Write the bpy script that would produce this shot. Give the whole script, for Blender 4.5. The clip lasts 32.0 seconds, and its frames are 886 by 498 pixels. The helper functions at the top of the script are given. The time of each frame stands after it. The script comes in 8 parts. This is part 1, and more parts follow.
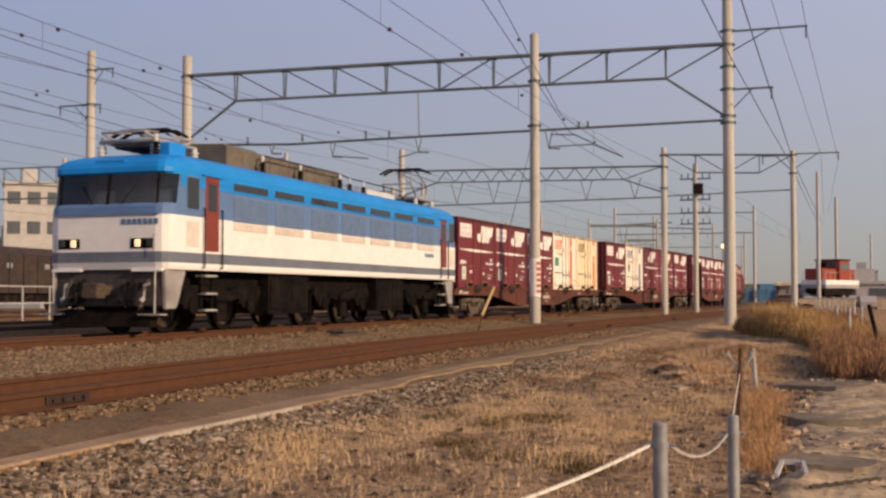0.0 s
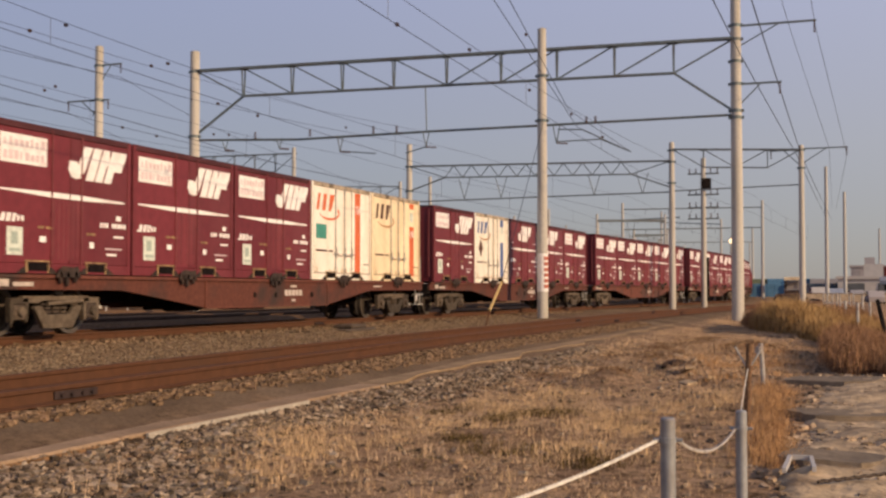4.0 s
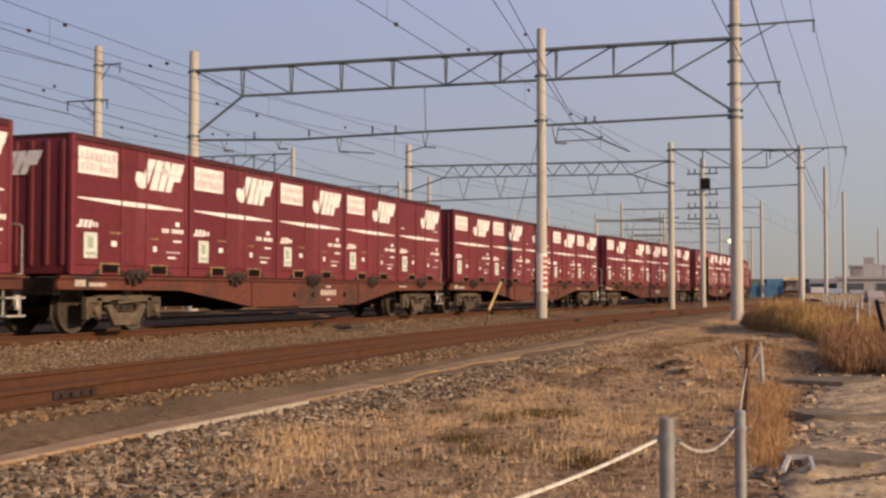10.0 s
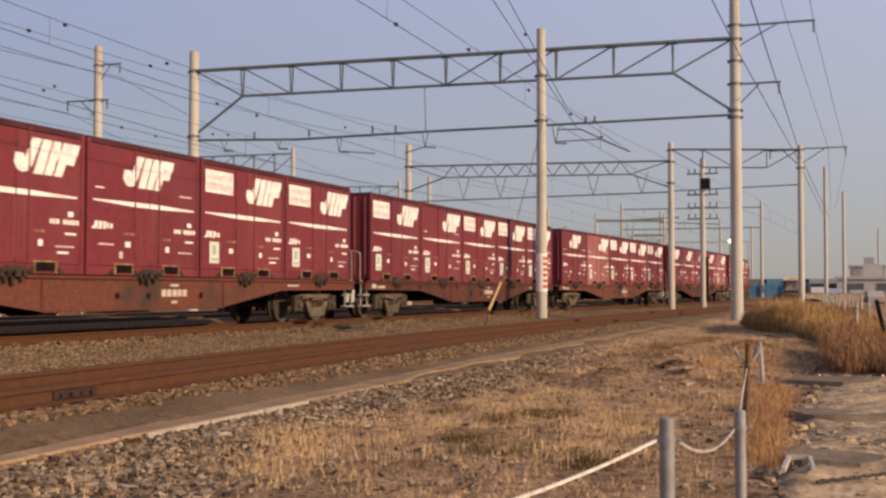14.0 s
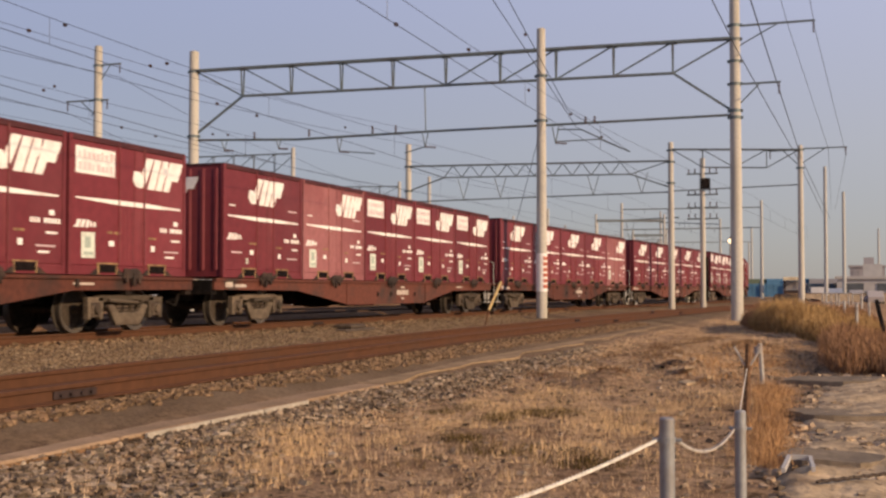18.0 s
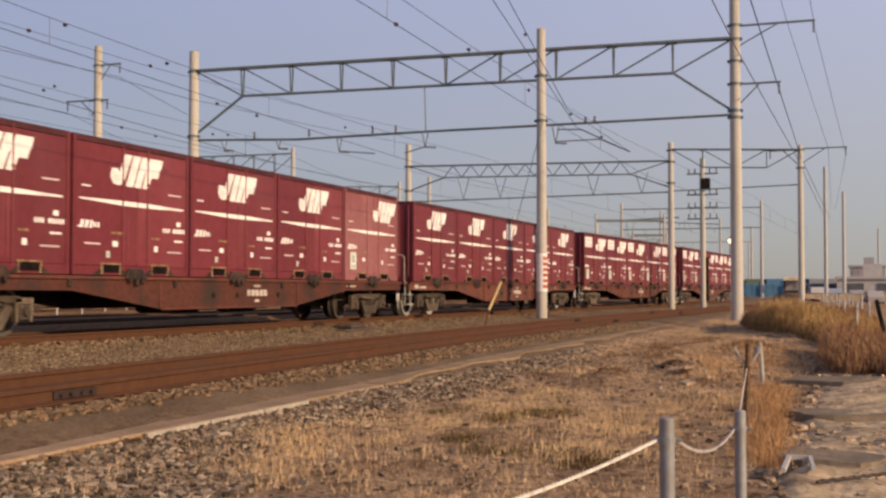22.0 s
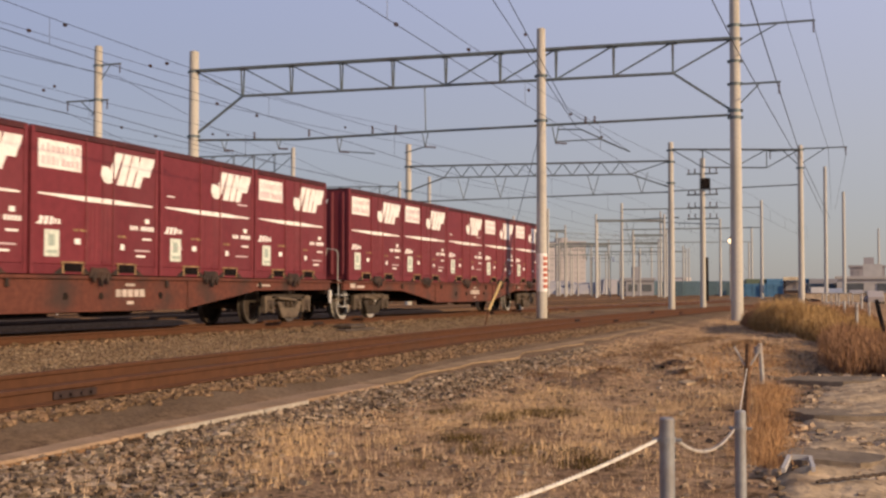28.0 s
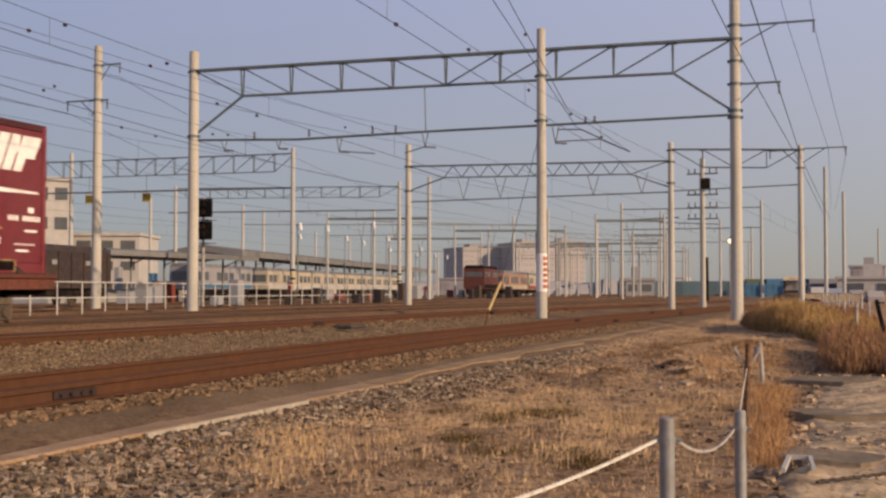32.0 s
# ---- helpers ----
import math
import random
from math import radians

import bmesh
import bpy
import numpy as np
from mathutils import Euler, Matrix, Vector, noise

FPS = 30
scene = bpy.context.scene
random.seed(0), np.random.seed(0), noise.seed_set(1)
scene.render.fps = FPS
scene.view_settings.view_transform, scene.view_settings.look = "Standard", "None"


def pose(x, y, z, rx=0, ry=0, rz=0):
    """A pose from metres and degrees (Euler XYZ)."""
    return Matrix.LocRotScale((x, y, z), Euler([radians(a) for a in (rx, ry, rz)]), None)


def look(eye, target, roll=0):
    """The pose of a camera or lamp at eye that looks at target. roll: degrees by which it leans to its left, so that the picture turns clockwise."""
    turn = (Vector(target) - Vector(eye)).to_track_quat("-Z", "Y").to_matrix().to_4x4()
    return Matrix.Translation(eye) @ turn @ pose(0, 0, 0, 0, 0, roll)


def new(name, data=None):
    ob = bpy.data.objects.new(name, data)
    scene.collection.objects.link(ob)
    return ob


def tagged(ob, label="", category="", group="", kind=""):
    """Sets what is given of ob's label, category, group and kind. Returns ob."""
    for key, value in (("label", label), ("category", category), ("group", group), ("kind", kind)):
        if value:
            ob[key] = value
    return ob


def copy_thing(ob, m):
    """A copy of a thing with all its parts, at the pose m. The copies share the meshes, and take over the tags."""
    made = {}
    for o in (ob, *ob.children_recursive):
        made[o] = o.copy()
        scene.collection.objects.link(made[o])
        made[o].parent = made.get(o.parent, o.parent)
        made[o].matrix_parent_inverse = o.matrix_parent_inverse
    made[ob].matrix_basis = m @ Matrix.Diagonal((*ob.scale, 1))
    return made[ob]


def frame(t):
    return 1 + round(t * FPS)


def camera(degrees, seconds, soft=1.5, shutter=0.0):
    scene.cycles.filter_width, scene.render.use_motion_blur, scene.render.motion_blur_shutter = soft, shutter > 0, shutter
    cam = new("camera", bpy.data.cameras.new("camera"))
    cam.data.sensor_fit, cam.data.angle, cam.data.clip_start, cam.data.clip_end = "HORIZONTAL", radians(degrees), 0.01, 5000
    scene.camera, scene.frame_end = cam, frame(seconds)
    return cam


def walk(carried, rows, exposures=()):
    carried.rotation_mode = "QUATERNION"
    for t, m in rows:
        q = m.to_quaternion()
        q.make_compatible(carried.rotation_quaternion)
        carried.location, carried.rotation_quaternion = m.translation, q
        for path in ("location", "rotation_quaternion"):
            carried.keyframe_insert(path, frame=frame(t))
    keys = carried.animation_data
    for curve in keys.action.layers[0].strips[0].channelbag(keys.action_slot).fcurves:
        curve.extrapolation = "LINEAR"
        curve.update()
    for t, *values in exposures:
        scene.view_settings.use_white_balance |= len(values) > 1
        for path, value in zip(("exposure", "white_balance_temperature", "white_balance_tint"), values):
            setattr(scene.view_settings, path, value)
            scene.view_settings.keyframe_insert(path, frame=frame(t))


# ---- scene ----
# ---- camera: it stands still, low beside the line, and is nudged a little by hand ----
EYE = (0.0, -12.963, 0.768)
cam = camera(41.64, 32.0, 2.5, 0.25)
PIXEL = 0.02779  # degrees


def aim(right, down):
    """The pose when the view is nudged by small steps to the left and up."""
    return pose(*EYE, 90 + 2.068 + down * PIXEL, 0, -70.19 + right * PIXEL) @ pose(0, 0, 0, 0, 0, -0.013)


NUDGES = [(0, -11.8, 8.8), (0.5, 9, 8.8), (1, 14, 6), (1.5, 3, 3.1), (2, 1.5, 0), (2.5, 1, 0), (3, 0, 0), (3.5, 0, 0),
          (4.6, 5, 0), (5.5, 9, 0), (6, 10.7, 0), (6.5, 7.6, 0), (7, 9.2, 0), (7.5, 3, 0), (8, 8.8, 0), (8.5, 1.5, 0),
          (9, 0, 0), (9.5, 0, 0), (20, 0, 0), (32, 0, 0)]
# the exposure rises a little as the white parts of the train leave
walk(cam, [(t, aim(r, d)) for t, r, d in NUDGES], [(0.0, -0.06), (3.0, -0.10), (7.0, -0.08), (11.0, 0.02), (20.0, 0.04), (28.0, 0.04), (30.0, -0.02), (32.0, -0.06)])

# ---- light: a low winter sun from the south side, and a hazy sky ----
SUN_WAY = Vector((-0.25, -0.968, 0)).normalized()
SUN_HEIGHT = radians(21)
world = bpy.data.worlds.new("world")
scene.world = world
world.use_nodes = True
wn = world.node_tree.nodes
sky = wn.new("ShaderNodeTexSky")
sky.sky_type, sky.sun_disc = "NISHITA", False
sky.sun_elevation, sky.sun_rotation = SUN_HEIGHT, math.atan2(SUN_WAY.x, SUN_WAY.y)
sky.air_density, sky.dust_density, sky.ozone_density = 1.0, 0.6, 3.0
# winter haze over the whole sky: lavender above, greyer and warmer towards the horizon
way = wn.new("ShaderNodeTexCoord")
split = wn.new("ShaderNodeSeparateXYZ")
haze = wn.new("ShaderNodeValToRGB")
haze.color_ramp.elements[0].position, haze.color_ramp.elements[0].color = 0.0, (0.262, 0.240, 0.238, 1)
haze.color_ramp.elements[1].position, haze.color_ramp.elements[1].color = 0.28, (0.370, 0.380, 0.527, 1)
veil = haze.color_ramp.elements.new(0.12)
veil.color = (0.332, 0.318, 0.360, 1)
zenith = haze.color_ramp.elements.new(0.95)
zenith.color = (0.125, 0.150, 0.260, 1)
blend = wn.new("ShaderNodeMixRGB")
blend.blend_type = "ADD"
blend.inputs["Fac"].default_value = 1.0
thin = wn.new("ShaderNodeMixRGB")
thin.blend_type = "MULTIPLY"
thin.inputs["Fac"].default_value = 1.0
thin.inputs["Color2"].default_value = (0.025, 0.025, 0.025, 1)
wl = world.node_tree.links
wl.new(way.outputs["Generated"], split.inputs["Vector"])
wl.new(split.outputs["Z"], haze.inputs["Fac"])
wl.new(sky.outputs["Color"], thin.inputs["Color1"])
wl.new(thin.outputs["Color"], blend.inputs["Color1"])
# the haze is brighter towards the sun's side
side = wn.new("ShaderNodeVectorMath")
side.operation = "DOT_PRODUCT"
side.inputs[1].default_value = SUN_WAY
lift = wn.new("ShaderNodeVectorMath")
lift.operation = "MULTIPLY_ADD"
lift.inputs[1].default_value, lift.inputs[2].default_value = (0.60, 0.56, 0.42), (1.265, 1.245, 1.18)
glare = wn.new("ShaderNodeMixRGB")
glare.blend_type = "MULTIPLY"
glare.inputs["Fac"].default_value = 1.0
wl.new(way.outputs["Generated"], side.inputs[0])
wl.new(side.outputs["Value"], lift.inputs[0])
wl.new(haze.outputs["Color"], glare.inputs["Color1"])
wl.new(lift.outputs["Vector"], glare.inputs["Color2"])
wl.new(glare.outputs["Color"], blend.inputs["Color2"])
wl.new(blend.outputs["Color"], wn["Background"].inputs["Color"])
wn["Background"].inputs["Strength"].default_value = 1.0
sun_data = bpy.data.lights.new("sun", "SUN")
sun_data.energy, sun_data.angle, sun_data.color = 4.6, radians(0.6), (1.0, 0.72, 0.44)
sun = new("sun", sun_data)
toward = SUN_WAY * math.cos(SUN_HEIGHT) + Vector((0, 0, math.sin(SUN_HEIGHT)))
sun.matrix_world = look(toward * 200, (0, 0, 0))
scene.view_settings.exposure = 0.0


# ---- materials ----
def material(name, colour, rough=0.8, metal=0.0, grain=0.15, scale=8.0, bump=0.2, stain=0.15, stain_scale=0.8, stain_colour=None, per_object=0.0, per_island=0.0, streaks=0.0, fine=40.0):
    """A painted, rusty, stony or wooden surface: base colour with fine grain, larger stains and relief."""
    m = bpy.data.materials.new(name)
    m.use_nodes = True
    n, l = m.node_tree.nodes, m.node_tree.links
    b = n["Principled BSDF"]
    b.inputs["Roughness"].default_value, b.inputs["Metallic"].default_value = rough, metal
    b.inputs["Specular IOR Level"].default_value = 0.5 if rough < 0.4 else 0.22 if rough < 0.89 else 0.03
    co = n.new("ShaderNodeTexCoord")
    n1 = n.new("ShaderNodeTexNoise")
    n1.inputs["Scale"].default_value, n1.inputs["Detail"].default_value = scale, 6
    n2 = n.new("ShaderNodeTexNoise")
    n2.inputs["Scale"].default_value, n2.inputs["Detail"].default_value = stain_scale, 4
    l.new(co.outputs["Object"], n1.inputs["Vector"])
    if streaks:
        mp = n.new("ShaderNodeMapping")
        mp.inputs["Scale"].default_value = (1, 1, 1 / streaks)
        l.new(co.outputs["Object"], mp.inputs["Vector"])
        l.new(mp.outputs["Vector"], n2.inputs["Vector"])
    else:
        l.new(co.outputs["Object"], n2.inputs["Vector"])
    dark = tuple(c * (1 - 2 * grain) for c in colour)
    light = tuple(min(1, c * (1 + 2 * grain)) for c in colour)
    r1 = n.new("ShaderNodeValToRGB")
    r1.color_ramp.elements[0].position, r1.color_ramp.elements[1].position = 0.3, 0.7
    r1.color_ramp.elements[0].color, r1.color_ramp.elements[1].color = (*dark, 1), (*light, 1)
    l.new(n1.outputs["Fac"], r1.inputs["Fac"])
    out = r1.outputs["Color"]
    sc = stain_colour or tuple(c * 0.45 for c in colour)
    r2 = n.new("ShaderNodeValToRGB")
    r2.color_ramp.elements[0].position, r2.color_ramp.elements[1].position = 0.48, 0.72
    r2.color_ramp.elements[0].color, r2.color_ramp.elements[1].color = (0, 0, 0, 1), (stain * 2.5, stain * 2.5, stain * 2.5, 1)
    l.new(n2.outputs["Fac"], r2.inputs["Fac"])
    mx = n.new("ShaderNodeMixRGB")
    mx.inputs["Color2"].default_value = (*sc, 1)
    l.new(r2.outputs["Color"], mx.inputs["Fac"])
    l.new(out, mx.inputs["Color1"])
    out = mx.outputs["Color"]
    if per_object or per_island:
        hs = n.new("ShaderNodeHueSaturation")
        mr = n.new("ShaderNodeMapRange")
        k = per_object or per_island
        mr.inputs["To Min"].default_value, mr.inputs["To Max"].default_value = 1 - k, 1 + k
        src = n.new("ShaderNodeObjectInfo").outputs["Random"] if per_object else n.new("ShaderNodeNewGeometry").outputs["Random Per Island"]
        l.new(src, mr.inputs["Value"])
        l.new(mr.outputs["Result"], hs.inputs["Value"])
        l.new(out, hs.inputs["Color"])
        out = hs.outputs["Color"]
    l.new(out, b.inputs["Base Color"])
    if bump:
        bp = n.new("ShaderNodeBump")
        bp.inputs["Strength"].default_value, bp.inputs["Distance"].default_value = bump, 0.02
        n3 = n.new("ShaderNodeTexNoise")
        n3.inputs["Scale"].default_value, n3.inputs["Detail"].default_value = fine, 4
        l.new(co.outputs["Object"], n3.inputs["Vector"])
        l.new(n3.outputs["Fac"], bp.inputs["Height"])
        l.new(bp.outputs["Normal"], b.inputs["Normal"])
    return m


def glow(name, colour, strength):
    m = bpy.data.materials.new(name)
    m.use_nodes = True
    b = m.node_tree.nodes["Principled BSDF"]
    b.inputs["Base Color"].default_value = (*colour, 1)
    b.inputs["Emission Color"].default_value = (*colour, 1)
    b.inputs["Emission Strength"].default_value = strength
    return m


# the ochre streaks on the poles stand in for their shaded sides
CONCRETE = material("pole_concrete", (0.49, 0.455, 0.40), 0.9, 0, 0.05, 14, 0.12, 0.26, 1.6, (0.25, 0.215, 0.14), streaks=9)
STEEL = material("galvanised_steel", (0.155, 0.185, 0.19), 0.55, 0.35, 0.12, 20, 0.15, 0.25, 1.5, (0.13, 0.10, 0.08))
WIRE = material("wire", (0.06, 0.06, 0.065), 0.5, 0.6, 0.1, 5, 0, 0.1)
RUST = material("rail_rust", (0.090, 0.038, 0.0185), 0.85, 0.1, 0.08, 9, 0.1, 0.25, 0.7, (0.075, 0.038, 0.022))
RUST_DULL = material("yard_rail_rust", (0.085, 0.050, 0.034), 0.85, 0.1, 0.1, 5, 0.1, 0.25, 0.7, (0.06, 0.038, 0.026))
RAILTOP = material("rail_head", (0.17, 0.11, 0.08), 0.45, 0.6, 0.15, 30, 0.1, 0.2, 3)
GROUND = material("yard_ground", (0.20, 0.155, 0.115), 0.95, 0, 0.22, 3.0, 0.5, 0.25, 0.35, (0.10, 0.075, 0.055), fine=25)
BALLAST = material("ballast", (0.175, 0.100, 0.052), 0.95, 0, 0.3, 14, 0.8, 0.3, 0.5, (0.09, 0.065, 0.048), fine=22)
MAROON = material("container_maroon", (0.150, 0.026, 0.033), 0.5, 0, 0.06, 6, 0.05, 0.16, 1.1, (0.185, 0.062, 0.066), per_object=0.16, streaks=5)
WHITE = material("white_marking", (0.80, 0.77, 0.74), 0.6, 0, 0.05, 30, 0, 0.2, 3, (0.5, 0.4, 0.38))
CREAM = material("container_cream", (0.80, 0.74, 0.64), 0.5, 0, 0.04, 5, 0.05, 0.24, 1.5, (0.50, 0.37, 0.22), per_object=0.08, streaks=7)
WAGON_BROWN = material("wagon_brown", (0.114, 0.038, 0.025), 0.7, 0, 0.12, 10, 0.15, 0.38, 1.3, (0.045, 0.030, 0.025), per_object=0.25)
BOGIE = material("bogie_grime", (0.085, 0.062, 0.045), 0.8, 0.1, 0.2, 15, 0.3, 0.35, 3, (0.05, 0.035, 0.03))
BLACK = material("underframe_black", (0.014, 0.012, 0.0115), 0.92, 0.1, 0.2, 10, 0.2, 0.3, 2, (0.05, 0.035, 0.028))
BLUE = material("loco_blue", (0.012, 0.235, 0.66), 0.4, 0, 0.04, 4, 0.03, 0.08, 1)
GREYBLUE = material("loco_greyblue", (0.108, 0.185, 0.35), 0.42, 0, 0.04, 4, 0.03, 0.10, 1)
OFFWHITE = material("loco_white", (0.78, 0.75, 0.72), 0.42, 0, 0.02, 4, 0.03, 0.05, 1.2, (0.5, 0.45, 0.42))


# ---- geometry helpers ----
def box(bm, x0, y0, z0, x1, y1, z1, m=None):
    r = bmesh.ops.create_cube(bm, size=1.0)
    vs = r["verts"]
    bmesh.ops.scale(bm, vec=(x1 - x0, y1 - y0, z1 - z0), verts=vs)
    bmesh.ops.translate(bm, vec=((x0 + x1) / 2, (y0 + y1) / 2, (z0 + z1) / 2), verts=vs)
    if m is not None:
        bmesh.ops.transform(bm, matrix=m, verts=vs)
    return vs


def rod(bm, a, b, r, seg=6, r2=None, caps=True):
    """A round bar from a to b."""
    a, b = Vector(a), Vector(b)
    d = b - a
    m = Matrix.Translation((a + b) / 2) @ d.to_track_quat("Z", "Y").to_matrix().to_4x4()
    return bmesh.ops.create_cone(bm, cap_ends=caps, segments=seg, radius1=r, radius2=r if r2 is None else r2, depth=d.length, matrix=m)["verts"]


def beam(bm, a, b, w, h):
    """A square bar from a to b, w across and h high."""
    a, b = Vector(a), Vector(b)
    d = b - a
    q = d.to_track_quat("X", "Z").to_matrix().to_4x4()
    m = Matrix.Translation((a + b) / 2) @ q
    vs = bmesh.ops.create_cube(bm, size=1.0)["verts"]
    bmesh.ops.scale(bm, vec=(d.length, w, h), verts=vs)
    bmesh.ops.transform(bm, matrix=m, verts=vs)
    return vs


def prism(bm, outline, x0, x1, axis="x"):
    """A closed outline of (y, z), (x, z) or (x, y), pulled along the axis from x0 to x1."""
    def at(p, t):
        return {"x": (t, p[0], p[1]), "y": (p[0], t, p[1]), "z": (p[0], p[1], t)}[axis]
    a = [bm.verts.new(at(p, x0)) for p in outline]
    b = [bm.verts.new(at(p, x1)) for p in outline]
    k = len(outline)
    fs = [bm.faces.new(a), bm.faces.new(list(reversed(b)))]
    for i in range(k):
        fs.append(bm.faces.new((a[i], b[i], b[(i + 1) % k], a[(i + 1) % k])))
    bmesh.ops.recalc_face_normals(bm, faces=fs)
    return a + b


def bevel(bm, w=0.01, seg=1, edges=None):
    bmesh.ops.bevel(bm, geom=edges or bm.edges[:], offset=w, segments=seg, affect="EDGES", clamp_overlap=True)


def mesh_of(name, bm, mat, smooth=False):
    me = bpy.data.meshes.new(name)
    bm.to_mesh(me)
    bm.free()
    for mm in (mat if isinstance(mat, (list, tuple)) else [mat]):
        me.materials.append(mm)
    if smooth:
        me.shade_smooth()
        me.set_sharp_from_angle(angle=radians(40))
    return me


def part(name, bm, mat, parent, label="", m=None, smooth=False):
    """Links a bmesh, or a mesh that is there already, as one mesh object under a thing or a part."""
    ob = new(name, bm if isinstance(bm, bpy.types.Mesh) else mesh_of(name, bm, mat, smooth))
    ob.parent = parent
    if m is not None:
        ob.matrix_local = m
    return tagged(ob, label)


def thing(name, bm, mat, label, category, group="", kind="", m=None, smooth=False):
    ob = new(name, mesh_of(name, bm, mat, smooth) if bm is not None else None)
    if m is not None:
        ob.matrix_basis = m
    return tagged(ob, label, category, group, kind)


def lat(s):
    """How far the lines swing towards the camera (minus) at s metres along."""
    u = max(0.0, s - 36.46) / 100
    v = min(u, 0.75)
    return -26.585 * v * v + 28.611 * v ** 3 + (u - v) * 100 * 0.084


def slope(s):
    return (lat(s + 0.5) - lat(s - 0.5))


MAIN_Y = 1.225


def near_y(x):
    return -6.25 + 0.04 * (max(0, min(x, 20) - 6)) + lat(x)


def spline(xs, ys, t):
    """A natural cubic through the points."""
    n = len(xs)
    xs, ys = np.array(xs, float), np.array(ys, float)
    h = np.diff(xs)
    a, r = np.eye(n), np.zeros(n)
    for i in range(1, n - 1):
        a[i, i - 1], a[i, i], a[i, i + 1] = h[i - 1], 2 * (h[i - 1] + h[i]), h[i]
        r[i] = 6 * ((ys[i + 1] - ys[i]) / h[i] - (ys[i] - ys[i - 1]) / h[i - 1])
    m = np.linalg.solve(a, r)
    i = int(min(max(np.searchsorted(xs, t) - 1, 0), n - 2))
    p = (xs[i + 1] - t) / h[i]
    q = 1 - p
    return float(p * ys[i] + q * ys[i + 1] + ((p ** 3 - p) * m[i] + (q ** 3 - q) * m[i + 1]) * h[i] ** 2 / 6)


RUN_T = [-2, 1, 4, 6, 9, 13, 17, 20, 24, 28, 30, 32, 34]
RUN_S = [-94.71, -77.13, -59.40, -46.877, -27.326, 0, 28.184, 50.113, 79.602, 110.444, 126.015, 141.771, 157.877]


def run(t):
    """How far the train has come since 13 s."""
    return spline(RUN_T, RUN_S, t)


HEAD = 16.636 - 3 * 20.4  # the first wagon's first container at 13 s


# ---- the goods train ----
PLATE_GREY = material("plate_grey", (0.34, 0.40, 0.35), 0.6, 0, 0.1, 20, 0)
GREEN = material("mark_green", (0.06, 0.25, 0.20), 0.6, 0, 0.05, 20, 0)
ORANGE = material("mark_orange", (0.60, 0.135, 0.05), 0.55, 0, 0.05, 10, 0, 0.1, 3)
NAVY = material("mark_navy", (0.075, 0.125, 0.30), 0.55, 0, 0.05, 10, 0, 0.1, 3)
DARKMARK = material("mark_dark", (0.10, 0.045, 0.03), 0.6, 0, 0.05, 20, 0)
PLATE = material("data_plate", (0.62, 0.66, 0.58), 0.6, 0, 0.05, 20, 0, 0.2, 6)
TAN_MARK = material("mark_tan", (0.38, 0.20, 0.085), 0.55, 0, 0.05, 10, 0, 0.1, 3)
SEAM = material("rusty_seam", (0.16, 0.10, 0.06), 0.8, 0, 0.2, 12, 0, 0.35, 3, (0.30, 0.2, 0.12))
SEAM_PALE = material("rust_streak", (0.50, 0.36, 0.22), 0.8, 0, 0.2, 12, 0, 0.35, 3, (0.35, 0.22, 0.12))
SLOT = material("slot_shade", (0.012, 0.009, 0.009), 0.9, 0, 0.2, 8, 0)
YELLOW = material("safety_yellow", (0.46, 0.33, 0.14), 0.6, 0, 0.1, 15, 0.1, 0.3, 4)
CREAM_WARM = material("container_cream_warm", (0.80, 0.66, 0.44), 0.5, 0, 0.04, 5, 0.05, 0.28, 1.5, (0.48, 0.31, 0.15), per_object=0.08, streaks=7)
MAROON_FADED = material("container_maroon_faded", (0.27, 0.105, 0.108), 0.6, 0, 0.06, 6, 0.05, 0.25, 0.9, (0.15, 0.03, 0.035), per_object=0.08, streaks=3)
ROOF_MAROON = material("container_roof", (0.075, 0.022, 0.024), 0.6, 0, 0.1, 6, 0.1, 0.2, 0.9)
GRIMY_EDGE = material("container_edge_grime", (0.42, 0.34, 0.25), 0.7, 0, 0.15, 8, 0.1, 0.4, 3, (0.10, 0.075, 0.05))
STENCIL = material("stencil_faded", (0.52, 0.44, 0.38), 0.7, 0, 0.1, 20, 0, 0.3, 5)
DULL_RIM = material("pocket_rim_worn", (0.36, 0.235, 0.115), 0.8, 0, 0.2, 15, 0.1, 0.4, 5, (0.08, 0.04, 0.03))
TREAD = material("wheel_tread", (0.13, 0.108, 0.09), 0.45, 0.5, 0.1, 20, 0.1, 0.2, 5)
CASTING = material("bogie_casting", (0.098, 0.074, 0.052), 0.8, 0.05, 0.15, 12, 0.3, 0.35, 3.5, (0.06, 0.04, 0.028), per_object=0.55)
PALE_STEEL = material("pale_handrail", (0.42, 0.40, 0.37), 0.6, 0.2, 0.1, 15, 0.1, 0.25, 4, (0.2, 0.12, 0.08))
WHEEL_FACE = material("wheel_face", (0.06, 0.045, 0.035), 0.8, 0.1, 0.2, 15, 0.2, 0.3, 5)
CL, CW, CH = 3.715, 2.45, 2.493
SIDE = -CW / 2


def plates(bm, polys, y, t=0.006):
    """Flat marks of (x, z) outlines on a side that faces -y."""
    for p in polys:
        prism(bm, p, y - t, y + 0.001, "y")


def rect(x0, z0, x1, z1, lean=0.0):
    return [(x0, z0), (x1, z0), (x1 + lean, z1), (x0 + lean, z1)]


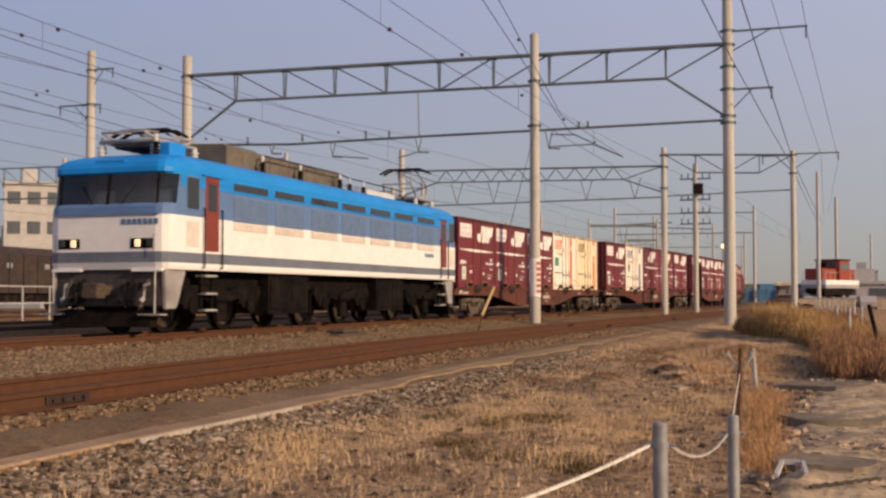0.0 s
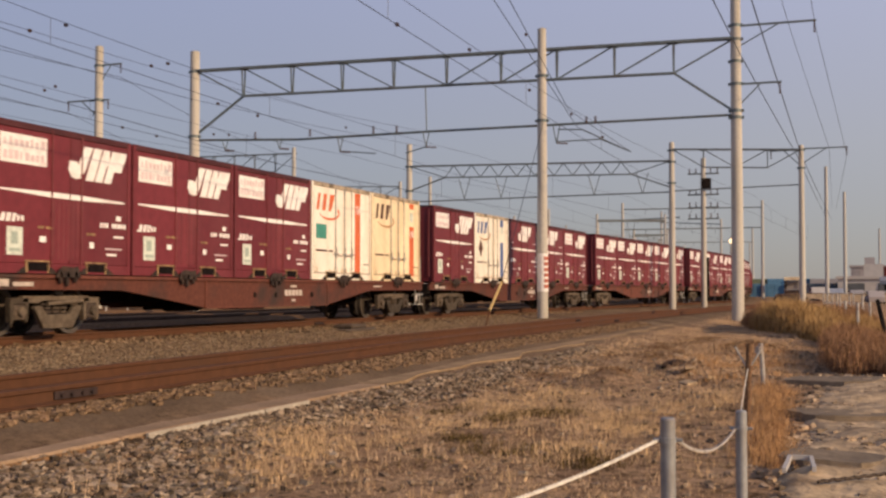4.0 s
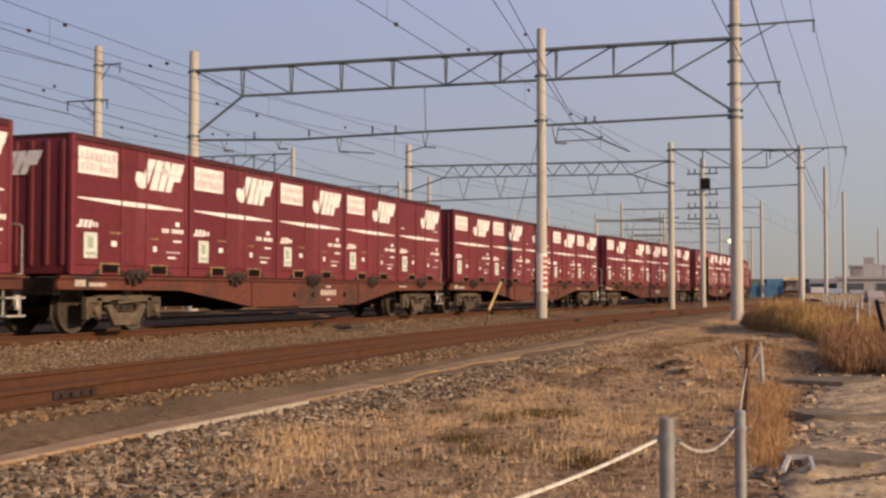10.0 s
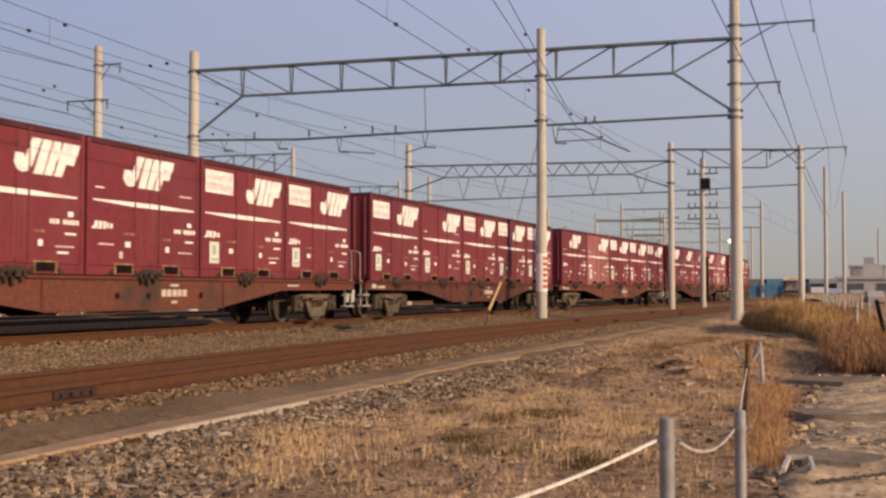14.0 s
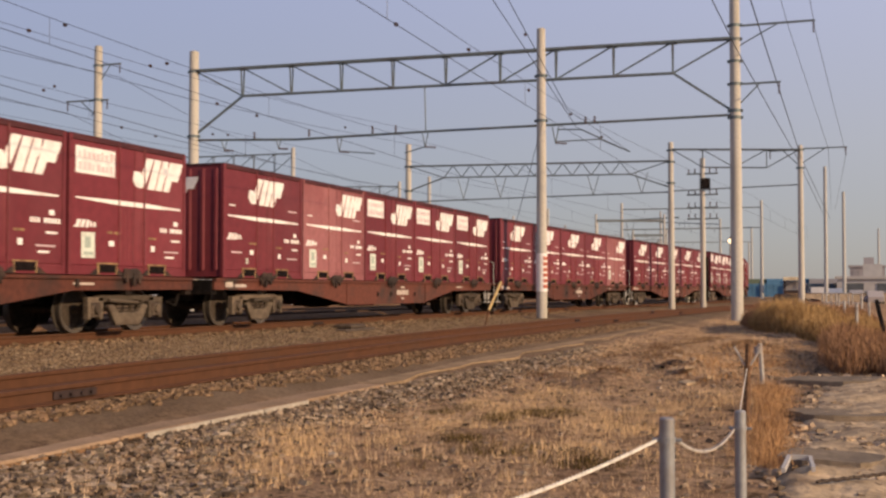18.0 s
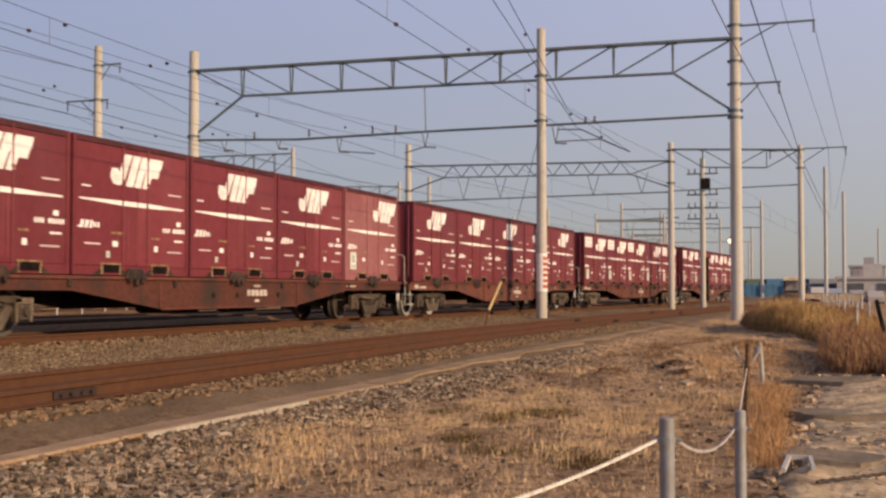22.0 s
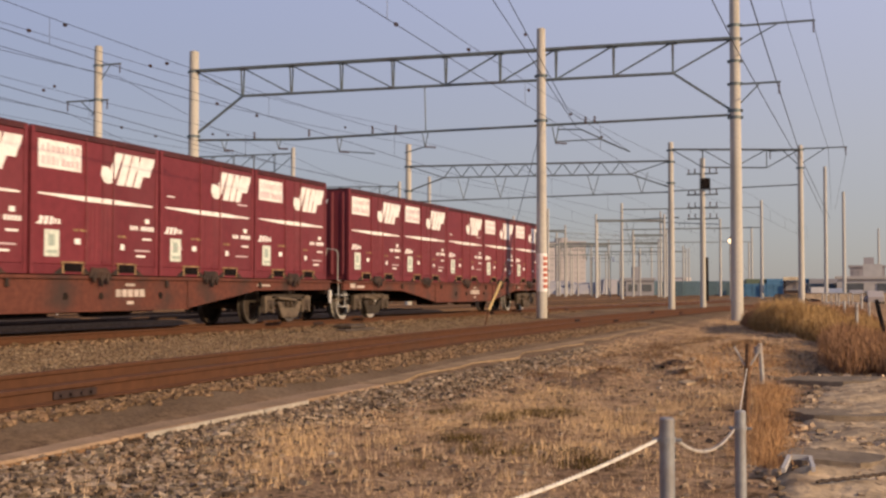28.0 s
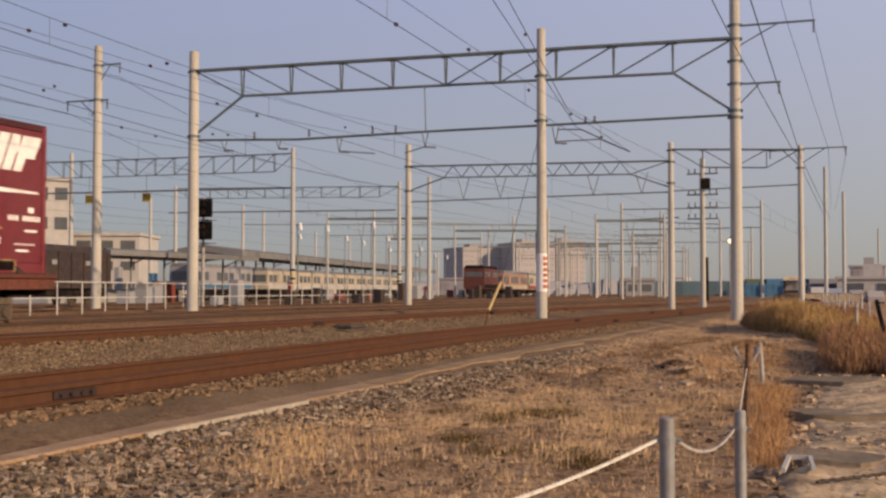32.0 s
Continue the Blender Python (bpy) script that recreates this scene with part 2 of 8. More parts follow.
def emblem(x0, z0, w, h):
    """The slanted company emblem: a hooked foot, two bars and a flag, as plain shapes."""
    def q(*pts):
        return [(x0 + u * w, z0 + v * h) for u, v in pts]
    hook = q((0.0, 0.24), (0.05, 0.05), (0.13, 0.0), (0.22, 0.06), (0.265, 0.22), (0.41, 1.0), (0.27, 1.0), (0.16, 0.40), (0.14, 0.52), (0.02, 0.52))
    block = q((0.285, 0.0), (0.425, 0.0), (0.575, 1.0), (0.435, 1.0))
    wedge = q((0.450, 0.0), (0.575, 0.0), (0.64, 0.44), (0.70, 0.62), (0.715, 1.0), (0.60, 1.0))
    banner = q((0.605, 0.0), (0.725, 0.0), (0.79, 0.38), (0.92, 0.38), (0.955, 0.62), (0.985, 0.72), (1.02, 1.0), (0.755, 1.0))
    return [hook, block, wedge, banner]


def swoosh(x0, z0, w, h):
    """The leasing firm's mark: three plain leaning blocks over a crescent that hangs to one side."""
    out = [[(x0 + u * w, z0 + v * h) for u, v in p] for p in (
        [(0.05, 0.38), (0.15, 0.38), (0.23, 0.98), (0.13, 0.98)],
        [(0.30, 0.38), (0.44, 0.38), (0.52, 0.98), (0.38, 0.98)],
        [(0.60, 0.38), (0.70, 0.38), (0.88, 0.98), (0.66, 0.98)])]
    arc = []
    n = 9
    for i in range(n):
        a0, a1 = radians(-165 + 195 * i / n), radians(-165 + 195 * (i + 1) / n)
        k0, k1 = 0.012 + 0.07 * i / n, 0.012 + 0.07 * (i + 1) / n
        def at(a, k):
            return (x0 + (0.62 + (0.46 + k * 0.4) * math.cos(a)) * w, z0 + (0.34 + (0.25 + k) * math.sin(a)) * h)
        arc.append([at(a0, -k0), at(a1, -k1), at(a1, k1), at(a0, k0)])
    return out, arc


def lettering(name, text, size, mat, parent, m):
    """Raised letters in the built-in font."""
    cu = bpy.data.curves.new(name, "FONT")
    cu.body, cu.size, cu.extrude, cu.align_x, cu.shear = text, size, 0.003, "CENTER", 0.2
    tmp = new(name, cu)
    me = bpy.data.meshes.new_from_object(tmp)
    bpy.data.objects.remove(tmp)
    me.materials.clear()
    me.materials.append(mat)
    return part(name, me, None, parent, "white slanted lettering", m)


def container(kind, label):
    """A twelve-foot goods container, its origin under the middle of its floor."""
    cream = kind in "JKL"
    skin = {"J": CREAM, "K": CREAM_WARM, "L": CREAM, "F": MAROON_FADED}.get(kind, MAROON)
    c = thing("freight_container", None, None, label, "container", "containers on the train")
    h = CL / 2
    bm = bmesh.new()
    box(bm, -h + 0.03, SIDE + 0.03, 0.02, h - 0.03, -SIDE - 0.03, CH - 0.03)
    part("body", bm, skin, c)
    for x in (-1, 1):
        for y in (-1, 1):
            bm = bmesh.new()
            box(bm, x * h - (0.09 if x > 0 else 0), y * CW / 2 - (0.09 if y > 0 else 0), 0, x * h + (0.09 if x < 0 else 0), y * CW / 2 + (0.09 if y < 0 else 0), CH - 0.02)
            bevel(bm, 0.008)
            part("corner_post", bm, skin, c)
    for y in (-1, 1):
        for nm, z0, z1 in (("bottom_rail", 0.0, 0.16), ("top_rail", CH - 0.11, CH - 0.047)):
            bm = bmesh.new()
            box(bm, -h + 0.09, y * (CW / 2 - 0.03) - 0.025, z0, h - 0.09, y * (CW / 2 - 0.03) + 0.025, z1)
            bevel(bm, 0.008)
            part(nm, bm, skin if nm == "bottom_rail" else (GRIMY_EDGE if cream else ROOF_MAROON), c)
    bm = bmesh.new()
    box(bm, -h + 0.01, SIDE + 0.01, CH - 0.045, h - 0.01, -SIDE - 0.01, CH)
    roof = part("roof_panel", bm, GRIMY_EDGE if cream else ROOF_MAROON, c, "dirty weathered roof" if cream else "dark weathered roof")
    for i in range(9):
        bm = bmesh.new()
        x = -h + 0.25 + i * (CL - 0.5) / 8
        box(bm, x - 0.02, SIDE + 0.1, CH - 0.01, x + 0.02, -SIDE - 0.1, CH + 0.006)
        part("roof_rib", bm, GRIMY_EDGE if cream else ROOF_MAROON, roof)
    # end ribs
    for sx in (-1, 1):
        bm = bmesh.new()
        for i in range(7):
            y = SIDE + 0.22 + i * (CW - 0.44) / 6
            prism(bm, [(sx * (h - 0.031), y - 0.06), (sx * (h - 0.005), y - 0.03), (sx * (h - 0.005), y + 0.03), (sx * (h - 0.031), y + 0.06)], 0.17, CH - 0.12, "z")
        part("end_ribs", bm, skin, c)
    # side doors, two leaves on each side, with lock rods
    for sy in (-1, 1):
        for a, b in ((0.10, 1.93), (1.955, CL - 0.10)):
            bm = bmesh.new()
            y = sy * (CW / 2 - 0.03)
            box(bm, a - h, min(y, y + sy * 0.018), 0.175, b - h, max(y, y + sy * 0.018), CH - 0.125)
            bevel(bm, 0.006)
            part("door_leaf", bm, skin, c)
        for x in (1.46, 2.26) if not cream else (1.40, 1.95, 2.40):
            bm = bmesh.new()
            y = sy * (CW / 2 - 0.003)
            rod(bm, (x - h, y, 0.06), (x - h, y, CH - 0.06), 0.016, 6)
            for z in (0.3, 1.0, 1.75, 2.3):
                box(bm, x - h - 0.035, y - 0.016, z - 0.02, x - h + 0.035, y + 0.016, z + 0.02)
            part("lock_rod", bm, skin if not cream else PALE_STEEL, c)
        # fork pockets
        for x in (1.10, 2.68):
            bm = bmesh.new()
            y = sy * (CW / 2 + 0.004)
            for p in ((-0.29, 0.0, -0.255, 0.20), (0.255, 0.0, 0.29, 0.20), (-0.31, 0.185, 0.31, 0.222)):
                box(bm, x - h + p[0], y - 0.008, p[1] + 0.012, x - h + p[2], y + 0.008, p[3])
            pocket = part("fork_pocket", bm, DULL_RIM, c, "worn tan rim round a dark slot")
            # near-black plate stands in for the shade inside the open pocket
            bm = bmesh.new()
            box(bm, x - h - 0.255, y - 0.004, 0.05, x - h + 0.255, y + 0.002, 0.185)
            part("pocket_slot", bm, SLOT, pocket)
            bm = bmesh.new()
            for e in (-1, 1):
                prism(bm, [(x - h + e * 0.30, 0.004), (x - h + e * 0.52, 0.004), (x - h + e * 0.34, 0.11), (x - h + e * 0.30, 0.11)], y - 0.012, y + 0.012, "y")
            part("pocket_foot", bm, CLAMP, pocket, "dark grimy foot")
    y = SIDE - 0.006 + 0.018
    if not cream:
        bm = bmesh.new()
        z = 1.345
        plates(bm, [[(0.18 - h, z + 0.03), (0.18 - h, z + 0.005), (1.44 - h, z - 0.045), (1.44 - h, z + 0.045)],
                    rect(1.49 - h, z - 0.045, 1.93 - h, z + 0.045), rect(1.96 - h, z - 0.045, 2.23 - h, z + 0.045),
                    [(2.29 - h, z - 0.045), (3.52 - h, z - 0.02), (3.52 - h, z + 0.01), (2.29 - h, z + 0.045)]], y)
        part("white_stripe", bm, WHITE, c)
        ex = 1.12 if kind == "C" else 1.93
        bm = bmesh.new()
        plates(bm, emblem(ex - h - 0.04, 1.67, 1.66, 0.60), y)
        part("emblem", bm, WHITE, c, "slanted white emblem of plain shapes")
        if kind == "P":
            bm = bmesh.new()
            plates(bm, [rect(0.18 - h, 1.80, 1.32 - h, 2.28)], y, 0.004)
            pan = part("notice_panel", bm, WHITE, c, "white painted panel with two lines of marks")
            rr = random.Random(5)
            for row in (1.86, 2.08):
                for i in range(8):
                    x = 0.26 + i * 0.13
                    bm = bmesh.new()
                    plates(bm, [rect(x - h, row, x + 0.05 + rr.random() * 0.05 - h, row + 0.10 + rr.random() * 0.05)], y - 0.003, 0.004)
                    part("panel_mark", bm, material_pink, pan, "faded pink unreadable mark")
        # pressed ribs in the middle of the side and thin grab lines
        for i in range(6):
            bm = bmesh.new()
            x = 1.54 + i * 0.128 - h
            prism(bm, [(x - 0.03, y + 0.004), (x + 0.03, y + 0.004), (x + 0.012, y - 0.008), (x - 0.012, y - 0.008)], 0.25, 1.28, "z")
            part("pressed_rib", bm, skin, c)
        for a, b, z in ((0.34, 0.80, 0.55), (2.95, 3.45, 0.46), (2.98, 3.42, 1.60)) if kind != "P" else ((2.95, 3.45, 0.46),):
            bm = bmesh.new()
            plates(bm, [rect(a - h, z, b - h, z + 0.03)], y, 0.006)
            part("grab_bar", bm, material_pink, c, "faded thin grab bar")
        bm = bmesh.new()
        plates(bm, [rect(0.36 - h, 0.30, 0.74 - h, 0.76)] if kind not in "C" else [rect(0.98 - h, 0.32, 1.08 - h, 0.44)], y, 0.004)
        tag = part("data_plate", bm, PLATE, c, "pale data plate")
        for mark in [rect(0.46 - h, 0.48, 0.62 - h, 0.68), rect(0.42 - h, 0.36, 0.68 - h, 0.41)] if kind not in "C" else [rect(1.0 - h, 0.35, 1.05 - h, 0.40)]:
            bm = bmesh.new()
            plates(bm, [mark], y - 0.004, 0.003)
            part("plate_mark", bm, PLATE_GREY, tag)
        bm = bmesh.new()
        bars = [rect(0.14 - h, 0.84, 0.20 - h, 0.88, 0.03), rect(0.20 - h, 0.84, 0.29 - h, 0.98, 0.04), rect(0.33 - h, 0.84, 0.43 - h, 0.98, 0.04), rect(0.47 - h, 0.84, 0.55 - h, 0.98, 0.04),
                rect(0.60 - h, 0.86, 0.66 - h, 0.95), rect(0.70 - h, 0.86, 0.76 - h, 0.95), rect(1.16 - h, 0.53, 1.32 - h, 0.63), rect(2.5 - h, 0.47, 2.62 - h, 0.58),
                *[rect(2.80 + i * 0.088 - h, 0.86, 2.865 + i * 0.088 - h, 0.945) for i in (0, 1, 2, 4, 5, 6, 7, 8)], rect(3.28 - h, 1.0, 3.42 - h, 1.09), rect(3.2 - h, 0.68, 3.5 - h, 0.72),
                rect(0.24 - h, 1.58, 0.5 - h, 1.605) if kind != "P" else rect(3.0 - h, 0.35, 3.3 - h, 0.39)]
        for bar in bars:
            bm = bmesh.new()
            plates(bm, [bar], y, 0.004)
            part("stencil_mark", bm, WHITE, c, "small white unreadable stencil bar")
        for a, b, z in ((1.12, 1.26, 0.76), (1.32, 1.5, 0.76), (2.42, 2.66, 0.70)):
            bm = bmesh.new()
            plates(bm, [rect(a - h, z, b - h, z + 0.04)], y, 0.004)
            part("caution_mark", bm, DULL_RIM, c, "small dull orange caution bar")
        # emblem on the end that leads
        bm = bmesh.new()
        x = -h + 0.004
        for p in emblem(-0.62, 1.78, 1.18, 0.42):
            prism(bm, [(-a, b) for a, b in p], x - 0.006, x + 0.001, "x")
        part("end_emblem", bm, WHITE, c, "slanted white emblem of plain shapes")
    else:
        main = {"J": ORANGE, "K": DARKMARK, "L": NAVY}[kind]
        bm = bmesh.new()
        blocks, arc = swoosh(0.20 - h, 1.50, 1.30, 0.72)
        plates(bm, arc, y)
        part("crescent_mark", bm, {"J": ORANGE, "K": TAN_MARK, "L": TAN_MARK}[kind], c, "painted crescent")
        bm = bmesh.new()
        plates(bm, blocks, y)
        part("firm_mark", bm, {"J": ORANGE, "K": DARKMARK, "L": NAVY}[kind], c, "three dark plain blocks")
        strip = {"J": (2.62, 2.98, ORANGE), "K": (2.86, 3.22, ORANGE), "L": (2.74, 3.08, NAVY)}[kind]
        bm = bmesh.new()
        zs = [(0.14, CH - 0.13)] if kind == "J" else [(0.14, 1.66), (2.2, CH - 0.13)] if kind == "K" else [(0.20, 1.52), (2.1, CH - 0.13)]
        plates(bm, [rect(strip[0] - h, a, strip[1] - h, b) for a, b in zs], y, 0.004)
        st = part("colour_stripe", bm, strip[2], c, "broad painted stripe")
        if kind in "JK":
            lettering("type_letters", "19A", 0.34 if kind == "J" else 0.30, WHITE, st, Matrix.Translation(((strip[0] + strip[1]) / 2 - h, y - 0.006, 1.78 if kind == "J" else 1.33)) @ pose(0, 0, 0, 90) @ Matrix.Diagonal((0.66, 1, 1, 1)))
        if kind != "J":
            bm = bmesh.new()
            plates(bm, [[(strip[0] + 0.17 - h + 0.15 * math.cos(a * 0.785), 1.95 + 0.17 * math.sin(a * 0.785)) for a in range(8)]], y, 0.004)
            part("round_mark", bm, PLATE, c, "grey-green round mark")
        else:
            bm = bmesh.new()
            plates(bm, [rect(0.25 - h, 1.05, 0.85 - h, 1.42)], y, 0.004)
            part("square_mark", bm, GREEN, c, "green rectangular mark")
        if kind == "L":
            bm = bmesh.new()
            plates(bm, [[(0.62 - h, 0.92), (0.84 - h, 1.25), (0.62 - h, 1.58), (0.40 - h, 1.25)]], y, 0.004)
            part("diamond_mark", bm, DARKMARK, c, "dark diamond mark")
        for bar in (rect(0.25 - h, 0.72, 0.9 - h, 0.77), rect(1.0 - h, 0.72, 1.25 - h, 0.77), rect(2.0 - h, 0.62, 2.35 - h, 0.65), rect(1.46 - h, 0.62, 1.8 - h, 0.65), rect(3.2 - h, 0.42, 3.55 - h, 0.45)):
            bm = bmesh.new()
            plates(bm, [bar], y, 0.004)
            part("stencil_mark", bm, DARKMARK, c, "small dark unreadable stencil bar")
        # rusty seams beside the doors and along the foot, and grime above the pockets
        for k, (xa, za, xb, zb) in enumerate(((0.09, 0.16, 0.115, CH - 0.12), (1.925, 0.16, 1.96, CH - 0.12), (3.60, 0.16, 3.625, CH - 0.12), (1.36, 0.2, 1.375, CH - 0.14), (2.43, 0.2, 2.445, CH - 0.14), (0.12, 0.162, 3.6, 0.185))):
            bm = bmesh.new()
            plates(bm, [rect(xa - h, za, xb - h, zb)], y + 0.001, 0.003)
            part("door_seam", bm, SEAM, c, "dark rusty seam")
        rr = random.Random(17)
        for i in range(18):
            xa, wa, za = 0.12 + 3.4 * rr.random(), 0.02 + 0.05 * rr.random(), 0.19
            bm = bmesh.new()
            plates(bm, [[(xa - h, za), (xa + wa - h, za), (xa + wa * 0.7 - h, za + 0.05 + 0.22 * rr.random()), (xa + wa * 0.3 - h, za + 0.05 + 0.12 * rr.random())]], y + 0.001, 0.0025)
            part("rust_streak", bm, SEAM_PALE, c, "brown rust streak rising from the foot")
        for x in (1.40, 1.95, 2.40):
            bm = bmesh.new()
            box(bm, x - h - 0.13, SIDE - 0.03, 0.66, x - h + 0.13, SIDE - 0.008, 0.70)
            box(bm, x - h - 0.02, SIDE - 0.03, 0.55, x - h + 0.02, SIDE - 0.008, 0.85)
            part("door_handle", bm, PALE_STEEL, c, "grey steel lever")
    return c


material_pink = material("faded_pink_marks", (0.64, 0.50, 0.51), 0.6, 0, 0.05, 20, 0)


def wheel_mesh(r, name, rim):
    bm = bmesh.new()
    prof = [(0.0, -0.05), (0.10, -0.06), (0.12, -0.035), (r * 0.78, -0.02), (r * 0.84, -0.055), (r, -0.06), (r - 0.01, 0.065), (r + 0.03, 0.07), (r + 0.025, 0.095), (r * 0.84, 0.09), (r * 0.78, 0.03), (0.0, 0.04)]
    seg = 28
    rings = []
    for px, py in prof:
        if px == 0.0:
            rings.append([bm.verts.new((0, py, 0))])
        else:
            rings.append([bm.verts.new((px * math.cos(2 * math.pi * i / seg), py, px * math.sin(2 * math.pi * i / seg))) for i in range(seg)])
    for k, (a, b) in enumerate(zip(rings[:-1], rings[1:])):
        for i in range(seg):
            j = (i + 1) % seg
            if len(a) == 1:
                f = bm.faces.new((a[0], b[i], b[j]))
            elif len(b) == 1:
                f = bm.faces.new((a[i], b[0], a[j]))
            else:
                f = bm.faces.new((a[i], b[i], b[j], a[j]))
            f.material_index = 1 if k in (3, 4, 5, 6, 7) else 0
    bmesh.ops.recalc_face_normals(bm, faces=bm.faces[:])
    return mesh_of(name, bm, [WHEEL_FACE, rim], True)


WHEEL_R = 0.43
WAGON_WHEEL = wheel_mesh(WHEEL_R, "wheel", TREAD)
PALE_WHEEL = wheel_mesh(WHEEL_R, "wheel", material("wheel_rim_bright", (0.52, 0.49, 0.45), 0.5, 0.4, 0.08, 20, 0.1, 0.2, 5))
TURNED = (0, 1, 2, 3, 5)  # wagons whose steps are at the rear end
TURNING = []  # wheelsets that roll: (object, radius, place on its vehicle)


def wheelset(parent, x, r, mesh):
    bm = bmesh.new()
    rod(bm, (0, -0.72, 0), (0, 0.72, 0), 0.07, 10)
    ws = part("axle", bm, BOGIE, parent, m=pose(x, 0, r))
    part("wheel", mesh, None, ws, "worn steel wheel", pose(0, -0.56, 0))
    part("wheel", mesh, None, ws, "worn steel wheel", pose(0, 0.56, 0, 0, 0, 180))
    return ws


def bogie_parts(w, x, sy, wb=1.9):
    """One side of a goods bogie: top bar, hanging cradle, springs, and a horn guide with its box at each axle."""
    a, b = sorted((sy * 0.97, sy * 1.09))
    h = wb / 2
    def plate(name, outline, y0, y1, parent, label="", mat=CASTING):
        bm = bmesh.new()
        prism(bm, outline, y0, y1, "y")
        bevel(bm, 0.012)
        return part(name, bm, mat, parent, label)
    fr = plate("bogie_frame", [(x - h + 0.05, 0.58), (x - h + 0.10, 0.69), (x + h - 0.10, 0.69), (x + h - 0.05, 0.58), (x + 0.50, 0.56), (x + 0.38, 0.60), (x - 0.38, 0.60), (x - 0.50, 0.56)], a, b, w, "dusty cast steel bogie frame")
    c0, c1 = sorted((sy * 1.03, sy * 1.13))
    plate("cradle", [(x - 0.62, 0.47), (x - 0.60, 0.52), (x - 0.45, 0.52), (x - 0.30, 0.37), (x + 0.30, 0.37), (x + 0.45, 0.52), (x + 0.60, 0.52), (x + 0.62, 0.47), (x + 0.38, 0.13), (x - 0.38, 0.13)], c0, c1, fr, "pale dusty spring cradle")
    bm = bmesh.new()
    for dx in (-0.22, 0.0, 0.22):
        for k in range(4):
            rod(bm, (x + dx, sy * 1.0, 0.33 + k * 0.065), (x + dx, sy * 1.0, 0.37 + k * 0.065), 0.09, 8)
    part("spring", bm, BOGIE, fr)
    bm = bmesh.new()
    rod(bm, (x - 0.62, sy * 1.12, 0.60), (x + 0.30, sy * 1.12, 0.55), 0.035, 8)
    part("damper", bm, CASTING, fr)
    for dx in (-h, h):
        m = x + dx
        plate("horn_guide", [(m - 0.21, 0.25), (m - 0.23, 0.66), (m + 0.23, 0.66), (m + 0.21, 0.25), (m + 0.14, 0.25), (m + 0.14, 0.55), (m - 0.14, 0.55), (m - 0.14, 0.25)], a, b, fr)
        bm = bmesh.new()
        box(bm, m - 0.135, a - 0.02, 0.29, m + 0.135, b + 0.01, 0.545)
        bevel(bm, 0.02)
        ab = part("axle_box", bm, BOGIE, fr)
        bm = bmesh.new()
        rod(bm, (m, sy * 1.08, 0.43), (m, sy * 1.16, 0.43), 0.095, 12, 0.08)
        part("box_cover", bm, CASTING, ab, "pale round bearing cover")


CLAMP = material("clamp_grime", (0.040, 0.028, 0.024), 0.85, 0.1, 0.25, 9, 0.3, 0.35, 3, (0.09, 0.05, 0.035))


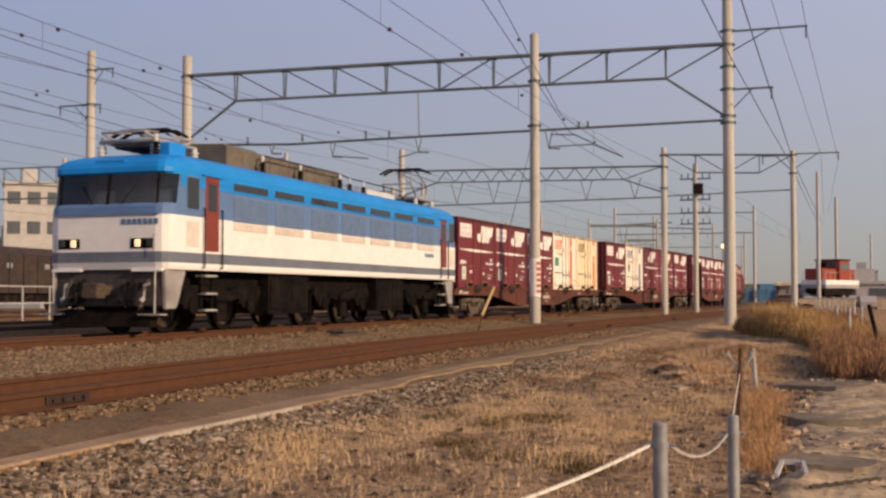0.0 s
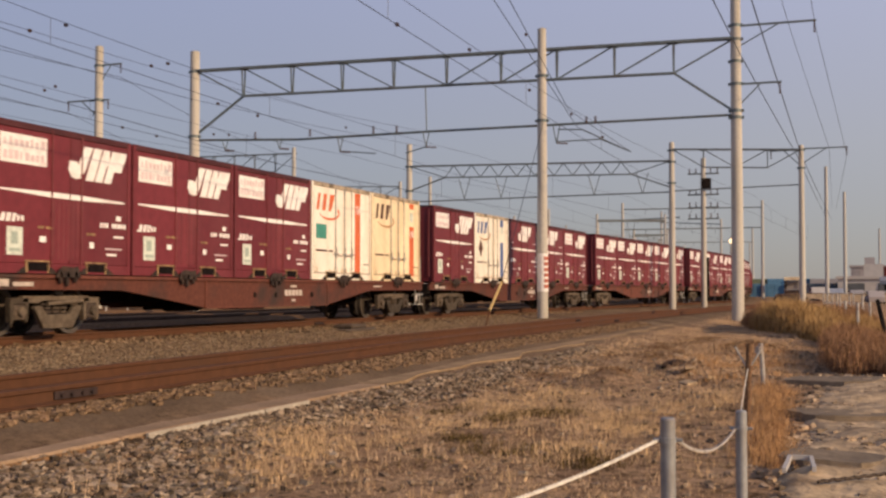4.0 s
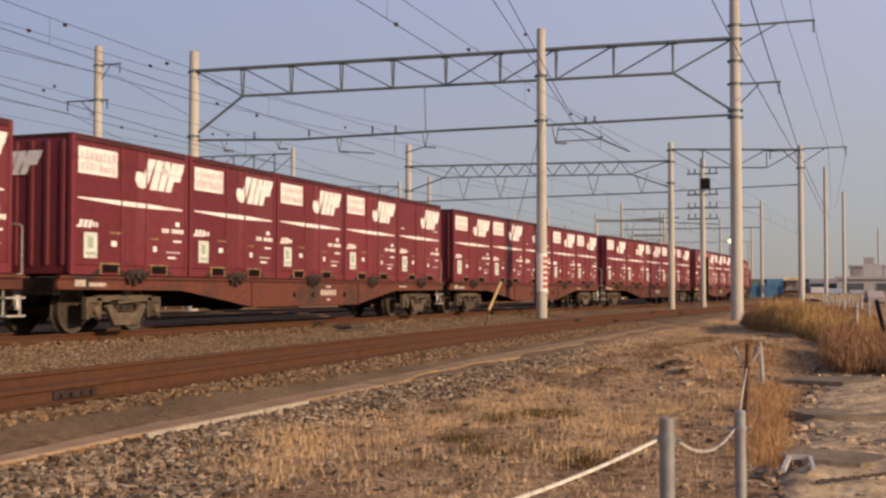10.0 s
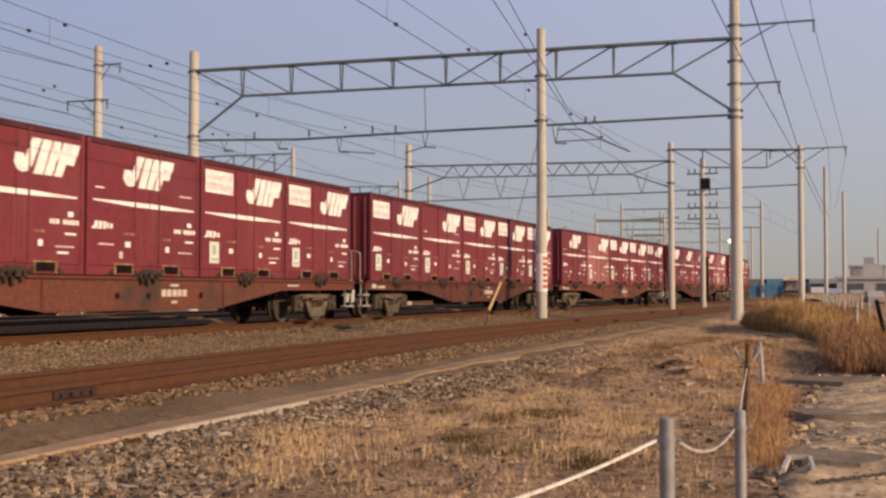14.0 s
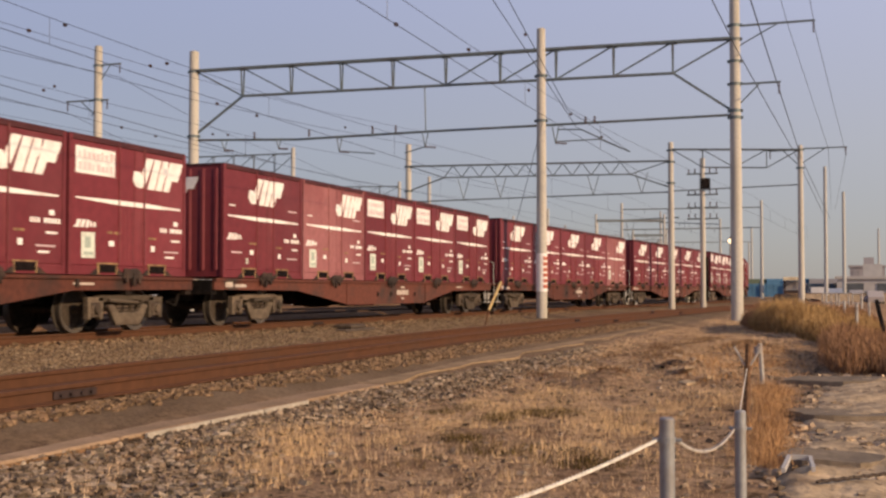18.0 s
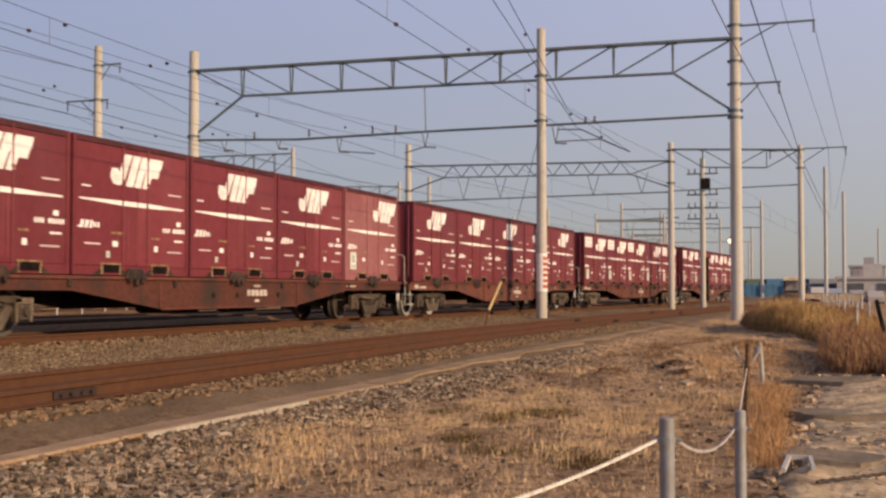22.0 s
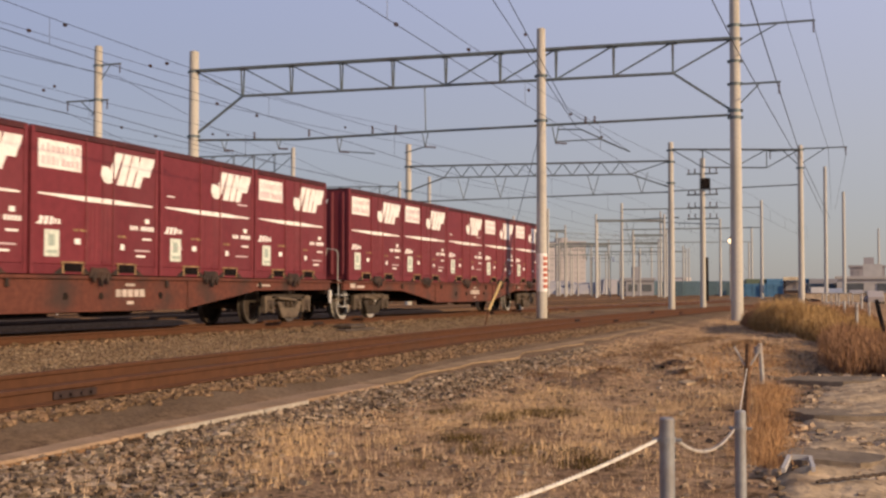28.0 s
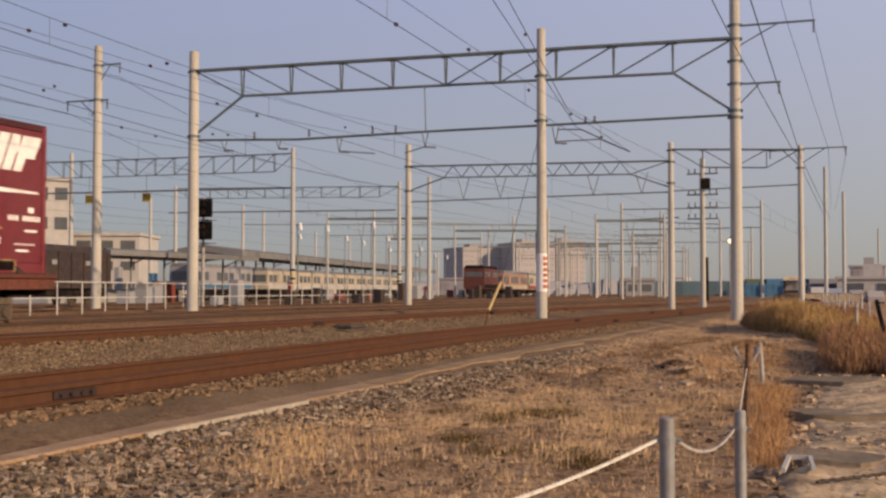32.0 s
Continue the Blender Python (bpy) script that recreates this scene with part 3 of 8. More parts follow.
def wagon():
    """A flat container wagon with fish-bellied sills, its origin on the rails under its middle."""
    w = thing("container_wagon", None, None, "red-brown steel flat container wagon with fish-bellied sills on rails", "railway wagon", "wagons of the train")
    e = 9.75
    for sy in (-1, 1):
        bm = bmesh.new()
        a, b = (-1.19, -1.13) if sy < 0 else (1.13, 1.19)
        prism(bm, [(-e, 1.02), (-e, 0.80), (-5.6, 0.78), (-2.9, 0.42), (3.0, 0.42), (5.9, 0.78), (e, 0.80), (e, 1.02)], a, b, "y")
        side = part("side_sill", bm, WAGON_BROWN, w, "rust-brown fish-bellied sill")
        bm = bmesh.new()
        o = -1.235 if sy < 0 else 1.135
        box(bm, -e, o, 0.985, e, o + 0.10, 1.045)
        box(bm, -2.9, o + 0.02, 0.40, 3.0, o + 0.08, 0.435)
        for x in (-2.9, 3.0):
            box(bm, x - 0.03, o + 0.025, 0.44, x + 0.03, o + 0.075, 0.98)
        part("flange", bm, WAGON_BROWN, side)
        for x in (-5.7, -2.4, 2.2, 6.0):
            bm = bmesh.new()
            box(bm, x - 0.05, o + 0.0, 0.84, x + 0.05, o + 0.04, 0.99)
            bevel(bm, 0.01)
            part("lashing_clamp", bm, CLAMP, side, "dark grimy clamp")
        for j in range(5):
            x = (j - 2) * 3.795
            bm = bmesh.new()
            o2 = -1.29 if sy < 0 else 1.235
            prism(bm, [(x - 0.34, 1.0), (x + 0.34, 1.0), (x + 0.26, 1.14), (x + 0.14, 1.20), (x - 0.10, 1.18), (x - 0.26, 1.20)], o2 + 0.02, o2 + 0.05, "y")
            for u, lo in ((-0.20, 0.90), (0.02, 0.84), (0.20, 0.88)):
                prism(bm, [(x + u - 0.03, 1.10), (x + u + 0.03, 1.12), (x + u + 0.05, lo + 0.12), (x + u + 0.01, lo), (x + u - 0.045, lo + 0.06)], o2, o2 + 0.05, "y")
            bevel(bm, 0.01)
            part("container_clamp", bm, CLAMP, side, "dark grimy container clamp")
        yy = -1.192 if sy < 0 else 1.195
        for bar in [rect(0.55 + i * 0.19, 0.66, 0.70 + i * 0.19, 0.80) for i in range(5)] + [rect(0.85, 0.86, 1.15, 0.91), rect(0.90, 0.52, 1.10, 0.58), rect(5.9, 0.88, 6.5, 0.92), rect(-9.3, 0.85, -9.0, 0.97), rect(-8.9, 0.85, -8.4, 0.92)]:
            bm = bmesh.new()
            plates(bm, [[(sy * -px, pz) for px, pz in bar]], yy, 0.004)
            part("number_bar", bm, STENCIL, side, "faded white number bar that cannot be read")
        # raised black discs stand in for the shaded holes of the sill
        bm = bmesh.new()
        for x in (-0.9, 0.1, 2.0):
            rod(bm, (-sy * x, sy * 1.20, 0.68), (-sy * x, sy * 1.185, 0.68), 0.07, 8)
        part("sill_hole", bm, BLACK, side)
    bm = bmesh.new()
    box(bm, -e, -1.13, 0.93, e, 1.13, 1.0)
    box(bm, -e, -0.22, 0.55, e, 0.22, 0.95)
    for x in (-9.7, -7.65, -4, 0, 4, 7.65, 9.7):
        box(bm, x - 0.10, -1.13, 0.70, x + 0.10, 1.13, 0.95)
    part("underframe", bm, BLACK, w, "dark dirty underframe")
    bm = bmesh.new()
    box(bm, -2.4, -0.9, 0.32, -1.0, -0.35, 0.62)
    rod(bm, (0.2, -0.75, 0.5), (1.5, -0.75, 0.5), 0.2, 10)
    box(bm, -2.6, -0.5, 0.36, 2.8, -0.42, 0.44)
    part("brake_gear", bm, BLACK, w)
    for x in (-7.65, 7.65):
        for sy in (-1, 1):
            bogie_parts(w, x, sy)
        bm = bmesh.new()
        box(bm, x - 0.2, -1.0, 0.42, x + 0.2, 1.0, 0.70)
        part("bolster", bm, BLACK, w)
        for dx in (-0.95, 0.95):
            TURNING.append((wheelset(w, x + dx, WHEEL_R, WAGON_WHEEL), WHEEL_R))
    # couplers, end steps and hand rails
    for sx in (-1, 1):
        bm = bmesh.new()
        box(bm, min(sx * 9.6, sx * 10.1), -0.1, 0.76, max(sx * 9.6, sx * 10.1), 0.1, 0.94)
        box(bm, min(sx * 10.02, sx * 10.19), -0.17, 0.72, max(sx * 10.02, sx * 10.19), 0.15, 0.98)
        part("coupler", bm, BLACK, w)
        bm = bmesh.new()
        rod(bm, (sx * 9.95, 0.35, 0.45), (sx * 9.8, 0.35, 0.85), 0.03, 6)
        rod(bm, (sx * 9.95, 0.35, 0.45), (sx * 10.1, 0.2, 0.55), 0.03, 6)
        part("brake_hose", bm, BLACK, w)
        bm = bmesh.new()
        for i in range(7):
            rod(bm, (sx * (8.75 + i * 0.09), -0.62, 0.50), (sx * (8.75 + i * 0.09), -0.62, 0.64), 0.012, 5)
        for z in (0.50, 0.64):
            box(bm, min(sx * 8.7, sx * 9.34), -0.64, z - 0.015, max(sx * 8.7, sx * 9.34), -0.60, z + 0.015)
        part("brake_rack", bm, CASTING, w, "dusty slatted brake rack")
    for sy in (-1, 1):
        x = -9.66
        y = sy * 1.08
        bm = bmesh.new()
        for dx in (-0.16, 0.24):
            rod(bm, (x + dx, y, 0.36), (x + dx, y, 1.02), 0.018, 6)
        for z in (0.36, 0.66):
            box(bm, x - 0.19, y - 0.09, z - 0.015, x + 0.27, y + 0.09, z + 0.015)
        part("end_step", bm, PALE_STEEL, w, "pale worn step")
        bm = bmesh.new()
        pts = [(x + 0.02, y, 0.70), (x + 0.02, y, 1.02), (x - 0.2, y, 1.06), (x - 0.2, y, 1.80), (x - 0.24, y - sy * 0.06, 1.87), (x - 0.26, y - sy * 0.30, 1.90), (x - 0.26, y - sy * 0.34, 1.62)]
        for p, q in zip(pts[:-1], pts[1:]):
            rod(bm, p, q, 0.014, 6)
        part("hand_rail", bm, PALE_STEEL, w, "pale bent hand rail")
    for y in (-0.9, 0.9):
        bm = bmesh.new()
        prism(bm, [(-9.99, 0.46), (-9.95, 0.46), (-9.92, 0.62), (-9.92, 0.80), (-9.98, 0.80), (-10.0, 0.62)], y - 0.03, y + 0.03, "y")
        part("cut_lever", bm, WHITE, w, "white painted lever")
    bm = bmesh.new()
    box(bm, -10.0, -1.12, 0.98, -9.72, 1.12, 1.02)
    part("end_platform", bm, WAGON_BROWN, w)
    return w


# ---- the electric locomotive ----
GLASS = bpy.data.materials.new("cab_glass")
GLASS.use_nodes = True
_g = GLASS.node_tree.nodes["Principled BSDF"]
_g.inputs["Base Color"].default_value = (0.022, 0.023, 0.025, 1)
_g.inputs["Roughness"].default_value = 0.08
_g.inputs["IOR"].default_value = 1.5
CLEAR = bpy.data.materials.new("windscreen_glass")
CLEAR.use_nodes = True
_n, _l = CLEAR.node_tree.nodes, CLEAR.node_tree.links
_t, _s, _m, _f = _n.new("ShaderNodeBsdfTransparent"), _n.new("ShaderNodeBsdfGlossy"), _n.new("ShaderNodeMixShader"), _n.new("ShaderNodeFresnel")
_t.inputs["Color"].default_value = (0.86, 0.88, 0.86, 1)
_s.inputs["Roughness"].default_value = 0.04
_l.new(_f.outputs["Fac"], _m.inputs["Fac"])
_l.new(_t.outputs["BSDF"], _m.inputs[1])
_l.new(_s.outputs["BSDF"], _m.inputs[2])
_l.new(_m.outputs["Shader"], _n["Material Output"].inputs["Surface"])
SEAT = material("seat_cover", (0.55, 0.53, 0.50), 0.9, 0, 0.05, 8, 0.05)
DOOR_RED = material("door_red", (0.20, 0.045, 0.032), 0.5, 0, 0.06, 8, 0.05, 0.15, 2)
SLATE = material("slate_band", (0.145, 0.160, 0.195), 0.5, 0, 0.05, 6, 0.03, 0.15, 1)
FRONT_GRIME = material("front_grime", (0.062, 0.053, 0.050), 0.75, 0.1, 0.15, 9, 0.15, 0.35, 2.5, (0.07, 0.055, 0.045))
LOUVRE = material("louvre_slate", (0.120, 0.180, 0.305), 0.55, 0, 0.06, 8, 0.05, 0.1, 2)
LOUVRE_PALE = material("louvre_pale", (0.67, 0.60, 0.53), 0.55, 0, 0.05, 8, 0.05, 0.1, 2)
ROOF_TAN = material("roof_duct", (0.150, 0.126, 0.096), 0.75, 0.1, 0.12, 8, 0.15, 0.3, 2, (0.07, 0.06, 0.05))
SKIRT = material("skirt_grey", (0.32, 0.30, 0.29), 0.6, 0, 0.08, 8, 0.1, 0.3, 2, (0.12, 0.10, 0.09))
PORCELAIN = material("porcelain", (0.62, 0.60, 0.56), 0.3, 0, 0.05, 20, 0.02, 0.15, 6)
LAMP_ON = glow("headlight_lit", (1.0, 0.70, 0.40), 0.8)
INTERIOR = material("cab_interior", (0.50, 0.48, 0.44), 0.8, 0, 0.1, 4, 0)
# near-black for the gear below the locomotive's floor
UNDER = material("underside_black", (0.0095, 0.0078, 0.0075), 0.92, 0, 0.25, 6, 0.2, 0.3, 2, (0.022, 0.016, 0.013))
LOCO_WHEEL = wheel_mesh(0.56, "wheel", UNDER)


def loco_ring(bm, z, w, e, c):
    """The outline of the body at height z: half width w, half length e, corners cut by c along and 0.27 across."""
    k = 0.27
    arc = [(1 - math.cos(a), 1 - math.sin(a)) for a in (0.0, 0.5236, 1.0472, 1.5708)]
    one = [(e - c * u, w - k * v) for u, v in arc]
    r = 0.18  # the rear cab stands a little further out
    pts = [(-x, -y) for x, y in one] + [(x + r, -y) for x, y in one[::-1]] + [(x + r, y) for x, y in one] + [(-x, y) for x, y in one[::-1]]
    return [bm.verts.new((x, y, z)) for x, y in pts]


def locomotive():
    L = thing("electric_locomotive", None, None, "blue, slate and white electric locomotive hauling goods wagons on rails", "locomotive")
    levels = [(1.30, 1.40, 8.74, 0.22, 2), (1.36, 1.42, 8.76, 0.24, 2), (1.44, 1.42, 8.79, 0.25, 5), (1.655, 1.42, 8.79, 0.25, 2), (2.40, 1.42, 8.79, 0.25, 1), (2.56, 1.42, 8.77, 0.27, 1),
              (2.63, 1.42, 8.73, 0.28, 3), (3.22, 1.42, 8.65, 0.31, 0), (3.26, 1.42, 8.72, 0.36, 0), (3.36, 1.42, 8.72, 0.36, 0), (3.47, 1.395, 8.66, 0.38, 0), (3.57, 1.32, 8.50, 0.45, 0), (3.65, 1.18, 8.25, 0.55, 0), (3.71, 0.95, 7.9, 0.6, 0), (3.745, 0.60, 7.4, 0.6, 0)]
    bm = bmesh.new()
    rings = [loco_ring(bm, z, w, e, c) for z, w, e, c, _ in levels]
    for i, (a, b) in enumerate(zip(rings[:-1], rings[1:])):
        for k in range(16):
            f = bm.faces.new((a[k], a[(k + 1) % 16], b[(k + 1) % 16], b[k]))
            mi = levels[i][4]
            if mi == 3 and k in (3, 11):
                mi = 1
            f.material_index = mi
    bm.faces.new(rings[0][::-1]).material_index = 4
    bm.faces.new(rings[-1]).material_index = 0
    bmesh.ops.recalc_face_normals(bm, faces=bm.faces[:])
    panes = [f for f in bm.faces if f.material_index == 3]
    glazing = [[v.co.copy() for v in f.verts] for f in panes]
    bmesh.ops.delete(bm, geom=panes, context="FACES_ONLY")
    part("body", bm, [BLUE, GREYBLUE, OFFWHITE, GLASS, BLACK, SLATE], L, "blue over slate over white painted steel body")
    for corner in glazing:
        pb = bmesh.new()
        pb.faces.new([pb.verts.new(co) for co in corner])
        pane = part("windscreen_pane", pb, CLEAR, L, "clear cab windscreen pane")
    for k in (-1, 1):
        bm = bmesh.new()
        box(bm, min(k * 7.45, k * 7.5), -1.38, 1.4, max(k * 7.45, k * 7.5), 1.38, 3.5)
        part("cab_bulkhead", bm, INTERIOR, L, "grey cab rear wall")
        bm = bmesh.new()
        box(bm, min(k * 8.2, k * 8.66), -1.2, 2.2, max(k * 8.2, k * 8.66), 1.2, 2.6)
        bevel(bm, 0.03)
        part("driver_desk", bm, INTERIOR, L)
        for y in (-0.7, 0.7):
            bm = bmesh.new()
            box(bm, min(k * 7.75, k * 7.87), y - 0.22, 1.9, max(k * 7.75, k * 7.87), y + 0.22, 2.98)
            bevel(bm, 0.04)
            part("cab_seat", bm, SEAT, L, "pale seat cover")
    for sy in (-1, 1):
        def slab(name, x0, z0, x1, z1, mat, parent=L, d=0.012, label="", lift=0.0):
            bm = bmesh.new()
            y = sy * (1.42 + lift)
            box(bm, x0, min(y - sy * 0.01, y + sy * d), z0, x1, max(y - sy * 0.01, y + sy * d), z1)
            bevel(bm, 0.004)
            return part(name, bm, mat, parent, label)
        slab("blue_band", -8.30, 3.0, 8.30, 3.278, BLUE, d=0.006)
        for x0, x1 in ((-6.19, -4.62), (-4.26, -2.75), (-2.34, -0.76), (-0.48, 1.06), (1.42, 2.89), (3.24, 4.73), (5.12, 6.65)):
            fr = slab("vent_window", x0, 3.065, x1, 3.225, GLASS, d=0.014, label="dark rounded vent window")
            slab("vent_lip", x0 - 0.02, 3.04, x1 + 0.02, 3.062, BLUE, fr, 0.02)
            lo = slab("louvre_upper", x0, 2.385, x1, 2.93, LOUVRE, d=0.008, label="slate louvre panel")
            n = 4 if x1 - x0 > 1.55 else 3
            for i in range(n):
                a = x0 + (x1 - x0) * i / n + 0.03
                b = x0 + (x1 - x0) * (i + 1) / n - 0.03
                bm = bmesh.new()
                y = sy * 1.43
                for j in range(12):
                    z = 2.41 + j * 0.0435
                    prism(bm, [(y, z), (y + sy * 0.006, z + 0.006), (y, z + 0.036)], a, b, "x")
                part("louvre_slats", bm, LOUVRE, lo)
            lw = slab("louvre_lower", x0, 2.20, x1, 2.375, LOUVRE_PALE, d=0.008, label="off-white louvre panel")
            bm = bmesh.new()
            for j in range(4):
                z = 2.215 + j * 0.04
                prism(bm, [(sy * 1.43, z), (sy * 1.446, z + 0.006), (sy * 1.43, z + 0.034)], x0 + 0.03, x1 - 0.03, "x")
            part("louvre_slats", bm, LOUVRE_PALE, lw)
        for k in (-1, 1):
            x = -7.08 if k < 0 else 7.56
            d = slab("cab_door", x - 0.27, 1.70, x + 0.27, 3.26, DOOR_RED, d=0.012, label="dull red cab door")
            slab("door_window", x - 0.17, 2.55, x + 0.17, 3.12, GLASS, d, 0.006, lift=0.012)
            for e in (-0.36, 0.36):
                bm = bmesh.new()
                rod(bm, (x + e, sy * 1.47, 1.35), (x + e, sy * 1.47, 2.6), 0.018, 6)
                for z in (1.36, 2.58):
                    rod(bm, (x + e, sy * 1.42, z), (x + e, sy * 1.47, z), 0.014, 5)
                part("grab_rail", bm, BLACK, L, "dark grab rail")
            bm = bmesh.new()
            box(bm, x - 0.42, sy * 1.44 - 0.03, 3.27, x + 0.42, sy * 1.44 + 0.03, 3.30)
            part("rain_gutter", bm, BLUE, L)
            xw = -7.84 if k < 0 else 8.34
            f = slab("window_frame", xw - 0.25, 2.52, xw + 0.25, 3.22, GREYBLUE, d=0.012)
            slab("side_window", xw - 0.22, 2.55, xw + 0.22, 3.19, GLASS, f, 0.006, lift=0.012)
            slab("filter_panel", xw - 0.24, 1.78, xw + 0.24, 2.30, LOUVRE_PALE, d=0.010, label="grey-green filter panel")
            for z in (1.19, 0.82, 0.47):
                bm = bmesh.new()
                box(bm, x - 0.24, sy * 1.30 - 0.12, z - 0.02, x + 0.24, sy * 1.30 + 0.12, z + 0.02)
                part("foot_step", bm, PALE_STEEL, L, "pale worn step")
            bm = bmesh.new()
            for e in (-0.22, 0.22):
                box(bm, x + e - 0.02, sy * 1.28 - 0.03, 0.47, x + e + 0.02, sy * 1.28 + 0.03, 1.30)
            part("step_hanger", bm, UNDER, L)
        for i in range(6):
            bm = bmesh.new()
            plates(bm, [rect(5.8 + i * 0.14, 1.99, 5.9 + i * 0.14, 2.11)], -1.424 if sy < 0 else 1.428, 0.004)
            part("number_bar", bm, LOUVRE, L, "dark number bar that cannot be read")
        for k in (-1, 1):
            bm = bmesh.new()
            prism(bm, [(k * 8.72, 1.30), (k * 7.95, 1.30), (k * 8.28, 0.52), (k * 8.66, 0.50)], sy * 1.30 - 0.05, sy * 1.30 + 0.05, "y")
            bevel(bm, 0.02)
            part("corner_skirt", bm, SKIRT, L, "light grey tapered skirt")
    for k in (-1, 1):
        for sy in (-1, 1):
            # lamp pair at each corner
            bm = bmesh.new()
            x = k * 8.80
            box(bm, min(x, x - k * 0.05), sy * 0.86 - 0.25, 1.72, max(x, x + k * 0.012), sy * 0.86 + 0.27, 1.92)
            bevel(bm, 0.01)
            lh = part("lamp_housing", bm, BLACK, L, "dark rectangular lamp recess")
            for dy, mat, nm, r in ((-0.10, LAMP_ON if k < 0 else GLASS, "headlight", 0.06), (0.17, GLASS, "tail_light", 0.06)):
                bm = bmesh.new()
                box(bm, min(x - k * 0.02, x + k * 0.03), sy * (0.86 + dy) - r, 1.75, max(x - k * 0.02, x + k * 0.03), sy * (0.86 + dy) + r, 1.90)
                bevel(bm, 0.012)
                part(nm, bm, mat, lh, "lit warm headlight" if mat is LAMP_ON else "unlit lamp")
            bm = bmesh.new()
            rod(bm, (x + k * 0.05, sy * 1.16, 1.62), (x + k * 0.05, sy * 1.16, 2.0), 0.011, 6)
            part("grab_rail", bm, SLATE, L)
            # wiper and window post
            bm = bmesh.new()
            beam(bm, (k * 8.76, sy * 0.35, 2.62), (k * 8.70, sy * 0.62, 3.0), 0.02, 0.015)
            part("wiper", bm, BLACK, L)
            bm = bmesh.new()
            beam(bm, (k * 8.735, sy * 1.15, 2.62), (k * 8.655, sy * 1.15, 3.23), 0.05, 0.03)
            part("window_post", bm, BLACK, L)
            bm = bmesh.new()
            box(bm, k * 8.75 - 0.03, sy * 0.95 - 0.35, 1.26, k * 8.75 + 0.16, sy * 0.95 + 0.35, 1.31)
            part("end_step", bm, OFFWHITE, L)
            bm = bmesh.new()
            rod(bm, (k * 8.85, sy * 1.2, 0.42), (k * 8.85, sy * 1.2, 1.28), 0.02, 6)
            box(bm, k * 8.86 - 0.12, sy * 1.15 - 0.26, 0.39, k * 8.86 + 0.12, sy * 1.15 + 0.26, 0.42)
            part("shunter_step", bm, PALE_STEEL, L, "pale worn shunter's step")
        bm = bmesh.new()
        beam(bm, (k * 8.74, 0, 2.62), (k * 8.66, 0, 3.23), 0.07, 0.03)
        part("window_post", bm, BLACK, L)
        bm = bmesh.new()
        box(bm, min(k * 8.80, k * 8.82), -1.25, 2.385, max(k * 8.80, k * 8.82), 1.25, 2.42)
        part("front_trim", bm, LOUVRE, L)
        for i in range(7):
            y = 0.42 + i * 0.125
            bm = bmesh.new()
            box(bm, min(k * 8.79, k * 8.804), k * y - 0.045, 2.20, max(k * 8.79, k * 8.804), k * y + 0.045, 2.31)
            part("number_bar", bm, LOUVRE, L, "dark number bar that cannot be read")
        bm = bmesh.new()
        box(bm, min(k * 8.35, k * 8.68), -1.30, 0.55, max(k * 8.35, k * 8.68), 1.30, 1.30)
        bevel(bm, 0.03)
        part("buffer_beam", bm, FRONT_GRIME, L, "grey-brown grimy buffer beam")
        for y in (-0.95, -0.75, -0.45, 0.45, 0.7, 0.92):
            bm = bmesh.new()
            rod(bm, (k * 8.68, y, 1.02), (k * 8.84, y, 0.98), 0.035, 8)
            rod(bm, (k * 8.84, y, 0.98), (k * 8.86, y, 0.72), 0.028, 8)
            rod(bm, (k * 8.86, y, 0.72), (k * 8.93, y + 0.03, 0.66), 0.05, 8)
            part("brake_hose", bm, SKIRT if abs(y) > 0.8 else BLACK, L, "hose with a pale coupling" if abs(y) > 0.8 else "")
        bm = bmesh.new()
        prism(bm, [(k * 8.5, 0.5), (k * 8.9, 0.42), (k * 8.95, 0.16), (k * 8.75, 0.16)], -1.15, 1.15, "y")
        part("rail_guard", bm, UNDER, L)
        bm = bmesh.new()
        box(bm, min(k * 8.6, k * 9.1), -0.11, 0.78, max(k * 8.6, k * 9.1), 0.11, 0.98)
        box(bm, min(k * 9.02, k * 9.3), -0.19, 0.72, max(k * 9.02, k * 9.3), 0.17, 1.02)
        bevel(bm, 0.02)
        part("coupler", bm, BOGIE, L, "grimy knuckle coupler")
        for dy in (-0.95, -0.6, 0.55, 0.85):
            bm = bmesh.new()
            rod(bm, (k * 8.70, dy, 1.1), (k * 8.86, dy, 0.92), 0.035, 6)
            rod(bm, (k * 8.86, dy, 0.92), (k * 8.84, dy + 0.06, 0.6), 0.03, 6)
            rod(bm, (k * 8.84, dy + 0.06, 0.6), (k * 8.92, dy + 0.08, 0.55), 0.045, 8)
            part("air_hose", bm, FRONT_GRIME if abs(dy) > 0.8 else BLACK, L)
        # dark cab space behind the glass is the body itself; seats show as pale shapes on the sill
        bm = bmesh.new()
        box(bm, k * 8.62 - 0.05, -0.35, 3.42, k * 8.62 + 0.05, 0.35, 3.52)
        part("route_lamp_box", bm, BLUE, L)
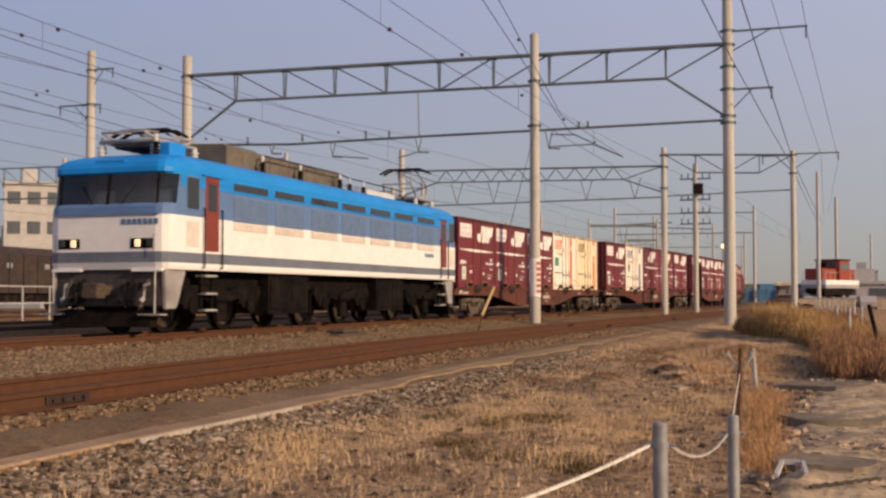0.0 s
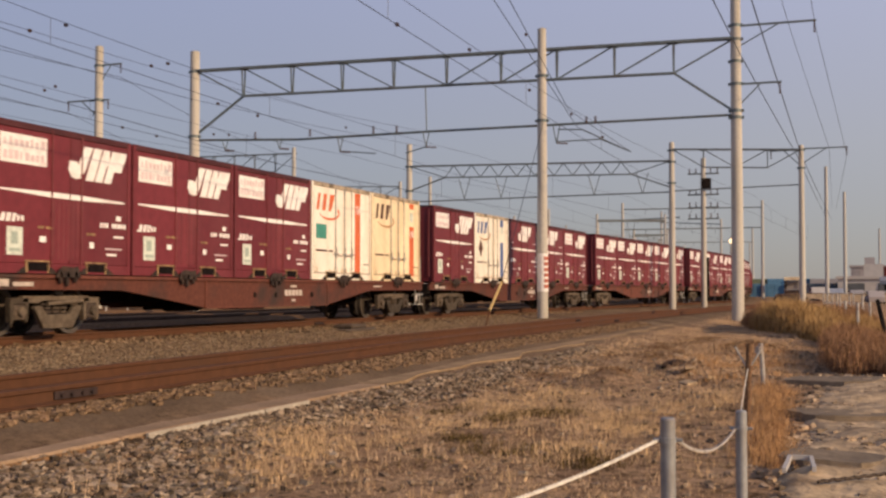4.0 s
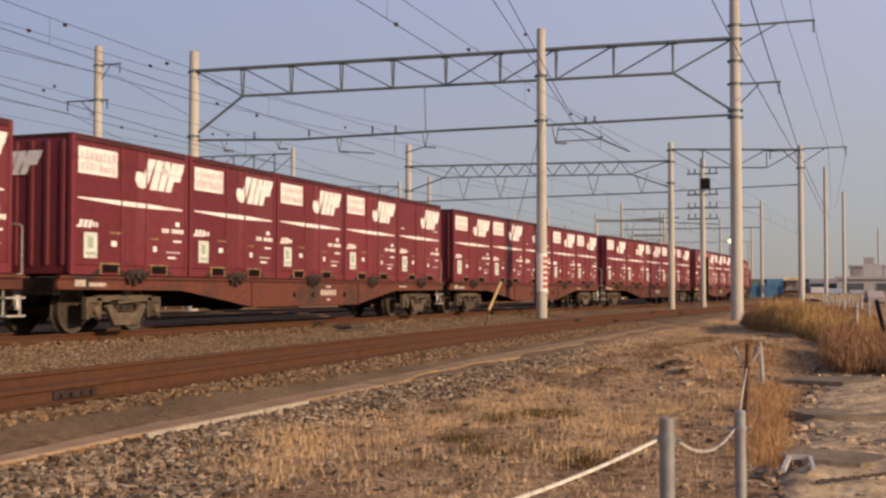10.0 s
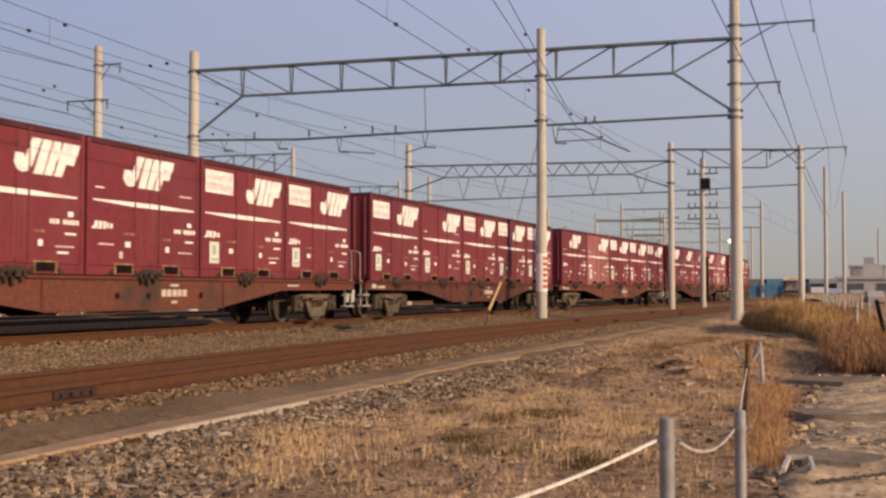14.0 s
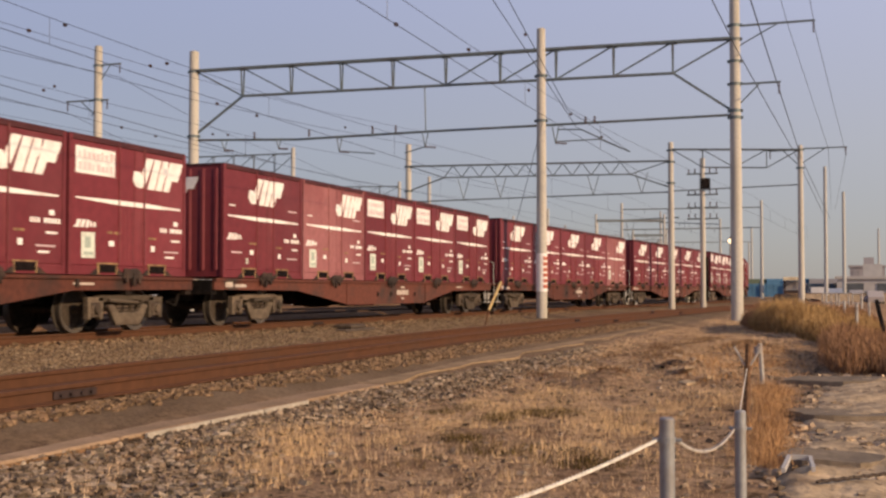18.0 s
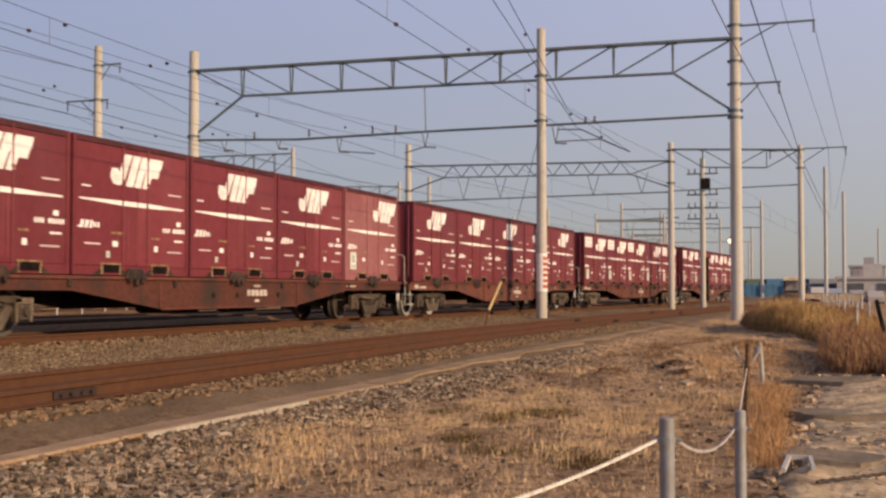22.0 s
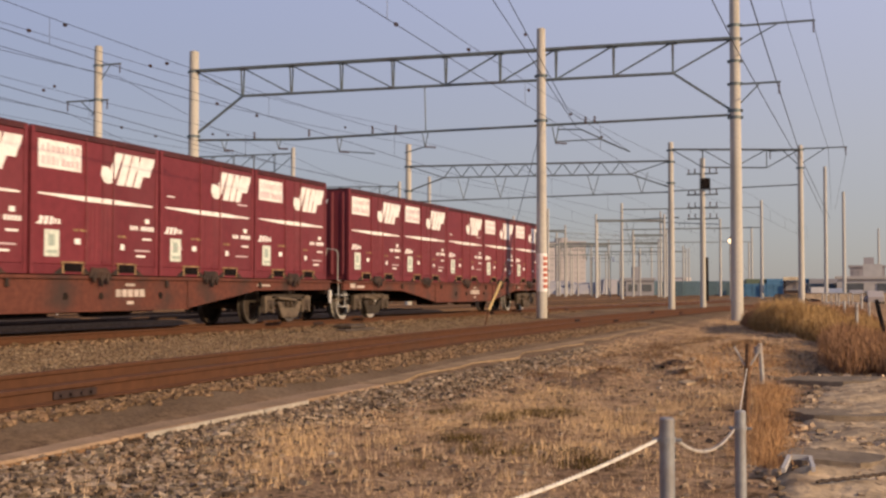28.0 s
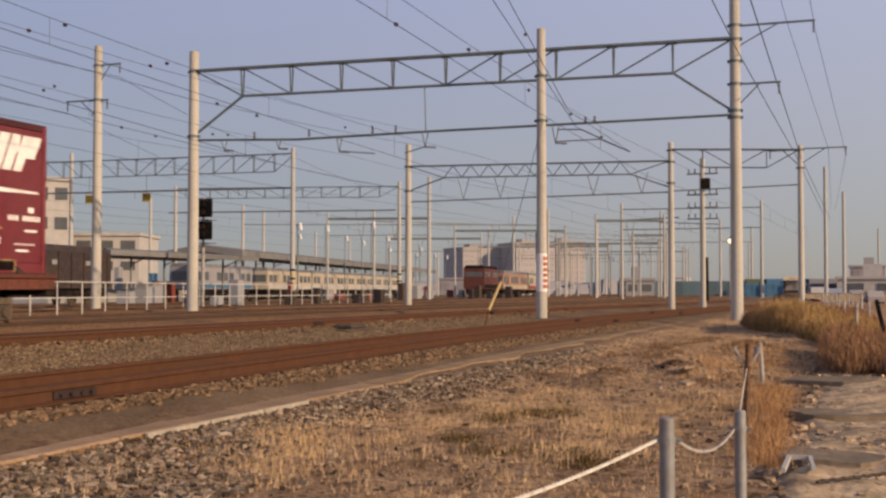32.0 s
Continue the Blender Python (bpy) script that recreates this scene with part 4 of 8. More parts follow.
    # running gear: three two-axle bogies
    for x in (-6.35, 0, 6.35):
        for sy in (-1, 1):
            bm = bmesh.new()
            y0 = sy * 1.12
            a, b = min(y0, y0 + sy * 0.12), max(y0, y0 + sy * 0.12)
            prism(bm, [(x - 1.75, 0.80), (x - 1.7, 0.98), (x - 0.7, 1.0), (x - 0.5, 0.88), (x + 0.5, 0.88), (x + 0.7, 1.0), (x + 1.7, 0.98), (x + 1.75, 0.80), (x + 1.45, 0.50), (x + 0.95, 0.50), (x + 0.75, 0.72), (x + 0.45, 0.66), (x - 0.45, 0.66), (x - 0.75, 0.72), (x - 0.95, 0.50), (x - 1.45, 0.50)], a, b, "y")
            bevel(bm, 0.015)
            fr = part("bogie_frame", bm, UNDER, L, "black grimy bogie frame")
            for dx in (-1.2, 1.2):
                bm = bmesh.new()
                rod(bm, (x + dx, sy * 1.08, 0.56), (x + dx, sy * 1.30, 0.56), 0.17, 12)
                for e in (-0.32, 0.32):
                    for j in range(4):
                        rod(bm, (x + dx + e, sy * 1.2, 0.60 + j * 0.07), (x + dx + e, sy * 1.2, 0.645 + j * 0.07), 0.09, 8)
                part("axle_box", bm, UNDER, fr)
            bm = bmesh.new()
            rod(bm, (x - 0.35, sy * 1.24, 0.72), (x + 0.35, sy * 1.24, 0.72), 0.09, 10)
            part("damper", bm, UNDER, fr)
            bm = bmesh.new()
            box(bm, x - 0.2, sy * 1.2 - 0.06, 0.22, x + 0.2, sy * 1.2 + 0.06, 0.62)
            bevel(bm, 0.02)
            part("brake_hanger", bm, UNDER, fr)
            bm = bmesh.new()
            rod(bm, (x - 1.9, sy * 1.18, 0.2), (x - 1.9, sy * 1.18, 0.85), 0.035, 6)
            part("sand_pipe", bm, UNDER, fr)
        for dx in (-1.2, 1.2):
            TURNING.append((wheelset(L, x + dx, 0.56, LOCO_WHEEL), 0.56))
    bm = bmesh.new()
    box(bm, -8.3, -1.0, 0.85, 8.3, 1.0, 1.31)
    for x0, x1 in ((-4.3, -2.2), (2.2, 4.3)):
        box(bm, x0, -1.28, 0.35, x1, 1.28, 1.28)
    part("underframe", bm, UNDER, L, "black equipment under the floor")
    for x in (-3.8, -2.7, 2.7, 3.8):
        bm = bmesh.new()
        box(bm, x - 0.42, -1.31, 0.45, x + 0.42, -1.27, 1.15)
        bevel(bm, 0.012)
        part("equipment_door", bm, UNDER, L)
    # roof gear
    def roofbox(name, x0, x1, hw, z0, z1, mat, label=""):
        bm = bmesh.new()
        prism(bm, [(-hw, z0), (hw, z0), (hw, z1 - 0.08), (hw - 0.1, z1), (-hw + 0.1, z1), (-hw, z1 - 0.08)], x0, x1, "x")
        ob = part(name, bm, mat, L, label)
        bm = bmesh.new()
        k = max(2, int((x1 - x0) / 0.5))
        for i in range(k + 1):
            x = x0 + (x1 - x0) * i / k
            box(bm, x - 0.02, -hw - 0.012, z0, x + 0.02, hw + 0.012, z1 - 0.09)
        part("rib", bm, mat, ob)
    roofbox("roof_duct", -5.35, -3.85, 0.75, 3.70, 4.24, ROOF_TAN, "tan-grey roof resistor cover")
    roofbox("roof_duct", -3.78, 0.85, 0.75, 3.70, 4.20, ROOF_TAN, "tan-grey roof duct")
    roofbox("roof_duct", 3.0, 5.2, 0.62, 3.70, 3.96, PORCELAIN, "pale roof cover")
    for x, y in ((-7.95, 0.7), (-8.1, -0.7), (-4.0, -0.95), (-2.0, -0.95), (0.4, -0.95), (1.6, -0.7), (2.6, -0.7), (5.6, 0.4), (6.0, -0.6), (7.9, -0.5), (8.0, 0.5)):
        bm = bmesh.new()
        rod(bm, (x, y, 3.55), (x, y, 3.95), 0.05, 8)
        for j in range(4):
            rod(bm, (x, y, 3.70 + j * 0.06), (x, y, 3.725 + j * 0.06), 0.085, 8)
        ins = part("roof_insulator", bm, BLACK if x < 5 else BOGIE, L)
        bm = bmesh.new()
        rod(bm, (x, y, 3.95), (x, y, 4.10), 0.035, 8)
        part("insulator_cap", bm, PORCELAIN, ins)
    bm = bmesh.new()
    for a, b in (((-4.0, -0.95, 4.1), (-2.0, -0.95, 4.1)), ((-2.0, -0.95, 4.1), (0.4, -0.95, 4.1)), ((0.4, -0.95, 4.1), (1.6, -0.7, 4.1)), ((1.6, -0.7, 4.1), (2.6, -0.7, 4.1)), ((2.6, -0.7, 4.1), (6.0, -0.6, 4.1))):
        rod(bm, a, b, 0.018, 5)
    part("roof_busbar", bm, BLACK, L)
    bm = bmesh.new()
    box(bm, -7.95, -0.95, 3.55, -7.35, -0.45, 3.95)
    bevel(bm, 0.03)
    part("horn_box", bm, BLUE, L, "blue roof box")
    def pantograph(x, up):
        """A diamond pantograph on its base frame, folded or raised."""
        bm = bmesh.new()
        for y in (-0.65, 0.65):
            rod(bm, (x - 0.8, y, 3.98), (x + 0.8, y, 3.98), 0.04, 6)
        for dx in (-0.8, 0.8):
            rod(bm, (x + dx, -0.65, 3.98), (x + dx, 0.65, 3.98), 0.04, 6)
        base = part("pantograph", bm, SKIRT, L, "raised diamond pantograph" if up else "folded diamond pantograph")
        zt = 4.95 if up else 4.24
        zk = 4.45 if up else 4.15
        k = 0.78 if up else 0.95
        def tube(name, p, q, r):
            bm = bmesh.new()
            rod(bm, p, q, r, 6)
            part(name, bm, SKIRT, base)
        for s in (-1, 1):
            for y in (-0.55, 0.55):
                tube("lower_arm", (x + s * 0.35, y, 4.0), (x + s * k, y * 0.9, zk), 0.032)
                tube("upper_arm", (x + s * k, y * 0.9, zk), (x + s * 0.15, y * 0.6, zt), 0.024)
            tube("cross_tube", (x + s * k, -0.5, zk), (x + s * k, 0.5, zk), 0.024)
            tube("brace", (x + s * k, -0.5, zk), (x + s * 0.15, 0.33, zt), 0.016)
        bm = bmesh.new()
        box(bm, x - 0.55, -0.5, 3.86, x + 0.55, 0.5, 4.03)
        bevel(bm, 0.03)
        part("spring_box", bm, FRONT_GRIME, base)
        for s in (-0.16, 0.16):
            bm = bmesh.new()
            pts = [(x + s, -0.85, zt - 0.10), (x + s, -0.56, zt + 0.05), (x + s, 0.56, zt + 0.05), (x + s, 0.85, zt - 0.10)]
            for p, q in zip(pts[:-1], pts[1:]):
                beam(bm, p, q, 0.09, 0.05)
            part("collector_bow", bm, BLACK, base, "dark collector bow")
        for dx in (-0.75, 0.75):
            for y in (-0.65, 0.65):
                bm = bmesh.new()
                rod(bm, (x + dx, y, 3.52), (x + dx, y, 3.96), 0.06, 8)
                for j in range(3):
                    rod(bm, (x + dx, y, 3.70 + j * 0.08), (x + dx, y, 3.725 + j * 0.08), 0.10, 8)
                part("insulator", bm, PORCELAIN, base)
    pantograph(-7.3, False)
    pantograph(7.75, True)
    for ob in L.children:
        if min(v.co.x for v in ob.data.vertices) > 8.2 and ob.name.split(".")[0] not in ("window_frame", "windscreen_pane", "filter_panel", "grab_rail") or ob.name.startswith("shunter_step") and ob.data.vertices[0].co.x > 8:
            ob.location.x += 0.18
    return L


LOAD = [("PPPJK", 0), ("PLCCP", 1), ("PPPPR", 2), ("PPCPP", 3), ("PRPPP", 4), ("CFPPP", 5), ("CCCCF", 6), ("CCCCC", 7), ("PPPRP", 8), ("PPRPP", 9)]
KINDS = {"P": "maroon steel freight container with white emblem, stripe and panel", "C": "maroon steel freight container with centred white emblem and stripe",
         "R": "maroon steel freight container with white emblem beside the doors", "F": "faded dusty pink-brown steel freight container with white emblem",
         "J": "white freight container with red stripe on a wagon", "K": "warm cream freight container with orange stripe on a wagon", "L": "cream freight container with navy stripe and dark diamond"}
VEHICLES = []  # (thing, place along the train, half distance of its bogies, what rides on it)
first = {}
loco = locomotive()
VEHICLES.append((loco, HEAD - 9.84, 6.35, []))
first_wagon = wagon()
for kinds, i in LOAD:
    w = first_wagon if i == 0 else copy_thing(first_wagon, pose(0, 0, 0))
    if i:
        TURNING += [(o, WHEEL_R) for o in w.children if o.name.startswith("axle") and not o.name.startswith("axle_box")]
    if i in (7, 9):
        for axle in w.children:
            for wheel in axle.children:
                if wheel.data is WAGON_WHEEL:
                    wheel.data = PALE_WHEEL
    riders = []
    for j, kd in enumerate(kinds):
        if kd not in first:
            first[kd] = container(kd, KINDS[kd])
            c = first[kd]
        else:
            c = copy_thing(first[kd], pose(0, 0, 0))
        riders.append((c, (j - 2) * 3.795))
    VEHICLES.append((w, HEAD + 20.4 * i + 9.49, 7.65, riders))


def on_line(s):
    return Vector((s, MAIN_Y + lat(s), 0))


def vehicle_pose(s, half):
    a, b = on_line(s - half), on_line(s + half)
    m = (a + b) / 2
    return pose(m.x, m.y, 0, 0, 0, math.degrees(math.atan2(b.y - a.y, b.x - a.x)))


def motions():
    """The train rolls in from the far end of the line and past the camera."""
    times = [float(t) for t in range(0, 33)]
    turned = [VEHICLES[i + 1][0] for i in TURNED]
    for ob, s, half, riders in VEHICLES:
        rows = [(t, vehicle_pose(s - run(t), half)) for t in times]
        about = pose(0, 0, 0, 0, 0, 180 if ob in turned else 0)
        walk(ob, [(t, m @ about) for t, m in rows])
        for c, x in riders:
            walk(c, [(t, m @ pose(x, 0, 1.06)) for t, m in rows])
    # the wheels turn by the way that the train has run
    home = run(0)
    for r in (WHEEL_R, 0.56):
        turns, t = [], 0.0
        end = (run(32.0) - home) / r
        ways = [(i / 30, (run(i / 30) - home) / r) for i in range(0, 961)]
        last = -9.0
        for t, a in ways:
            if a - last > 0.95 or t == 32.0 or t == 0.0:
                turns.append((t, a))
                last = a
        for ob, rr in TURNING:
            if rr == r:
                p = ob.location.copy()
                way_round = 1 if ob.parent in turned else -1
                walk(ob, [(t, Matrix.Translation(p) @ Matrix.Rotation(way_round * a, 4, "Y")) for t, a in turns])
    shunter_motion()


# ---- ground, ballast and tracks ----
def smooth(a, b, v):
    u = np.clip((v - a) / (b - a), 0, 1)
    return u * u * (3 - 2 * u)


def lat_np(x):
    u = np.maximum(0.0, x - 36.46) / 100
    v = np.minimum(u, 0.75)
    return -26.585 * v * v + 28.611 * v ** 3 + (u - v) * 100 * 0.084


def near_np(x):
    return -6.25 + 0.04 * np.maximum(0, np.minimum(x, 20) - 6) + lat_np(x)


def lumps(x, y, seed=0.0):
    """Soft unevenness of a few centimetres."""
    return (np.sin(x * 1.7 + seed) * np.cos(y * 2.1 - seed) + 0.6 * np.sin(x * 3.9 + 1.3 * y + seed) + 0.4 * np.cos(6.1 * y - 2.3 * x)) / 2.0


def chance(i, j, seed):
    v = np.sin(i * 127.1 + j * 311.7 + seed * 74.7) * 43758.5453
    return v - np.floor(v)


def soft_noise(x, y, seed):
    """Smooth random heights between 0 and 1 on a unit lattice."""
    i, j = np.floor(x), np.floor(y)
    u, v = x - i, y - j
    u, v = u * u * (3 - 2 * u), v * v * (3 - 2 * v)
    a = chance(i, j, seed) * (1 - u) + chance(i + 1, j, seed) * u
    b = chance(i, j + 1, seed) * (1 - u) + chance(i + 1, j + 1, seed) * u
    return a * (1 - v) + b * v


def cloudy(x, y, seed, octaves=4):
    """Patchy noise at several sizes, about 0.5 in the mean."""
    total, weight, k = 0.0, 0.0, 1.0
    for o in range(octaves):
        total = total + soft_noise(x * k, y * k, seed + o * 3.7) / k
        weight, k = weight + 1 / k, k * 2.03
    return total / weight


# hummocks of the verge: x, y, half length, half width, height
HUMMOCKS = [(15.6, -9.05, 1.2, 0.34, 0.07), (14.6, -9.95, 0.75, 0.32, 0.13), (17.4, -10.1, 1.1, 0.35, 0.12), (16.5, -10.75, 0.8, 0.25, 0.15), (20.5, -9.6, 1.6, 0.5, 0.10), (12.2, -11.3, 0.5, 0.25, 0.05), (22.5, -10.9, 1.8, 0.5, 0.16), (19.5, -8.9, 1.2, 0.35, 0.07), (8.9, -8.95, 0.6, 0.25, 0.04), (13.2, -9.2, 0.6, 0.3, 0.05)]


def hummock(x, y):
    z = 0.0
    for cx, cy, a, b, h in HUMMOCKS:
        z = z + h * np.exp(-((x - cx) / a) ** 2 - ((y - cy) / b) ** 2)
    return z


def ground_z(x, y):
    x, y = np.asarray(x, float), np.asarray(y, float)
    off = y - lat_np(x)
    z = -0.27 + 0 * x
    z = z - 0.13 * smooth(-7.6, -9.0, off)                        # verge falls from the cable trough
    z = z + 0.05 * smooth(-8.9, -10.2, off) * smooth(8, 12, x)
    z = z - 0.04 * smooth(-3.9, -4.3, off) * smooth(-5.1, -4.7, off)
    near = np.abs(y - near_np(x))
    z = z + 0.10 * (1 - smooth(1.0, 1.7, near))
    main = np.abs(off - MAIN_Y)
    z = z + 0.11 * (1 - smooth(1.6, 2.6, main))
    z = z - 0.45 * smooth(-11.2, -13.5, off) * smooth(14, 40, x)    # falls towards the road
    rough = smooth(-8.0, -8.5, off) * smooth(4.0, 5.0, x) * (1 - smooth(34, 60, x)) * smooth(-15.0, -13.5, y)
    return z + rough * (0.10 * (cloudy(x * 0.9, y * 0.9, 2.0) - 0.5) + 0.05 * (cloudy(x * 4.0, y * 4.0, 5.0, 3) - 0.5)) + hummock(x, y) * (x < 60)


def grid_sheet(xs, ys):
    X, Y = np.meshgrid(xs, ys, indexing="ij")
    Z = ground_z(X, Y)
    n, m = X.shape
    verts = np.stack([X, Y, Z], -1).reshape(-1, 3)
    idx = np.arange(n * m).reshape(n, m)
    faces = np.stack([idx[:-1, :-1], idx[1:, :-1], idx[1:, 1:], idx[:-1, 1:]], -1).reshape(-1, 4)
    me = bpy.data.meshes.new("ground")
    me.from_pydata(verts.tolist(), [], faces.tolist())
    me.shade_smooth()
    return me


def earth_material():
    """Brown yard earth with straw-coloured and dark patches and fine grit."""
    m = bpy.data.materials.new("yard_earth")
    m.use_nodes = True
    n, l = m.node_tree.nodes, m.node_tree.links
    b = n["Principled BSDF"]
    b.inputs["Roughness"].default_value, b.inputs["Specular IOR Level"].default_value = 0.97, 0.02
    co = n.new("ShaderNodeTexCoord")
    def noise_tex(scale, detail=6, rough=0.6):
        t = n.new("ShaderNodeTexNoise")
        t.inputs["Scale"].default_value, t.inputs["Detail"].default_value, t.inputs["Roughness"].default_value = scale, detail, rough
        l.new(co.outputs["Object"], t.inputs["Vector"])
        return t.outputs["Fac"]
    def ramp(src, *stops):
        r = n.new("ShaderNodeValToRGB")
        e = r.color_ramp.elements
        while len(e) < len(stops):
            e.new(0.5)
        for k, (p, c) in enumerate(stops):
            e[k].position, e[k].color = p, (*c, 1)
        l.new(src, r.inputs["Fac"])
        return r.outputs["Color"]
    base = ramp(noise_tex(0.55, 8, 0.7), (0.30, (0.10, 0.068, 0.045)), (0.5, (0.195, 0.135, 0.088)), (0.7, (0.28, 0.20, 0.132)))
    grit = ramp(noise_tex(28, 5, 0.7), (0.32, (0.35, 0.35, 0.35)), (0.62, (1.25, 1.2, 1.12)))
    mul = n.new("ShaderNodeMixRGB")
    mul.blend_type = "MULTIPLY"
    mul.inputs["Fac"].default_value = 0.6
    # a mat of dead grass on the verge, ragged at its edges
    sp = n.new("ShaderNodeSeparateXYZ")
    l.new(co.outputs["Object"], sp.inputs["Vector"])
    rag = n.new("ShaderNodeMath")
    rag.operation = "MULTIPLY_ADD"
    l.new(noise_tex(1.1, 6, 0.7), rag.inputs[0])
    rag.inputs[1].default_value = 2.4
    l.new(sp.outputs["Y"], rag.inputs[2])
    mat_mask = ramp_value = n.new("ShaderNodeMapRange")
    ramp_value.inputs["From Min"].default_value, ramp_value.inputs["From Max"].default_value = -6.2, -7.3
    l.new(rag.outputs["Value"], ramp_value.inputs["Value"])
    dead = ramp(noise_tex(1.5, 10, 0.78), (0.36, (0.19, 0.118, 0.075)), (0.5, (0.34, 0.228, 0.145)), (0.66, (0.46, 0.325, 0.215)))
    tuft = ramp(noise_tex(9.0, 8, 0.72), (0.38, (0.27, 0.24, 0.21)), (0.50, (1.0, 0.98, 0.95)), (0.64, (1.35, 1.30, 1.22)))
    worn = n.new("ShaderNodeMixRGB")
    worn.blend_type = "MULTIPLY"
    worn.inputs["Fac"].default_value = 0.9
    l.new(dead, worn.inputs["Color1"])
    l.new(tuft, worn.inputs["Color2"])
    dead = worn.outputs["Color"]
    cover = n.new("ShaderNodeMixRGB")
    l.new(ramp_value.outputs["Result"], cover.inputs["Fac"])
    l.new(base, cover.inputs["Color1"])
    l.new(dead, cover.inputs["Color2"])
    l.new(cover.outputs["Color"], mul.inputs["Color1"])
    l.new(grit, mul.inputs["Color2"])
    l.new(mul.outputs["Color"], b.inputs["Base Color"])
    bp = n.new("ShaderNodeBump")
    bp.inputs["Strength"].default_value, bp.inputs["Distance"].default_value = 0.8, 0.04
    l.new(noise_tex(22, 6, 0.75), bp.inputs["Height"])
    l.new(bp.outputs["Normal"], b.inputs["Normal"])
    return m


EARTH = earth_material()
xs = np.concatenate([[-400, -120, -40, -15, -5], np.arange(0, 5, 0.4), np.arange(5, 19, 0.09), np.arange(19, 45, 0.3), np.arange(45, 130, 2.5), [140, 170, 220, 300, 450, 700, 1200, 2200, 3500]])
ys = np.concatenate([[-1800, -600, -200, -80, -40, -25, -18], np.arange(-15.5, -12.6, 0.25), np.arange(-12.6, -8.0, 0.07), np.arange(-8.0, 4.6, 0.3), [6, 9, 14, 22, 35, 60, 110, 200, 400, 900, 2000]])
me = grid_sheet(xs, ys)
me.materials.append(EARTH)
tagged(new("ground", me), "brown earth and grit of the railway yard", "ground", kind="structure")

STONE = material("ballast_stone", (0.185, 0.122, 0.074), 0.95, 0, 0.2, 30, 0.3, 0.2, 6, (0.14, 0.075, 0.045), per_island=0.5)
STONE_GREY = material("ballast_stone_grey", (0.170, 0.124, 0.088), 0.95, 0, 0.2, 30, 0.3, 0.30, 6, (0.34, 0.28, 0.21), per_island=0.72)
STONE_STRAW = material("ballast_stone_straw", (0.168, 0.116, 0.074), 0.95, 0, 0.15, 30, 0.3, 0.2, 6, (0.33, 0.26, 0.17), per_island=0.35)


def stones(name, label, count, place, size, mat, seed):
    """Loose angular stones: place(rng, n) gives x and y; each is a dented block of twelve triangles."""
    g = np.random.default_rng(seed)
    x, y = place(g, count)
    k = len(x)
    z = ground_z(x, y)
    cube = np.array([(-1, -1, -1), (1, -1, -1), (1, 1, -1), (-1, 1, -1), (-1, -1, 1), (1, -1, 1), (1, 1, 1), (-1, 1, 1)], float) * 0.5
    v = cube[None] * (0.62 + 0.6 * g.random((k, 8, 3)))
    s = size * (0.45 + 1.0 * g.random((k, 1, 1)) ** 1.6) * np.array([1.25, 1.0, 0.75])
    v = v * s
    a = g.random(k) * 6.283
    t = (g.random(k) - 0.5) * 1.2
    ca, sa, ct, st = np.cos(a), np.sin(a), np.cos(t), np.sin(t)
    X, Y, Z = v[..., 0], v[..., 1], v[..., 2]
    Y, Z = Y * ct[:, None] - Z * st[:, None], Y * st[:, None] + Z * ct[:, None]
    X, Y = X * ca[:, None] - Y * sa[:, None], X * sa[:, None] + Y * ca[:, None]
    P = np.stack([X + x[:, None], Y + y[:, None], Z + z[:, None] + s[:, 0, 2][:, None] * 0.18], -1).reshape(-1, 3)
    quad = np.array([(0, 3, 2, 1), (4, 5, 6, 7), (0, 1, 5, 4), (1, 2, 6, 5), (2, 3, 7, 6), (3, 0, 4, 7)])
    F = (np.arange(k)[:, None, None] * 8 + quad[None]).reshape(-1, 4)
    me = bpy.data.meshes.new(name)
    me.from_pydata(P.tolist(), [], F.tolist())
    me.materials.append(mat)
    return tagged(new(name, me), label, "ballast", kind="stuff")


def verge_edge(x):
    """Where the gravel gives way to grass."""
    return np.interp(x, [3, 5, 5.9, 7, 8.3, 9.2, 12.6, 15.3, 20, 24, 30], [-10.9, -10.1, -9.4, -8.75, -8.42, -8.5, -8.72, -8.7, -8.45, -8.15, -7.9])


def place_verge(g, n):
    x = 4.2 + 18 * g.random(n) ** 1.35
    y = -7.95 - (3.3 * g.random(n))
    keep = (y > verge_edge(x) + 1.1 * (cloudy(x * 1.6, y * 1.6, 8.0) - 0.5) - 0.35 * g.random(n) ** 2) & (y < -7.98)
    return x[keep], y[keep]


def place_near(g, n):
    x = 4.5 + 30 * g.random(n) ** 1.5
    y = near_np(x) + (g.random(n) * 3.4 - 1.4)
    keep = (y > -7.3 + 0.14 * lumps(x * 3, x * 1.7)) & (np.abs(np.abs(y - near_np(x)) - 0.565) > 0.08)
    return x[keep], y[keep]


def place_middle(g, n):
    x = 8 + 34 * g.random(n) ** 1.3
    y = near_np(x) + 1.9 + g.random(n) * 4.2
    keep = y < -0.1 + lat_np(x)
    return x[keep], y[keep]


def place_main(g, n):
    x = 12 + 40 * g.random(n) ** 1.2
    y = MAIN_Y + lat_np(x) + (g.random(n) * 3.6 - 1.8)
    keep = np.abs(np.abs(y - MAIN_Y - lat_np(x)) - 0.565) > 0.08
    return x[keep], y[keep]


